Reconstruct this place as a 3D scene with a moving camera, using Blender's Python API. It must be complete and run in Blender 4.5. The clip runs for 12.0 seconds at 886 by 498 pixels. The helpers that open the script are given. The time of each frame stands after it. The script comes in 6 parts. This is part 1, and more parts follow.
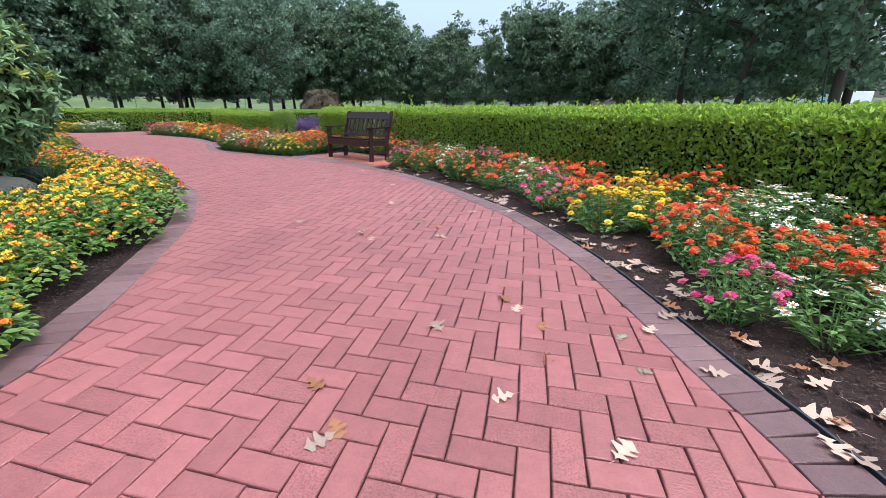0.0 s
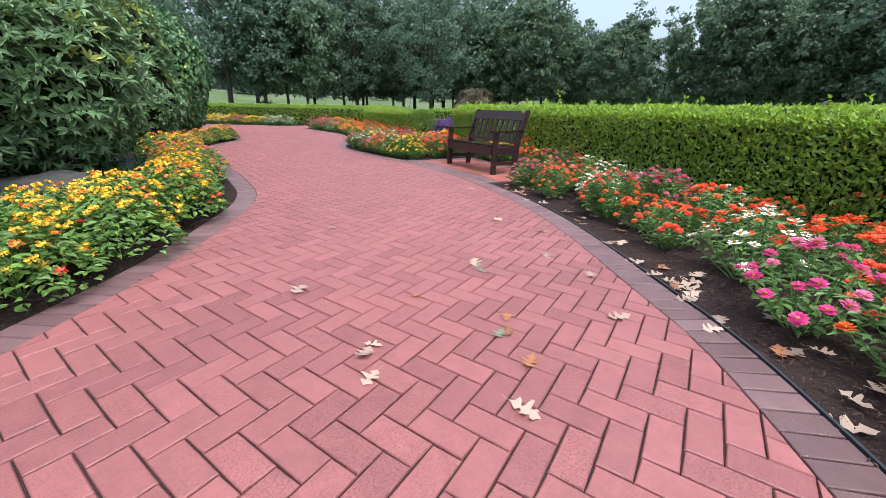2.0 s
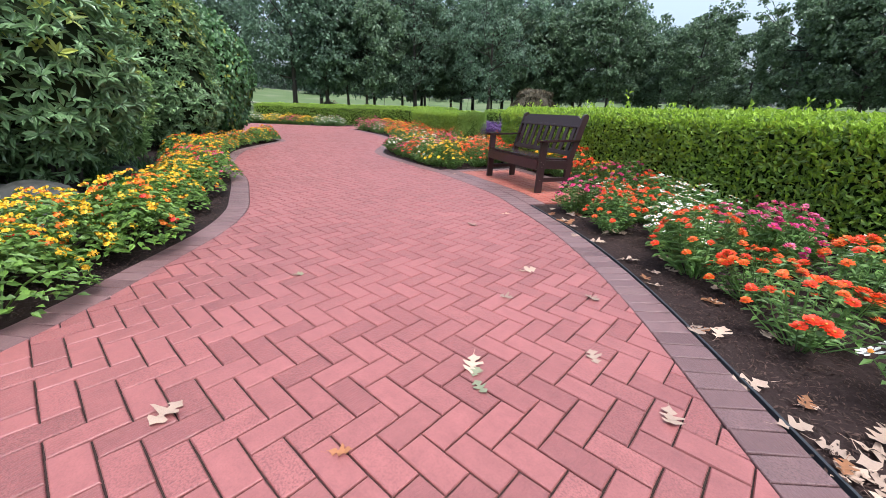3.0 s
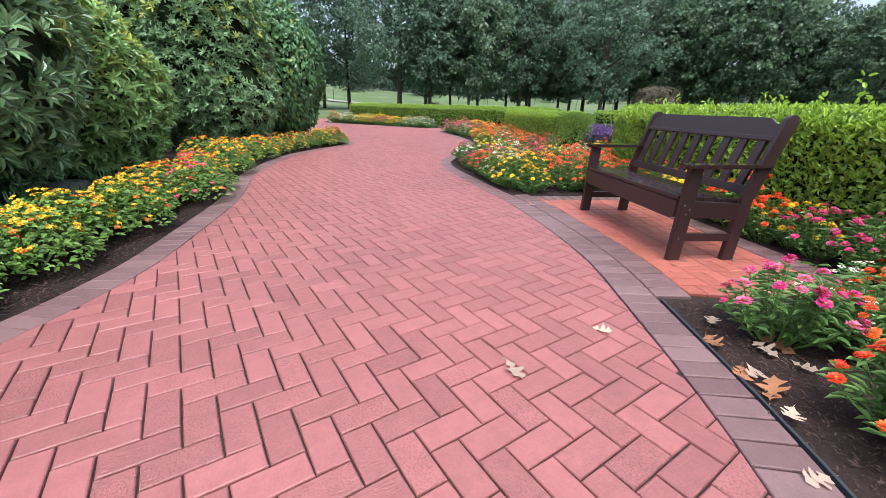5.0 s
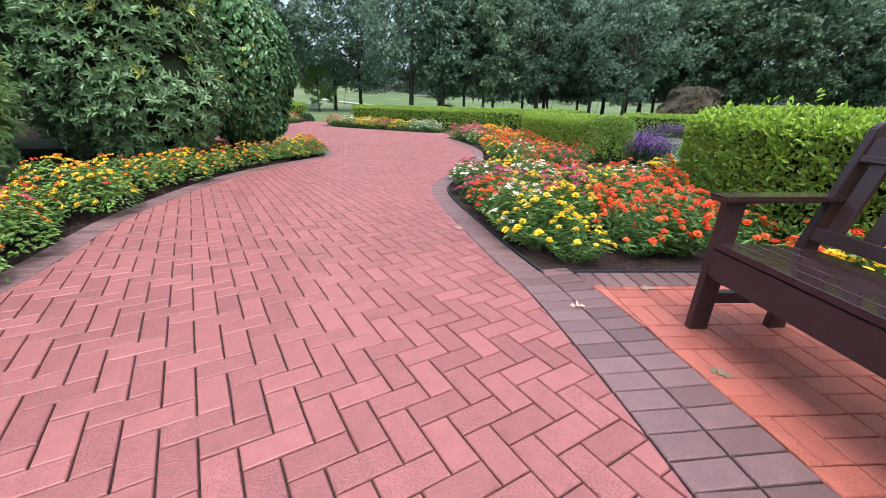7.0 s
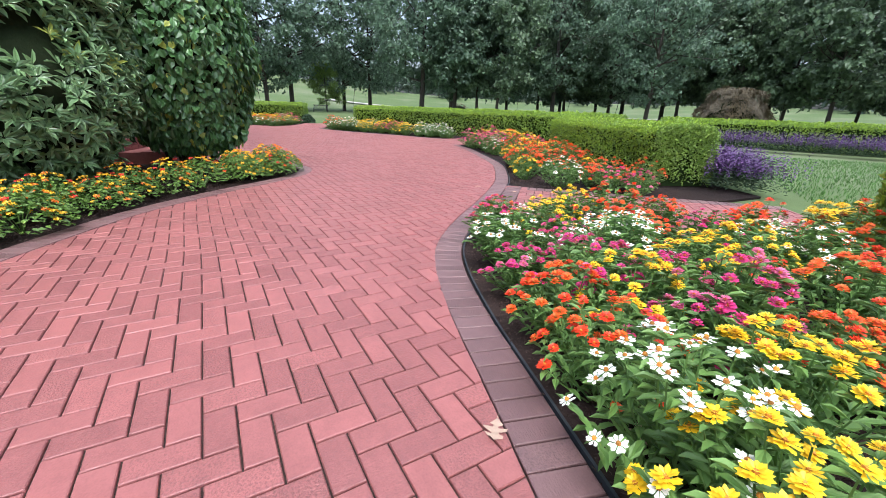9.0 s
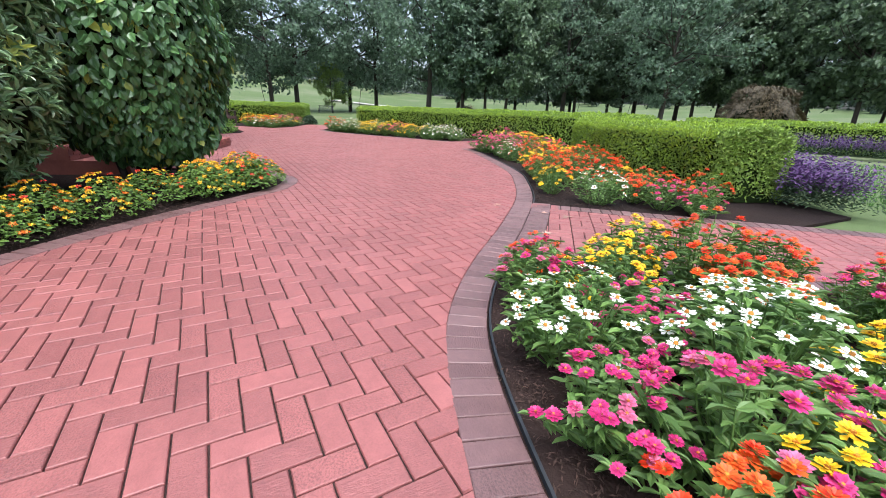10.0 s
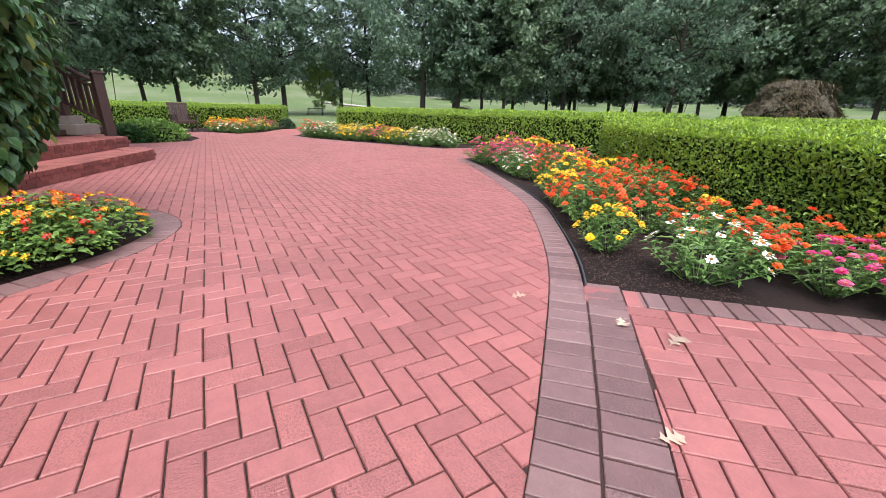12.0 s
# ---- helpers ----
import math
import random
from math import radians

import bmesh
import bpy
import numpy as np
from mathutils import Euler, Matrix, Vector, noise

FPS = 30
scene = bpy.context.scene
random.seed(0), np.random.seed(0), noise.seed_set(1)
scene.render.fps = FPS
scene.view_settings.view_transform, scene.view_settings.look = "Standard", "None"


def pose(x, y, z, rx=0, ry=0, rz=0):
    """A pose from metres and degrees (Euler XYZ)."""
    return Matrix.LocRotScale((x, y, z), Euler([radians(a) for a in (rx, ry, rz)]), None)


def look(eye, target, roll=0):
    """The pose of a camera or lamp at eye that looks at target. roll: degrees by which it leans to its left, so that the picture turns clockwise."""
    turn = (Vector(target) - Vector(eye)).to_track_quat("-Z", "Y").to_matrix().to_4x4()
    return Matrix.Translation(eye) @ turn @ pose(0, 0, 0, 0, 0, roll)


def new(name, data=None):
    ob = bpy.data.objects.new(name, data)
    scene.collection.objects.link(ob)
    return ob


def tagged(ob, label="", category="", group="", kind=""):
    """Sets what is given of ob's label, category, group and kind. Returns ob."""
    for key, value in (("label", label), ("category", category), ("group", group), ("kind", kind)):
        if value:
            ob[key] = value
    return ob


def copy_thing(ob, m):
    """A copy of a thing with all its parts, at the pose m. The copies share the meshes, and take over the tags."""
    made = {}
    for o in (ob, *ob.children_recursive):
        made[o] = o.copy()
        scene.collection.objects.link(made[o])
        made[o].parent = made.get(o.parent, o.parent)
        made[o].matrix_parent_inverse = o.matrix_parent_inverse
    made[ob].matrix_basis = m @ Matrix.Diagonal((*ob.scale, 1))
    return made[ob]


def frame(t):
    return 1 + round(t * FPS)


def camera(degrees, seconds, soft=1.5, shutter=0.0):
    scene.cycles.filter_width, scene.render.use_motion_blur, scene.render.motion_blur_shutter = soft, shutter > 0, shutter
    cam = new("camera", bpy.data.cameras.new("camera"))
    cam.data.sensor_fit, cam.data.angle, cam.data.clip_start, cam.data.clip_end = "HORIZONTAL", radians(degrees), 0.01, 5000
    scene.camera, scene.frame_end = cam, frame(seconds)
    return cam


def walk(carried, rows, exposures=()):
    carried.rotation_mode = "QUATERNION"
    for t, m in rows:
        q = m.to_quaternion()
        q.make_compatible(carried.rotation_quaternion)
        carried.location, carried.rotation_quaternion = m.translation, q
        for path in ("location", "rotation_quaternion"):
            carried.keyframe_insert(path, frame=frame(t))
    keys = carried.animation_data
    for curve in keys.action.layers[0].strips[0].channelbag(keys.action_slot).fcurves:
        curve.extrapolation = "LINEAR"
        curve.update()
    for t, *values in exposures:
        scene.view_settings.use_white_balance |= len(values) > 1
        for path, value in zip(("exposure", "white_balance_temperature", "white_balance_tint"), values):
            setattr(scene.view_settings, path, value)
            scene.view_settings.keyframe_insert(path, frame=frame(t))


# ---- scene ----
cam = camera(96.6, 12.0, soft=0.75)
PATH = [
    (0, (0.018, -0.044, 1.003), (-0.406, 1.793, 0.337), 0.2),
    (0.5, (0.011, 0.41, 1.008), (-0.559, 2.207, 0.341), 0.3),
    (1, (-0.057, 0.928, 0.968), (-0.794, 2.663, 0.299), 0.5),
    (1.5, (-0.186, 1.432, 0.957), (-1.091, 3.085, 0.287), 0.8),
    (2, (-0.336, 1.948, 0.965), (-1.395, 3.507, 0.294), 1.2),
    (2.5, (-0.494, 2.474, 0.976), (-1.674, 3.941, 0.301), 1.1),
    (3, (-0.705, 2.974, 1.005), (-1.97, 4.369, 0.331), 1.6),
    (5, (-1.933, 4.775, 0.968), (-3.505, 5.809, 0.287), 1.6),
    (5.5, (-2.323, 5.084, 1.002), (-3.919, 6.079, 0.32), 1.7),
    (6, (-2.744, 5.479, 1.007), (-4.347, 6.461, 0.326), 1.7),
    (6.5, (-3.193, 5.856, 1.004), (-4.801, 6.831, 0.324), 1.5),
    (7, (-3.641, 6.211, 0.982), (-5.252, 7.186, 0.308), 1.6),
    (9, (-5.579, 7.34, 1.01), (-7.215, 8.274, 0.339), 2.0),
    (9.5, (-6.077, 7.59, 0.995), (-7.726, 8.503, 0.325), 1.9),
    (10, (-6.573, 7.84, 0.997), (-8.226, 8.746, 0.328), 1.9),
    (10.5, (-7.08, 8.14, 0.984), (-8.737, 9.041, 0.316), 1.7),
    (11, (-7.563, 8.413, 1.01), (-9.22, 9.312, 0.342), 1.5),
    (11.5, (-8.042, 8.738, 0.991), (-9.697, 9.642, 0.325), 1.4),
    (12, (-8.527, 9.074, 0.982), (-10.176, 9.99, 0.319), 1.3),
]
walk(cam, [(t, look(eye, target, roll)) for t, eye, target, roll in PATH], exposures=[(0, 1.12, 5600, 7), (3, 1.21, 5760, 7.5), (6, 1.31, 5720, 6.5), (9, 1.28, 5720, 8), (12, 1.34, 6080, 10)])

# ---- light: an overcast day, a wide weak sun behind the cloud ----
SUN_HEIGHT, SUN_TURN = radians(70), radians(112)
world = bpy.data.worlds.new("overcast_sky")
world.use_nodes = True
scene.world = world
wn, wl = world.node_tree.nodes, world.node_tree.links
sky = wn.new("ShaderNodeTexSky")
sky.sky_type, sky.sun_disc = "NISHITA", False
sky.sun_elevation, sky.sun_rotation = SUN_HEIGHT, SUN_TURN
sky.air_density, sky.dust_density, sky.ozone_density = 1.0, 6.0, 1.0
grey = wn.new("ShaderNodeHueSaturation")
grey.inputs["Saturation"].default_value = 0.6
wl.new(sky.outputs["Color"], grey.inputs["Color"])
wl.new(grey.outputs["Color"], wn["Background"].inputs["Color"])
wn["Background"].inputs["Strength"].default_value = 0.15
sun = new("sun", bpy.data.lights.new("sun", "SUN"))
sun.data.energy, sun.data.angle, sun.data.color = 0.6, radians(40), (1.0, 0.97, 0.93)
sun.matrix_world = look((0, 0, 30), (30 * -math.sin(SUN_TURN) / math.tan(SUN_HEIGHT), 30 * -math.cos(SUN_TURN) / math.tan(SUN_HEIGHT), 0))

rng = np.random.default_rng(11)


# ---- materials ----
def material(name, base, rough=0.6, vary=0.25, hue=0.02, noise_size=8.0, bump=0.0, bump_size=60.0, metal=0.0,
             stain=None, stain_size=1.5, stain_amount=0.4, see_through=0.0, spec=0.5, world_space=False):
    """A surface whose tone changes from piece to piece and at two scales across it."""
    m = bpy.data.materials.new(name)
    m.use_nodes = True
    n, l = m.node_tree.nodes, m.node_tree.links
    b = n["Principled BSDF"]
    b.inputs["Roughness"].default_value = rough
    b.inputs["Metallic"].default_value = metal
    b.inputs["Specular IOR Level"].default_value = spec
    geo, info, tex = n.new("ShaderNodeNewGeometry"), n.new("ShaderNodeObjectInfo"), n.new("ShaderNodeTexCoord")
    where = geo.outputs["Position"] if world_space else tex.outputs["Object"]
    add = n.new("ShaderNodeMath"); add.operation = "ADD"
    l.new(geo.outputs["Random Per Island"], add.inputs[0]); l.new(info.outputs["Random"], add.inputs[1])
    one = n.new("ShaderNodeMath"); one.operation = "FRACT"
    l.new(add.outputs[0], one.inputs[0])
    fine = n.new("ShaderNodeTexNoise"); fine.inputs["Scale"].default_value = noise_size; fine.inputs["Detail"].default_value = 6
    l.new(where, fine.inputs["Vector"])
    mixed = n.new("ShaderNodeMath"); mixed.operation = "MULTIPLY_ADD"
    mixed.inputs[1].default_value = 0.6; l.new(one.outputs[0], mixed.inputs[0])
    half = n.new("ShaderNodeMath"); half.operation = "MULTIPLY"; half.inputs[1].default_value = 0.4
    l.new(fine.outputs["Fac"], half.inputs[0]); l.new(half.outputs[0], mixed.inputs[2])
    ramp = n.new("ShaderNodeValToRGB")
    c = np.array(base[:3])
    tint = np.array((1 + 2 * hue, 1.0, 1 - 2 * hue))
    ramp.color_ramp.elements[0].color = (*np.clip(c * (1 - vary), 0, 1), 1)
    ramp.color_ramp.elements[1].color = (*np.clip(c * (1 + vary) * tint, 0, 1), 1)
    ramp.color_ramp.elements[0].position, ramp.color_ramp.elements[1].position = 0.1, 0.9
    l.new(mixed.outputs[0], ramp.inputs["Fac"])
    out = ramp.outputs["Color"]
    if stain is not None:
        big = n.new("ShaderNodeTexNoise"); big.inputs["Scale"].default_value = stain_size; big.inputs["Detail"].default_value = 5
        l.new(geo.outputs["Position"], big.inputs["Vector"])
        cut = n.new("ShaderNodeMapRange")
        cut.inputs["From Min"].default_value, cut.inputs["From Max"].default_value = 0.45, 0.7
        cut.inputs["To Max"].default_value = stain_amount
        l.new(big.outputs["Fac"], cut.inputs["Value"])
        mx = n.new("ShaderNodeMix"); mx.data_type = "RGBA"
        l.new(cut.outputs[0], mx.inputs["Factor"]); l.new(out, mx.inputs[6]); mx.inputs[7].default_value = (*stain, 1)
        out = mx.outputs[2]
    l.new(out, b.inputs["Base Color"])
    if bump:
        bt = n.new("ShaderNodeTexNoise"); bt.inputs["Scale"].default_value = bump_size; bt.inputs["Detail"].default_value = 5
        l.new(where, bt.inputs["Vector"])
        bp = n.new("ShaderNodeBump"); bp.inputs["Strength"].default_value = bump; bp.inputs["Distance"].default_value = 0.01
        l.new(bt.outputs["Fac"], bp.inputs["Height"]); l.new(bp.outputs["Normal"], b.inputs["Normal"])
    if see_through:
        tr = n.new("ShaderNodeBsdfTranslucent"); l.new(out, tr.inputs["Color"])
        ms = n.new("ShaderNodeMixShader"); ms.inputs["Fac"].default_value = see_through
        l.new(b.outputs[0], ms.inputs[1]); l.new(tr.outputs[0], ms.inputs[2])
        l.new(ms.outputs[0], n["Material Output"].inputs["Surface"])
    return m


def brick_material(name, dark, mid, light, rough, wet):
    """Fired clay: each brick its own tone, fine pits, wire-cut drag marks on some faces, pale and dark blotches."""
    m = bpy.data.materials.new(name)
    m.use_nodes = True
    n, l = m.node_tree.nodes, m.node_tree.links
    b = n["Principled BSDF"]
    geo, info, tex = n.new("ShaderNodeNewGeometry"), n.new("ShaderNodeObjectInfo"), n.new("ShaderNodeTexCoord")
    add = n.new("ShaderNodeMath"); add.operation = "ADD"
    l.new(geo.outputs["Random Per Island"], add.inputs[0]); l.new(info.outputs["Random"], add.inputs[1])
    one = n.new("ShaderNodeMath"); one.operation = "FRACT"; l.new(add.outputs[0], one.inputs[0])
    tone = n.new("ShaderNodeValToRGB")
    e = tone.color_ramp.elements
    e[0].color, e[1].color = (*dark, 1), (*light, 1)
    e[0].position, e[1].position = 0.0, 1.0
    k = tone.color_ramp.elements.new(0.5); k.color = (*mid, 1)
    l.new(one.outputs[0], tone.inputs["Fac"])
    blotch = n.new("ShaderNodeTexNoise"); blotch.inputs["Scale"].default_value = 14; blotch.inputs["Detail"].default_value = 8
    blotch.inputs["Roughness"].default_value = 0.78
    l.new(geo.outputs["Position"], blotch.inputs["Vector"])
    vein = n.new("ShaderNodeMapRange"); vein.inputs["To Min"].default_value, vein.inputs["To Max"].default_value = 0.8, 1.18
    vein.inputs["From Min"].default_value, vein.inputs["From Max"].default_value = 0.3, 0.7
    l.new(blotch.outputs["Fac"], vein.inputs["Value"])
    grain = n.new("ShaderNodeTexNoise"); grain.inputs["Scale"].default_value = 130; grain.inputs["Detail"].default_value = 3
    l.new(geo.outputs["Position"], grain.inputs["Vector"])
    # one brick in three is wire-cut: pitted and darker; the rest are smooth
    cutface = n.new("ShaderNodeMath"); cutface.operation = "MULTIPLY"; cutface.inputs[1].default_value = 7.13
    l.new(one.outputs[0], cutface.inputs[0])
    cf = n.new("ShaderNodeMath"); cf.operation = "FRACT"; l.new(cutface.outputs[0], cf.inputs[0])
    pitted = n.new("ShaderNodeMapRange"); pitted.inputs["From Min"].default_value, pitted.inputs["From Max"].default_value = 0.5, 0.95
    pitted.inputs["To Min"].default_value, pitted.inputs["To Max"].default_value = 0.25, 1.0
    l.new(cf.outputs[0], pitted.inputs["Value"])
    gr0 = n.new("ShaderNodeMapRange"); gr0.inputs["To Min"].default_value, gr0.inputs["To Max"].default_value = -0.36, 0.06
    gr0.inputs["From Min"].default_value, gr0.inputs["From Max"].default_value = 0.34, 0.56
    l.new(grain.outputs["Fac"], gr0.inputs["Value"])
    gr = n.new("ShaderNodeMath"); gr.operation = "MULTIPLY_ADD"; gr.inputs[2].default_value = 1.06
    l.new(gr0.outputs[0], gr.inputs[0]); l.new(pitted.outputs[0], gr.inputs[1])
    mul = n.new("ShaderNodeMath"); mul.operation = "MULTIPLY"
    l.new(vein.outputs[0], mul.inputs[0]); l.new(gr.outputs[0], mul.inputs[1])
    mx = n.new("ShaderNodeMix"); mx.data_type, mx.blend_type = "RGBA", "MULTIPLY"; mx.inputs["Factor"].default_value = 1
    l.new(tone.outputs["Color"], mx.inputs[6]); l.new(mul.outputs[0], mx.inputs[7])
    # broad damp and worn patches across many bricks
    damp = n.new("ShaderNodeTexNoise"); damp.inputs["Scale"].default_value = 0.55; damp.inputs["Detail"].default_value = 4
    l.new(geo.outputs["Position"], damp.inputs["Vector"])
    dr = n.new("ShaderNodeMapRange"); dr.inputs["From Min"].default_value, dr.inputs["From Max"].default_value = 0.35, 0.65
    dr.inputs["To Min"].default_value, dr.inputs["To Max"].default_value = 0.93, 1.06
    l.new(damp.outputs["Fac"], dr.inputs["Value"])
    mx2 = n.new("ShaderNodeMix"); mx2.data_type, mx2.blend_type = "RGBA", "MULTIPLY"; mx2.inputs["Factor"].default_value = 1
    l.new(mx.outputs[2], mx2.inputs[6]); l.new(dr.outputs[0], mx2.inputs[7])
    l.new(mx2.outputs[2], b.inputs["Base Color"])
    # drag marks: stretched noise in the brick's own frame, on about half of the bricks
    st = n.new("ShaderNodeMapping"); st.inputs["Scale"].default_value = (150, 40, 60)
    l.new(tex.outputs["Object"], st.inputs["Vector"])
    drag = n.new("ShaderNodeTexNoise"); drag.inputs["Scale"].default_value = 1.0; drag.inputs["Detail"].default_value = 3
    l.new(st.outputs[0], drag.inputs["Vector"])
    some = n.new("ShaderNodeMapRange"); some.inputs["From Min"].default_value, some.inputs["From Max"].default_value = 0.3, 0.75
    l.new(one.outputs[0], some.inputs["Value"])
    hm = n.new("ShaderNodeMath"); hm.operation = "MULTIPLY"
    inv = n.new("ShaderNodeMath"); inv.operation = "SUBTRACT"; inv.inputs[0].default_value = 1.0; l.new(some.outputs[0], inv.inputs[1])
    l.new(drag.outputs["Fac"], hm.inputs[0]); l.new(inv.outputs[0], hm.inputs[1])
    gp = n.new("ShaderNodeMath"); gp.operation = "MULTIPLY"; l.new(grain.outputs["Fac"], gp.inputs[0]); l.new(pitted.outputs[0], gp.inputs[1])
    hs = n.new("ShaderNodeMath"); hs.operation = "ADD"; l.new(hm.outputs[0], hs.inputs[0]); l.new(gp.outputs[0], hs.inputs[1])
    bp = n.new("ShaderNodeBump"); bp.inputs["Strength"].default_value = 0.8; bp.inputs["Distance"].default_value = 0.004
    l.new(hs.outputs[0], bp.inputs["Height"]); l.new(bp.outputs["Normal"], b.inputs["Normal"])
    ro = n.new("ShaderNodeMapRange"); ro.inputs["To Min"].default_value, ro.inputs["To Max"].default_value = rough - wet, rough + 0.1
    l.new(blotch.outputs["Fac"], ro.inputs["Value"]); l.new(ro.outputs[0], b.inputs["Roughness"])
    return m


M = {}
M["brick"] = brick_material("red_clay_brick", (0.222, 0.076, 0.071), (0.258, 0.09, 0.083), (0.29, 0.101, 0.093), 0.45, 0.1)
M["brick_new"] = brick_material("orange_clay_brick", (0.3, 0.085, 0.06), (0.35, 0.1, 0.07), (0.385, 0.115, 0.082), 0.45, 0.14)
M["brick_dark"] = brick_material("brown_clay_brick", (0.115, 0.062, 0.06), (0.145, 0.08, 0.078), (0.175, 0.1, 0.096), 0.45, 0.1)
M["brick_step"] = brick_material("weathered_step_brick", (0.17, 0.055, 0.045), (0.24, 0.075, 0.06), (0.3, 0.1, 0.085), 0.65, 0.1)
M["sand"] = material("jointing_sand", (0.036, 0.015, 0.013), 0.9, 0.4, bump=0.5, bump_size=200, stain=(0.028, 0.022, 0.01), stain_size=2.0, stain_amount=0.5, world_space=True)
M["mulch"] = material("bark_mulch", (0.021, 0.013, 0.012), 0.95, 0.8, noise_size=90, bump=1.0, bump_size=45, stain=(0.045, 0.028, 0.02), stain_size=1.2, world_space=True, spec=0.2)
M["chip"] = material("bark_chip", (0.055, 0.034, 0.027), 0.85, 0.75, noise_size=80, spec=0.25)
M["edging"] = material("black_plastic_edging", (0.022, 0.027, 0.034), 0.55, 0.4)
M["grass"] = material("lawn", (0.105, 0.15, 0.06), 0.9, 0.3, noise_size=3, stain=(0.19, 0.2, 0.13), stain_size=0.12, stain_amount=0.6, bump=0.6, bump_size=50, world_space=True, spec=0.15)
M["blade"] = material("grass_blade", (0.07, 0.17, 0.03), 0.6, 0.4, see_through=0.3)
M["lily"] = material("lilyturf_blade", (0.03, 0.085, 0.015), 0.5, 0.4, see_through=0.25)
M["zinnia_leaf"] = material("zinnia_leaf", (0.135, 0.26, 0.07), 0.5, 0.42, hue=0.06, see_through=0.25)
M["lantana_leaf"] = material("lantana_leaf", (0.125, 0.235, 0.042), 0.5, 0.45, hue=0.05, see_through=0.25)
M["hedge_leaf"] = material("hedge_leaf", (0.205, 0.335, 0.062), 0.42, 0.5, hue=0.06, see_through=0.25)
M["hedge_new"] = material("hedge_new_growth", (0.3, 0.46, 0.05), 0.45, 0.35, hue=0.05, see_through=0.4)
# near-black so that the hedge's inner shade is in the colour
M["hedge_shade"] = material("hedge_inner_shade", (0.012, 0.022, 0.006), 0.9, 0.5, noise_size=30, bump=1.0, bump_size=40, spec=0.1)
M["rhodo_leaf"] = material("rhododendron_leaf", (0.165, 0.27, 0.125), 0.26, 0.5, hue=0.03, see_through=0.12)
# lit copy of the rhododendron leaf: sky light put into the base colour
M["rhodo_leaf_skylit"] = material("rhododendron_skylit_leaf", (0.26, 0.41, 0.15), 0.24, 0.45, hue=0.03, see_through=0.25)
M["rhodo_new"] = material("rhododendron_young_leaf", (0.3, 0.38, 0.08), 0.38, 0.4, hue=0.08, see_through=0.25)
M["vine_leaf"] = material("vine_leaf", (0.085, 0.185, 0.062), 0.3, 0.45, hue=0.03, see_through=0.2)
# very dark base: stands for the shade deep inside shrubs and the maple
M["shrub_shade"] = material("shrub_inner_shade", (0.016, 0.024, 0.01), 0.95, 0.5, noise_size=20, bump=1.0, bump_size=30, spec=0.1)
M["tree_leaf"] = material("broad_tree_leaf", (0.14, 0.22, 0.15), 0.4, 0.6, hue=0.03, see_through=0.5)
M["tree_leaf_pale"] = material("lime_tree_leaf", (0.13, 0.205, 0.125), 0.4, 0.55, hue=0.05, see_through=0.5)
M["willow_leaf"] = material("willow_leaf", (0.17, 0.26, 0.06), 0.55, 0.35, see_through=0.3)
# greyed green: the haze of distance is painted into this leaf colour
M["far_haze_leaf"] = material("hazed_woodland_leaf", (0.11, 0.155, 0.115), 0.8, 0.4, see_through=0.1)
M["maple_leaf"] = material("bronze_maple_leaf", (0.08, 0.066, 0.034), 0.55, 0.4, hue=0.05, see_through=0.2)
M["red_leaf"] = material("red_shrub_leaf", (0.13, 0.03, 0.03), 0.6, 0.4)
M["bark"] = material("tree_bark", (0.05, 0.042, 0.036), 0.9, 0.4, noise_size=10, bump=1.0, bump_size=14)
M["lavender"] = material("purple_salvia_flower", (0.11, 0.055, 0.19), 0.6, 0.45, hue=0.05, see_through=0.2)
M["lavender_leaf"] = material("salvia_leaf", (0.045, 0.085, 0.04), 0.6, 0.4, see_through=0.2)
M["O"] = material("orange_zinnia_petal", (0.85, 0.13, 0.012), 0.5, 0.28, hue=-0.03, see_through=0.2)
M["R"] = material("scarlet_zinnia_petal", (0.8, 0.06, 0.012), 0.5, 0.28, see_through=0.2)
M["Y"] = material("yellow_zinnia_petal", (0.9, 0.6, 0.012), 0.5, 0.15, hue=0.04, see_through=0.2)
M["W"] = material("white_zinnia_petal", (0.83, 0.84, 0.76), 0.5, 0.08, hue=0.01, see_through=0.2)
M["M"] = material("magenta_zinnia_petal", (0.6, 0.035, 0.2), 0.5, 0.4, see_through=0.2)
M["P"] = material("pink_zinnia_petal", (0.62, 0.14, 0.27), 0.5, 0.3, see_through=0.2)
M["eye"] = material("zinnia_eye", (0.5, 0.2, 0.02), 0.7, 0.6)
M["L_yellow"] = material("lantana_yellow_floret", (0.85, 0.5, 0.02), 0.5, 0.2, hue=0.03, see_through=0.15)
M["L_orange"] = material("lantana_orange_floret", (0.85, 0.22, 0.02), 0.5, 0.3, see_through=0.15)
M["L_red"] = material("lantana_red_floret", (0.7, 0.05, 0.03), 0.5, 0.3, see_through=0.15)
M["L_pink"] = material("lantana_pink_floret", (0.68, 0.12, 0.2), 0.5, 0.35, see_through=0.15)
M["bench"] = material("dark_brown_recycled_board", (0.03, 0.015, 0.016), 0.3, 0.15, noise_size=25, bump=0.12, bump_size=90, stain=(0.028, 0.014, 0.014), stain_size=6, stain_amount=0.5)
M["bench_wet"] = material("wet_dark_brown_board", (0.03, 0.015, 0.016), 0.12, 0.15, noise_size=25, bump=0.1, bump_size=30, stain=(0.02, 0.011, 0.011), stain_size=14, stain_amount=0.7)
M["steel"] = material("zinc_bracket", (0.45, 0.45, 0.46), 0.4, 0.2, metal=1.0)
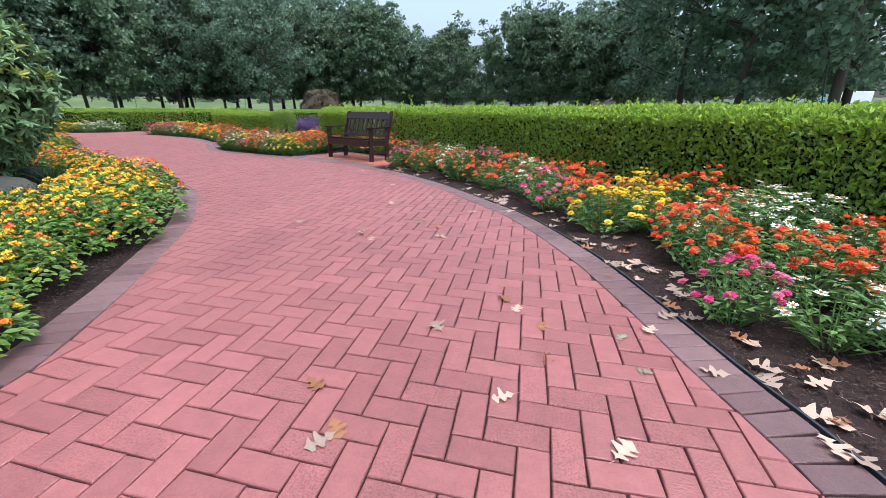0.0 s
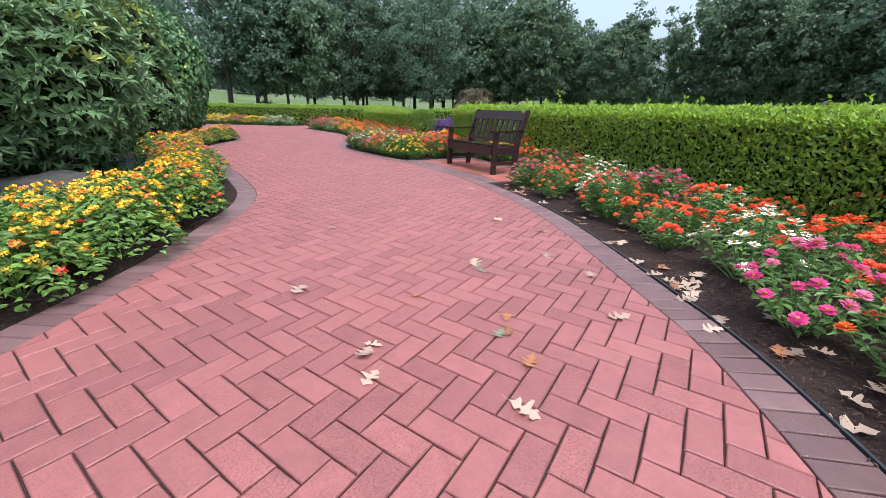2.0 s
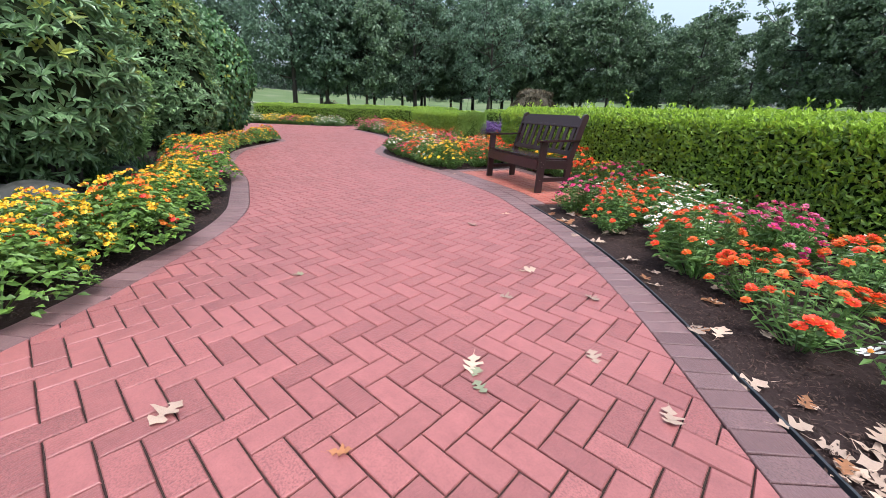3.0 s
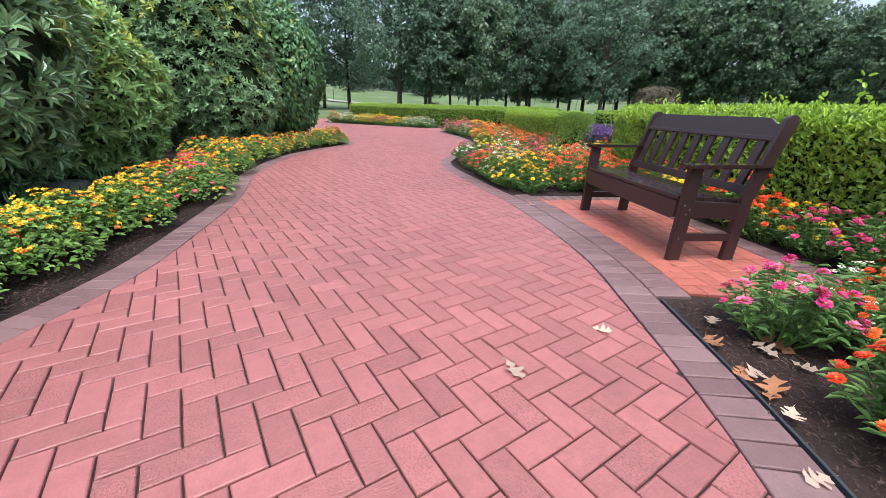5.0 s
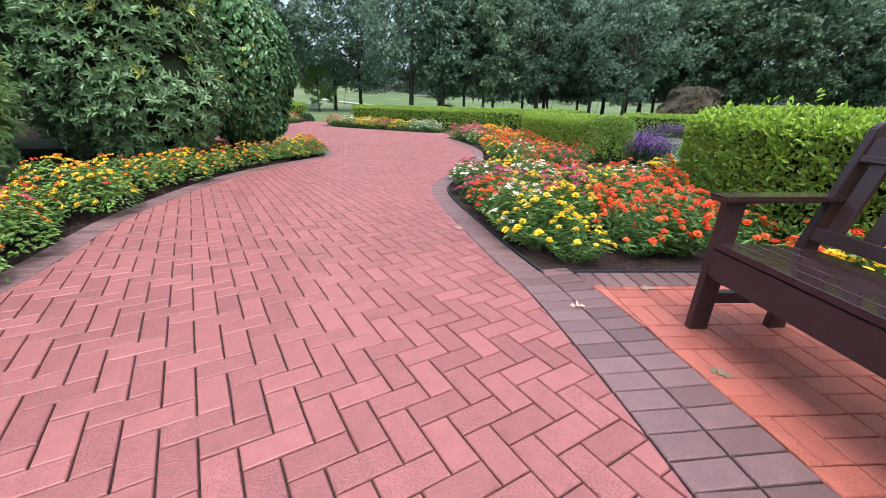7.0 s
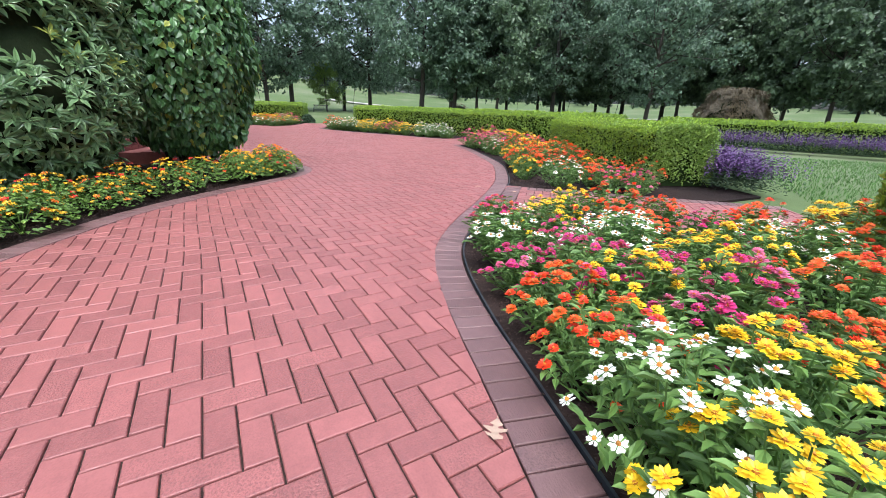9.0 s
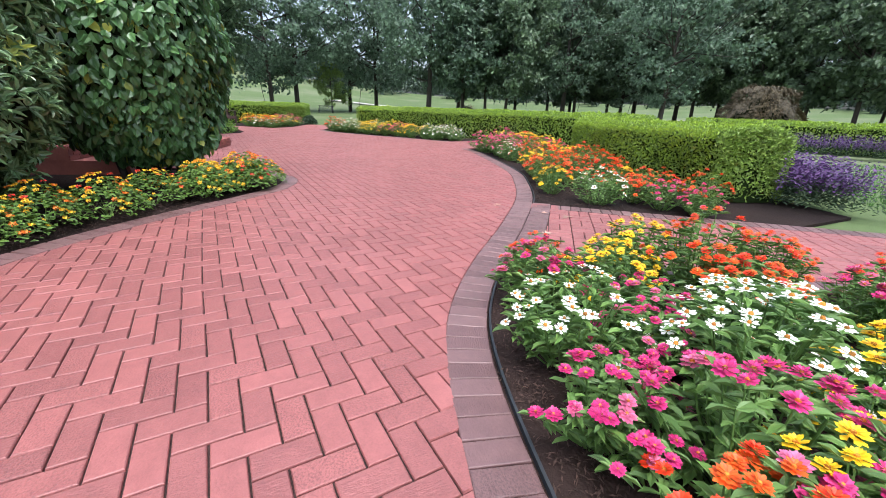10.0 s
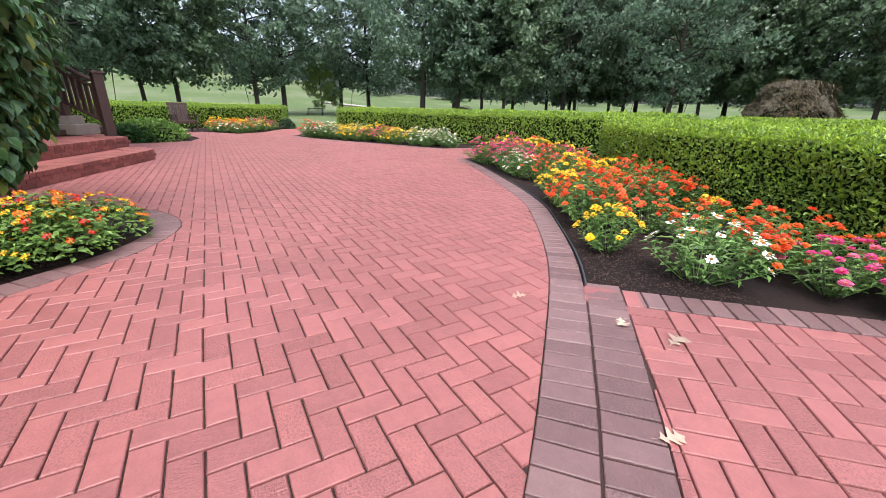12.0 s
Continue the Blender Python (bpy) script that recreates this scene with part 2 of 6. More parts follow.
M["screw"] = material("screw_head", (0.16, 0.13, 0.12), 0.45, 0.2, metal=0.6)
M["black_iron"] = material("black_iron", (0.012, 0.013, 0.013), 0.5, 0.2)
M["teak"] = material("weathered_brown_wood", (0.045, 0.024, 0.02), 0.6, 0.3, noise_size=20, bump=0.2)
M["porch_wood"] = material("stained_porch_wood", (0.06, 0.034, 0.03), 0.55, 0.25, noise_size=12, bump=0.2)
M["porch_wall"] = material("brown_siding", (0.075, 0.036, 0.026), 0.7, 0.25, noise_size=10, bump=0.2)
M["stone_cap"] = material("cast_stone", (0.3, 0.26, 0.22), 0.8, 0.15, noise_size=15, bump=0.3, stain=(0.2, 0.17, 0.14), stain_size=4)
M["boulder"] = material("grey_boulder", (0.055, 0.055, 0.05), 0.85, 0.6, noise_size=7, bump=0.9, bump_size=12, stain=(0.04, 0.048, 0.026), stain_size=3)
M["dry_leaf"] = material("dry_oak_leaf", (0.43, 0.32, 0.25), 0.75, 0.42, hue=0.03, noise_size=35, see_through=0.15)
M["brown_leaf"] = material("brown_oak_leaf", (0.3, 0.135, 0.06), 0.7, 0.35, hue=0.04, noise_size=35, see_through=0.15)
M["green_leaf"] = material("faded_green_oak_leaf", (0.22, 0.24, 0.15), 0.7, 0.3, noise_size=30, see_through=0.15)
M["twig"] = material("dry_twig", (0.28, 0.12, 0.07), 0.8, 0.3)
M["white_paint"] = material("white_fence_paint", (0.75, 0.76, 0.76), 0.5, 0.06)
M["gravel"] = material("pale_gravel", (0.42, 0.39, 0.36), 0.9, 0.15, noise_size=2, world_space=True)
M["house_wall"] = material("white_house_wall", (0.36, 0.36, 0.36), 0.7, 0.08)
M["house_stone"] = material("stone_house_wall", (0.22, 0.18, 0.15), 0.85, 0.35, noise_size=1.5, bump=0.5, bump_size=3)
M["roof_metal"] = material("pale_metal_roof", (0.34, 0.36, 0.4), 0.45, 0.08)
M["roof_dark"] = material("dark_shingle_roof", (0.07, 0.07, 0.075), 0.8, 0.3, noise_size=3)
M["glass"] = material("dark_window_pane", (0.02, 0.025, 0.03), 0.08, 0.1)
M["truck_white"] = material("white_truck_panel", (0.72, 0.74, 0.75), 0.35, 0.05)
M["truck_teal"] = material("teal_truck_cab", (0.03, 0.3, 0.27), 0.3, 0.1)
M["rubber"] = material("tyre_rubber", (0.015, 0.015, 0.015), 0.8, 0.2)


# ---- mesh helpers ----
def build(name, verts, polys, mats, index=None, smooth=False):
    """A mesh from arrays: polys is a list of integer arrays (faces, corners)."""
    verts = np.asarray(verts, dtype=np.float32).reshape(-1, 3)
    polys = [np.asarray(p, dtype=np.int32) for p in polys if len(p)]
    loops = np.concatenate([p.ravel() for p in polys])
    sizes = np.concatenate([np.full(len(p), p.shape[1], dtype=np.int32) for p in polys])
    me = bpy.data.meshes.new(name)
    me.vertices.add(len(verts)); me.vertices.foreach_set("co", verts.ravel())
    me.loops.add(len(loops)); me.loops.foreach_set("vertex_index", loops)
    me.polygons.add(len(sizes))
    me.polygons.foreach_set("loop_start", np.concatenate([[0], np.cumsum(sizes)[:-1]]).astype(np.int32))
    for m in mats:
        me.materials.append(m)
    if index is not None:
        me.polygons.foreach_set("material_index", np.asarray(index, dtype=np.int32))
    me.polygons.foreach_set("use_smooth", np.full(len(sizes), bool(smooth)))
    me.update(calc_edges=True)
    return me


def part(name, data, parent, label="", kind="", m=None):
    """One mesh (or bmesh) as one object under a thing."""
    ob = new(name, data)
    ob.parent = parent
    if m is not None:
        ob.matrix_basis = m
    return tagged(ob, label=label, kind=kind)


def bm_mesh(name, bm, *mats, smooth=False):
    me = bpy.data.meshes.new(name)
    bmesh.ops.recalc_face_normals(bm, faces=bm.faces)
    bm.to_mesh(me); bm.free()
    for m in mats:
        me.materials.append(m)
    if smooth:
        me.polygons.foreach_set("use_smooth", np.ones(len(me.polygons), dtype=bool))
    return me


def board(name, size, mat, bevel=0.004, m=None):
    """A board with eased edges, centred on its own origin, or moved by m."""
    bm = bmesh.new()
    bmesh.ops.create_cube(bm, size=1.0)
    bmesh.ops.scale(bm, vec=size, verts=bm.verts)
    if bevel:
        bmesh.ops.bevel(bm, geom=bm.edges[:], offset=min(bevel, 0.45 * min(size)), segments=2, affect="EDGES", profile=0.6)
    if m is not None:
        bm.transform(m)
    return bm_mesh(name, bm, mat)


def prism(name, outline, z0, z1, mat, bevel=0.0):
    """A flat outline drawn up between two heights."""
    bm = bmesh.new()
    low = [bm.verts.new((x, y, z0)) for x, y in outline]
    f = bm.faces.new(low)
    r = bmesh.ops.extrude_face_region(bm, geom=[f])
    bmesh.ops.translate(bm, vec=(0, 0, z1 - z0), verts=[v for v in r["geom"] if isinstance(v, bmesh.types.BMVert)])
    if bevel:
        bmesh.ops.bevel(bm, geom=bm.edges[:], offset=bevel, segments=2, affect="EDGES", profile=0.6)
    return bm_mesh(name, bm, mat)


def spline(points, step):
    """A smooth line through points (Catmull-Rom), with even steps along it."""
    p = np.array(points, float)
    q = np.vstack([2 * p[0] - p[1], p, 2 * p[-1] - p[-2]])
    u = np.linspace(0, 1, 24, endpoint=False)[:, None]
    out = []
    for a, b, c, d in zip(q[:-3], q[1:-2], q[2:-1], q[3:]):
        out.append(0.5 * (2 * b + (c - a) * u + (2 * a - 5 * b + 4 * c - d) * u ** 2 + (3 * b - a - 3 * c + d) * u ** 3))
    s = np.vstack([*out, p[-1:]])
    run = np.concatenate([[0], np.cumsum(np.linalg.norm(np.diff(s, axis=0), axis=1))])
    at = np.arange(0, run[-1], step)
    return np.column_stack([np.interp(at, run, s[:, i]) for i in range(p.shape[1])])


def normals(line):
    """The left-hand normal at each point of a flat line."""
    d = np.gradient(line, axis=0)
    d /= np.linalg.norm(d, axis=1)[:, None]
    return np.column_stack([-d[:, 1], d[:, 0]])


def inside(pts, poly):
    """Which of the points lie in the outline."""
    x, y = pts[:, 0], pts[:, 1]
    hit = np.zeros(len(pts), bool)
    for (x0, y0), (x1, y1) in zip(poly, np.roll(poly, -1, axis=0)):
        if y0 != y1:
            hit ^= ((y0 > y) != (y1 > y)) & (x < (x1 - x0) * (y - y0) / (y1 - y0) + x0)
    return hit


def unit(v):
    return v / np.maximum(np.linalg.norm(v, axis=-1, keepdims=True), 1e-9)


def leaf_cloud(pos, way, up, length, width, fine=True, fold=0.12, bend=0.15):
    """Arrays of a folded leaf at each place: 4 triangles each, or 2 where fine is off."""
    n = len(pos)
    way = unit(way)
    side = unit(np.cross(way, up))
    up = np.cross(side, way)
    length = np.broadcast_to(np.asarray(length, float), n)[:, None]
    width = np.broadcast_to(np.asarray(width, float), n)[:, None]
    if fine:
        rows = [pos,
                pos + way * length * 0.33 + side * width * 0.5 + up * width * fold,
                pos + way * length * 0.72 + side * width * 0.36 + up * width * (fold - bend * 0.3),
                pos + way * length - up * length * bend,
                pos + way * length * 0.72 - side * width * 0.36 + up * width * (fold - bend * 0.3),
                pos + way * length * 0.33 - side * width * 0.5 + up * width * fold]
        v = np.stack(rows, 1).reshape(-1, 3)
        b = np.arange(n)[:, None] * 6
        return v, np.vstack([b + [0, 1, 2, 3], b + [0, 3, 4, 5]])
    rows = [pos, pos + way * length * 0.5 + side * width * 0.5 + up * width * fold, pos + way * length - up * length * bend,
            pos + way * length * 0.5 - side * width * 0.5 + up * width * fold]
    return np.stack(rows, 1).reshape(-1, 3), np.arange(n)[:, None] * 4 + [0, 1, 2, 3]


def tube_arrays(points, radii, sides=7):
    """A round, tapering tube along a line."""
    points, radii = np.array(points, float), np.array(radii, float)
    d = unit(np.gradient(points, axis=0))
    ref = np.where(np.abs(d[:, 2:3]) > 0.9, np.array([[1.0, 0, 0]]), np.array([[0, 0, 1.0]]))
    a = unit(np.cross(d, ref)); b = np.cross(d, a)
    t = np.arange(sides) * 2 * math.pi / sides
    v = points[:, None] + radii[:, None, None] * (np.cos(t)[None, :, None] * a[:, None] + np.sin(t)[None, :, None] * b[:, None])
    k = len(points)
    i, j = np.meshgrid(np.arange(k - 1), np.arange(sides), indexing="ij")
    j2 = (j + 1) % sides
    f = np.stack([i * sides + j, i * sides + j2, (i + 1) * sides + j2, (i + 1) * sides + j], -1).reshape(-1, 4)
    return v.reshape(-1, 3), f


def join(pieces):
    """Several (verts, faces) with faces of one size, as one."""
    off, vs, fs = 0, [], []
    for v, f in pieces:
        vs.append(v); fs.append(f + off); off += len(v)
    return np.vstack(vs), np.vstack(fs)


def scattered(poly, gap, seed, tries=40):
    """Places in an outline that keep a gap between each other."""
    r = np.random.default_rng(seed)
    lo, hi = poly.min(0), poly.max(0)
    count = int(np.prod(hi - lo) / gap ** 2 * tries / 8)
    cand = r.uniform(lo, hi, (count, 2))
    cand = cand[inside(cand, poly)]
    cells, kept = {}, []
    for p in cand:
        c = (int(p[0] // gap), int(p[1] // gap))
        if all((p[0] - q[0]) ** 2 + (p[1] - q[1]) ** 2 > gap * gap for i in (-1, 0, 1) for j in (-1, 0, 1) for q in cells.get((c[0] + i, c[1] + j), ())):
            cells.setdefault(c, []).append(p); kept.append(p)
    return np.array(kept)


# ---- plan ----
WALK_RIGHT = spline([(0.3, -5), (0.75, -3), (0.97, -1.2), (1.0, 0.1), (0.87, 0.97), (0.70, 1.53), (0.54, 2.08), (0.28, 2.82), (-0.18, 3.75), (-0.63, 4.35),
                     (-1.38, 5.27), (-2.15, 6.02), (-2.96, 6.63), (-3.54, 7.02), (-4.23, 7.35), (-5.12, 7.70), (-5.75, 7.87), (-6.50, 8.10), (-7.20, 8.31),
                     (-7.77, 8.53), (-8.22, 8.80), (-8.75, 9.28), (-9.45, 10.03), (-10.38, 10.93), (-11.40, 11.68), (-12.1, 12.1), (-13.3, 12.6),
                     (-15.1, 13.25), (-16.1, 13.5)], 0.1035)
WALK_LEFT = spline([(-1.2, -5), (-1.6, -3), (-1.8, -1.2), (-1.84, 0.2), (-1.91, 0.82), (-1.99, 1.06), (-2.27, 1.61), (-2.65, 2.25), (-3.11, 2.95), (-3.63, 3.54),
                    (-4.17, 4.1), (-4.75, 4.5), (-5.44, 4.8), (-6.35, 5.16), (-6.95, 5.33), (-7.88, 5.56), (-8.85, 5.98), (-9.75, 6.46), (-10.27, 6.85),
                    (-10.82, 7.40), (-11.40, 8.07), (-11.85, 8.48), (-12.4, 8.68), (-12.87, 8.6), (-13.3, 8.36)], 0.1035)
FAR_EDGE = spline([(-18.2, 14.2), (-18.6, 13.9), (-19.55, 13.45), (-21.3, 12.4), (-22.6, 11.75), (-23.6, 11.4), (-24.2, 11.42)], 0.1035)
OUT_R, OUT_L, OUT_F = -normals(WALK_RIGHT), normals(WALK_LEFT), -normals(FAR_EDGE)
BED_R, BED_L = WALK_RIGHT + OUT_R * 0.205, WALK_LEFT + OUT_L * 0.205
PAVED = np.vstack([WALK_RIGHT, [(-16.1, 15.5), (-18.2, 15.5)], FAR_EDGE, [(-25.5, 12.2), (-29.0, 13.2), (-28.9, 11.75), (-26.4, 10.65), (-25.5, 9.75), (-26.9, 8.5), (-27.6, 7.3),
                   (-26.2, 6.9), (-25.2, 8.1), (-23.4, 8.55), (-22.2, 8.35), (-21.6, 7.3), (-21.8, 6.0), (-19.6, 6.4), (-18.0, 6.9), (-14.5, 5.9), (-13.9, 7.4)], WALK_LEFT[::-1]])

BENCH_AT, BENCH_TURN = np.array((-4.492, 8.14)), -27.0   # front left foot
BU = np.array((math.cos(radians(BENCH_TURN)), math.sin(radians(BENCH_TURN)))); BV = np.array((-BU[1], BU[0]))
SIDE = np.array((0.68, 0.733)); SIDE /= np.linalg.norm(SIDE)   # the way of the side path
SIDE_N = np.array((SIDE[1], -SIDE[0]))                         # across it, back towards the bench
SIDE_AT = np.array((-10.03, 10.88))                            # its far corner at the walk


def near_line(line, p):
    return int(np.argmin(((line - p) ** 2).sum(1)))

# ---- ground: one sheet to the horizon, with a low hill behind the building ----
def ground_height(x, y):
    hill = 8.5 * np.exp(-(((x + 165) / 55) ** 2 + ((y + 10) / 60) ** 2))
    far = np.clip((np.hypot(x + 10, y - 10) - 62) / 80, 0, 1)
    return -0.06 + hill + 4.2 * far * far * (3 - 2 * far)


gx = np.concatenate([-np.geomspace(2500, 220, 8), np.linspace(-200, 60, 66), np.geomspace(75, 2500, 8)])
gy = np.concatenate([-np.geomspace(2500, 120, 8), np.linspace(-100, 110, 54), np.geomspace(130, 2500, 8)])
GX, GY = np.meshgrid(gx, gy, indexing="ij")
ii, jj = np.meshgrid(np.arange(len(gx) - 1), np.arange(len(gy) - 1), indexing="ij")
quads = np.stack([ii * len(gy) + jj, (ii + 1) * len(gy) + jj, (ii + 1) * len(gy) + jj + 1, ii * len(gy) + jj + 1], -1).reshape(-1, 4)
ground = new("ground", build("ground", np.stack([GX, GY, ground_height(GX, GY)], -1).reshape(-1, 3), [quads], [M["grass"]], smooth=True))
tagged(ground, "mown green lawn rolling up to a low hill", "lawn", kind="structure")


def sheet(name, outline, z, mat, label, category, thick=0.03):
    return tagged(new(name, prism(name, outline, z - thick, z, mat)), label, category, kind="structure")


sheet("pavement", PAVED, -0.0105, M["sand"], "dark sand bed with red herringbone brick paving", "brick path")
pavement = bpy.data.objects["pavement"]

HEDGE_A = spline([(3.0, -4), (3.15, 0), (2.95, 1.6), (2.55, 3.1), (2.05, 4.3), (1.45, 5.1), (0.98, 5.66), (-0.04, 6.83), (-1.04, 7.8), (-2.5, 8.75), (-4.0, 9.5),
                  (-5.1, 10.1), (-6.05, 10.9), (-6.5, 11.45)], 0.1)
HEDGE_B = spline([(-9.35, 13.05), (-9.7, 13.2), (-10.3, 13.45), (-11.8, 14.05), (-13.4, 14.85)], 0.1)
SIDE_NEAR = SIDE_AT + SIDE_N * 1.85
i_pad0, i_pad1 = near_line(BED_R, BENCH_AT + BU * 1.95 - BV * 0.3), near_line(BED_R, BENCH_AT - BU * 0.66 - BV * 0.5)
i_side0, i_side1 = near_line(BED_R, SIDE_NEAR), near_line(BED_R, SIDE_AT)
EDGE = WALK_RIGHT + OUT_R * 0.2
back_a = HEDGE_A - normals(HEDGE_A) * 0.9
BED_A = np.vstack([EDGE[:i_side0], [SIDE_NEAR - SIDE_N * 0.1 + SIDE * 0.02, SIDE_NEAR - SIDE_N * 0.1 + SIDE * 3.3], back_a[::-1]])
BED_F = np.vstack([EDGE[i_side1:], [(-16.4, 15.2), (-14.6, 16.2), (-13.0, 16.2), (-10.4, 15.0), (-8.2, 14.0)], [SIDE_AT + SIDE * 2.6]])
BED_LEFT = np.vstack([WALK_LEFT + OUT_L * 0.2, [(-13.9, 7.4), (-14.2, 6.2), (-15.0, 3.0), (-12.0, -2.0), (-5.0, -5.0)]])
BED_E = np.vstack([FAR_EDGE + OUT_F * 0.2, [(-25.2, 12.5), (-24.0, 14.4), (-18.6, 16.6), (-18.2, 15.4)]])
BED_D = np.array([(-26.9, 8.6), (-25.55, 9.75), (-26.4, 10.55), (-28.8, 11.7), (-30.2, 11.8), (-30.0, 8.0), (-28.0, 8.0)])
BED_G = np.array([(-21.7, 6.0), (-21.65, 7.3), (-22.2, 8.3), (-23.4, 8.5), (-25.2, 8.0), (-26.2, 6.9), (-25.0, 3.5), (-22.0, 3.5)])
for i, (o, w) in enumerate(((BED_A, "zinnias"), (BED_F, "zinnias"), (BED_LEFT, "lantanas and shrubs"), (BED_E, "zinnias"), (BED_D, "zinnias"), (BED_G, "a low bush"))):
    sheet("flower_bed_%d" % (i + 1), o, -0.02 - 0.0005 * i, M["mulch"], "dark bark mulch bed planted with " + w, "flower bed")

# bark chips on the mulch, thickest where the walk passes
strips = []
for line, out in ((WALK_RIGHT, OUT_R), (WALK_LEFT, OUT_L)):
    for k in range(len(line)):
        if -25 < line[k, 0]:
            n = 260 if line[k, 0] > -12 else 40
            strips.append(line[k] + out[k] * rng.uniform(0.225, 1.1, (n, 1)) ** 1.0 + rng.normal(0, 0.05, (n, 2)))
strips = np.vstack(strips)
keep = ~inside(strips, PAVED)
pad_q = (strips - BENCH_AT) @ np.column_stack([BU, BV])
keep &= ~((np.abs(pad_q[:, 0] - 0.65) < 1.35) & (pad_q[:, 1] < 1.05) & (pad_q[:, 1] > -0.8))
side_q = (strips - SIDE_AT) @ np.column_stack([SIDE, SIDE_N])
keep &= ~((side_q[:, 1] > -0.02) & (side_q[:, 1] < 1.87) & (side_q[:, 0] > -0.6))
d_r = np.sqrt(((strips[:, None] - WALK_RIGHT[None, ::3]) ** 2).sum(-1)).min(1)
d_l = np.sqrt(((strips[:, None] - WALK_LEFT[None, ::3]) ** 2).sum(-1)).min(1)
strips = strips[keep & (d_r > 0.23) & (d_l > 0.225)]
n = len(strips)
turn = rng.uniform(0, 2 * math.pi, n)
way = np.column_stack([np.cos(turn), np.sin(turn), rng.normal(0, 0.25, n)])
tip = np.column_stack([rng.normal(0, 0.35, n), rng.normal(0, 0.35, n), np.ones(n)])
cv, cf = leaf_cloud(np.column_stack([strips, rng.uniform(-0.014, 0.006, n)]), way, tip, rng.uniform(0.01, 0.038, n), rng.uniform(0.003, 0.009, n), fine=False, fold=0.3)
tagged(new("bark_chips", build("bark_chips", cv, [cf], [M["chip"]])), "loose dark brown bark chips on the flower beds", "mulch", kind="stuff")


# black edging strip between the border bricks and the right-hand beds
def ribbon(name, line, thick, z0, z1, mat):
    n = normals(line)
    a, b = line, line + n * thick
    k = len(line)
    v = np.vstack([np.column_stack([a, np.full(k, z0)]), np.column_stack([a, np.full(k, z1)]), np.column_stack([b, np.full(k, z1)]), np.column_stack([b, np.full(k, z0)])])
    i = np.arange(k - 1)
    f = np.vstack([np.column_stack([i + q * k, i + 1 + q * k, i + 1 + (q + 1) * k, i + (q + 1) * k]) for q in range(3)])
    return build(name, v, [f], [mat])


edge_line = WALK_RIGHT + OUT_R * 0.212
for a, b in ((0, i_pad0), (i_pad1, i_side0), (i_side1, len(edge_line))):
    wob = edge_line[a:b] + OUT_R[a:b] * (0.004 * np.sin(np.arange(b - a) * 0.35))[:, None]
    tagged(new("lawn_edging", ribbon("lawn_edging", wob, -0.011, -0.05, 0.005, M["edging"])), "thin black plastic edging strip beside the border bricks", "edging")
tagged(new("lawn_edging", ribbon("lawn_edging", np.array([BENCH_AT - BU * 0.68 - BV * 0.42 + BV * s for s in np.linspace(0, 1.4, 9)]), 0.008, -0.05, 0.003, M["edging"])),
       "thin black plastic edging strip beside the bench paving", "edging")


# ---- plants ----
def thing(name, label, category, group="", at=(0, 0, 0), turn=0.0, size=1.0):
    ob = new(name)
    ob.matrix_basis = pose(*at, 0, 0, turn) @ Matrix.Diagonal((size, size, size, 1))
    return tagged(ob, label, category, group)


def head_arrays(kind, r):
    """A zinnia head facing up: rings of petals round an eye. Returns petals and eye."""
    pv = []
    rings = ((9, 0.028, 0.15, 0.0), (7, 0.022, 0.35, 0.002)) if kind == "W" else ((13, 0.03, 0.1, 0.0), (11, 0.025, 0.35, 0.004), (9, 0.018, 0.7, 0.008))
    if kind == "W":
        rings = rings[:1]
    for count, reach, lift, z in rings:
        t = np.arange(count) * 2 * math.pi / count + r.uniform(0, 6) + r.normal(0, 0.06, count)
        way = np.column_stack([np.cos(t), np.sin(t), np.full(count, lift) + r.normal(0, 0.12, count)])
        up = np.column_stack([-np.cos(t) * lift, -np.sin(t) * lift, np.ones(count)])
        side = unit(np.cross(unit(way), up))
        way = unit(way)
        ln = reach * r.uniform(0.88, 1.08, count)[:, None]
        w = reach * (0.25 if kind == "W" else 0.23)
        base = np.array([0, 0, z]) + way * 0.003
        rows = [base, base + way * ln * 0.72 - side * w, base + way * ln, base + way * ln * 0.72 + side * w]
        pv.append(np.stack(rows, 1))
    pv = np.concatenate(pv)
    k = len(pv)
    pet = (pv.reshape(-1, 3), np.arange(k)[:, None] * 4 + [0, 1, 2, 3])
    t = np.arange(6) * math.pi / 3
    e = np.vstack([np.column_stack([np.cos(t) * 0.008, np.sin(t) * 0.008, np.full(6, 0.003)]), np.column_stack([np.cos(t) * 0.005, np.sin(t) * 0.005, np.full(6, 0.010)])])
    ef = np.array([[i, (i + 1) % 6, 6 + (i + 1) % 6, 6 + i] for i in range(6)] + [[6, 7, 8, 9], [6, 9, 10, 11]])
    return pet, (e, ef)


def rotation_to(nrm, spin):
    return (Vector(nrm).to_track_quat("Z", "Y").to_matrix().to_4x4() @ Matrix.Rotation(spin, 4, "Z"))


PETALS = {"O": ["O", "R"], "Y": ["Y"], "W": ["W"], "M": ["M", "P"]}
WORDS = {"O": "orange", "Y": "yellow", "W": "white", "M": "magenta pink"}
HEADS = {}
for kind in "OYWM":
    for mat in PETALS[kind]:
        for i in range(2):
            pet, eye = head_arrays(kind, rng)
            off = len(pet[0])
            HEADS.setdefault(kind, []).append((mat, pet, eye, build("flower_head", np.vstack([pet[0], eye[0]]), [pet[1], eye[1] + off], [M[mat], M["eye"]],
                                               [0] * len(pet[1]) + [1] * len(eye[1]))))


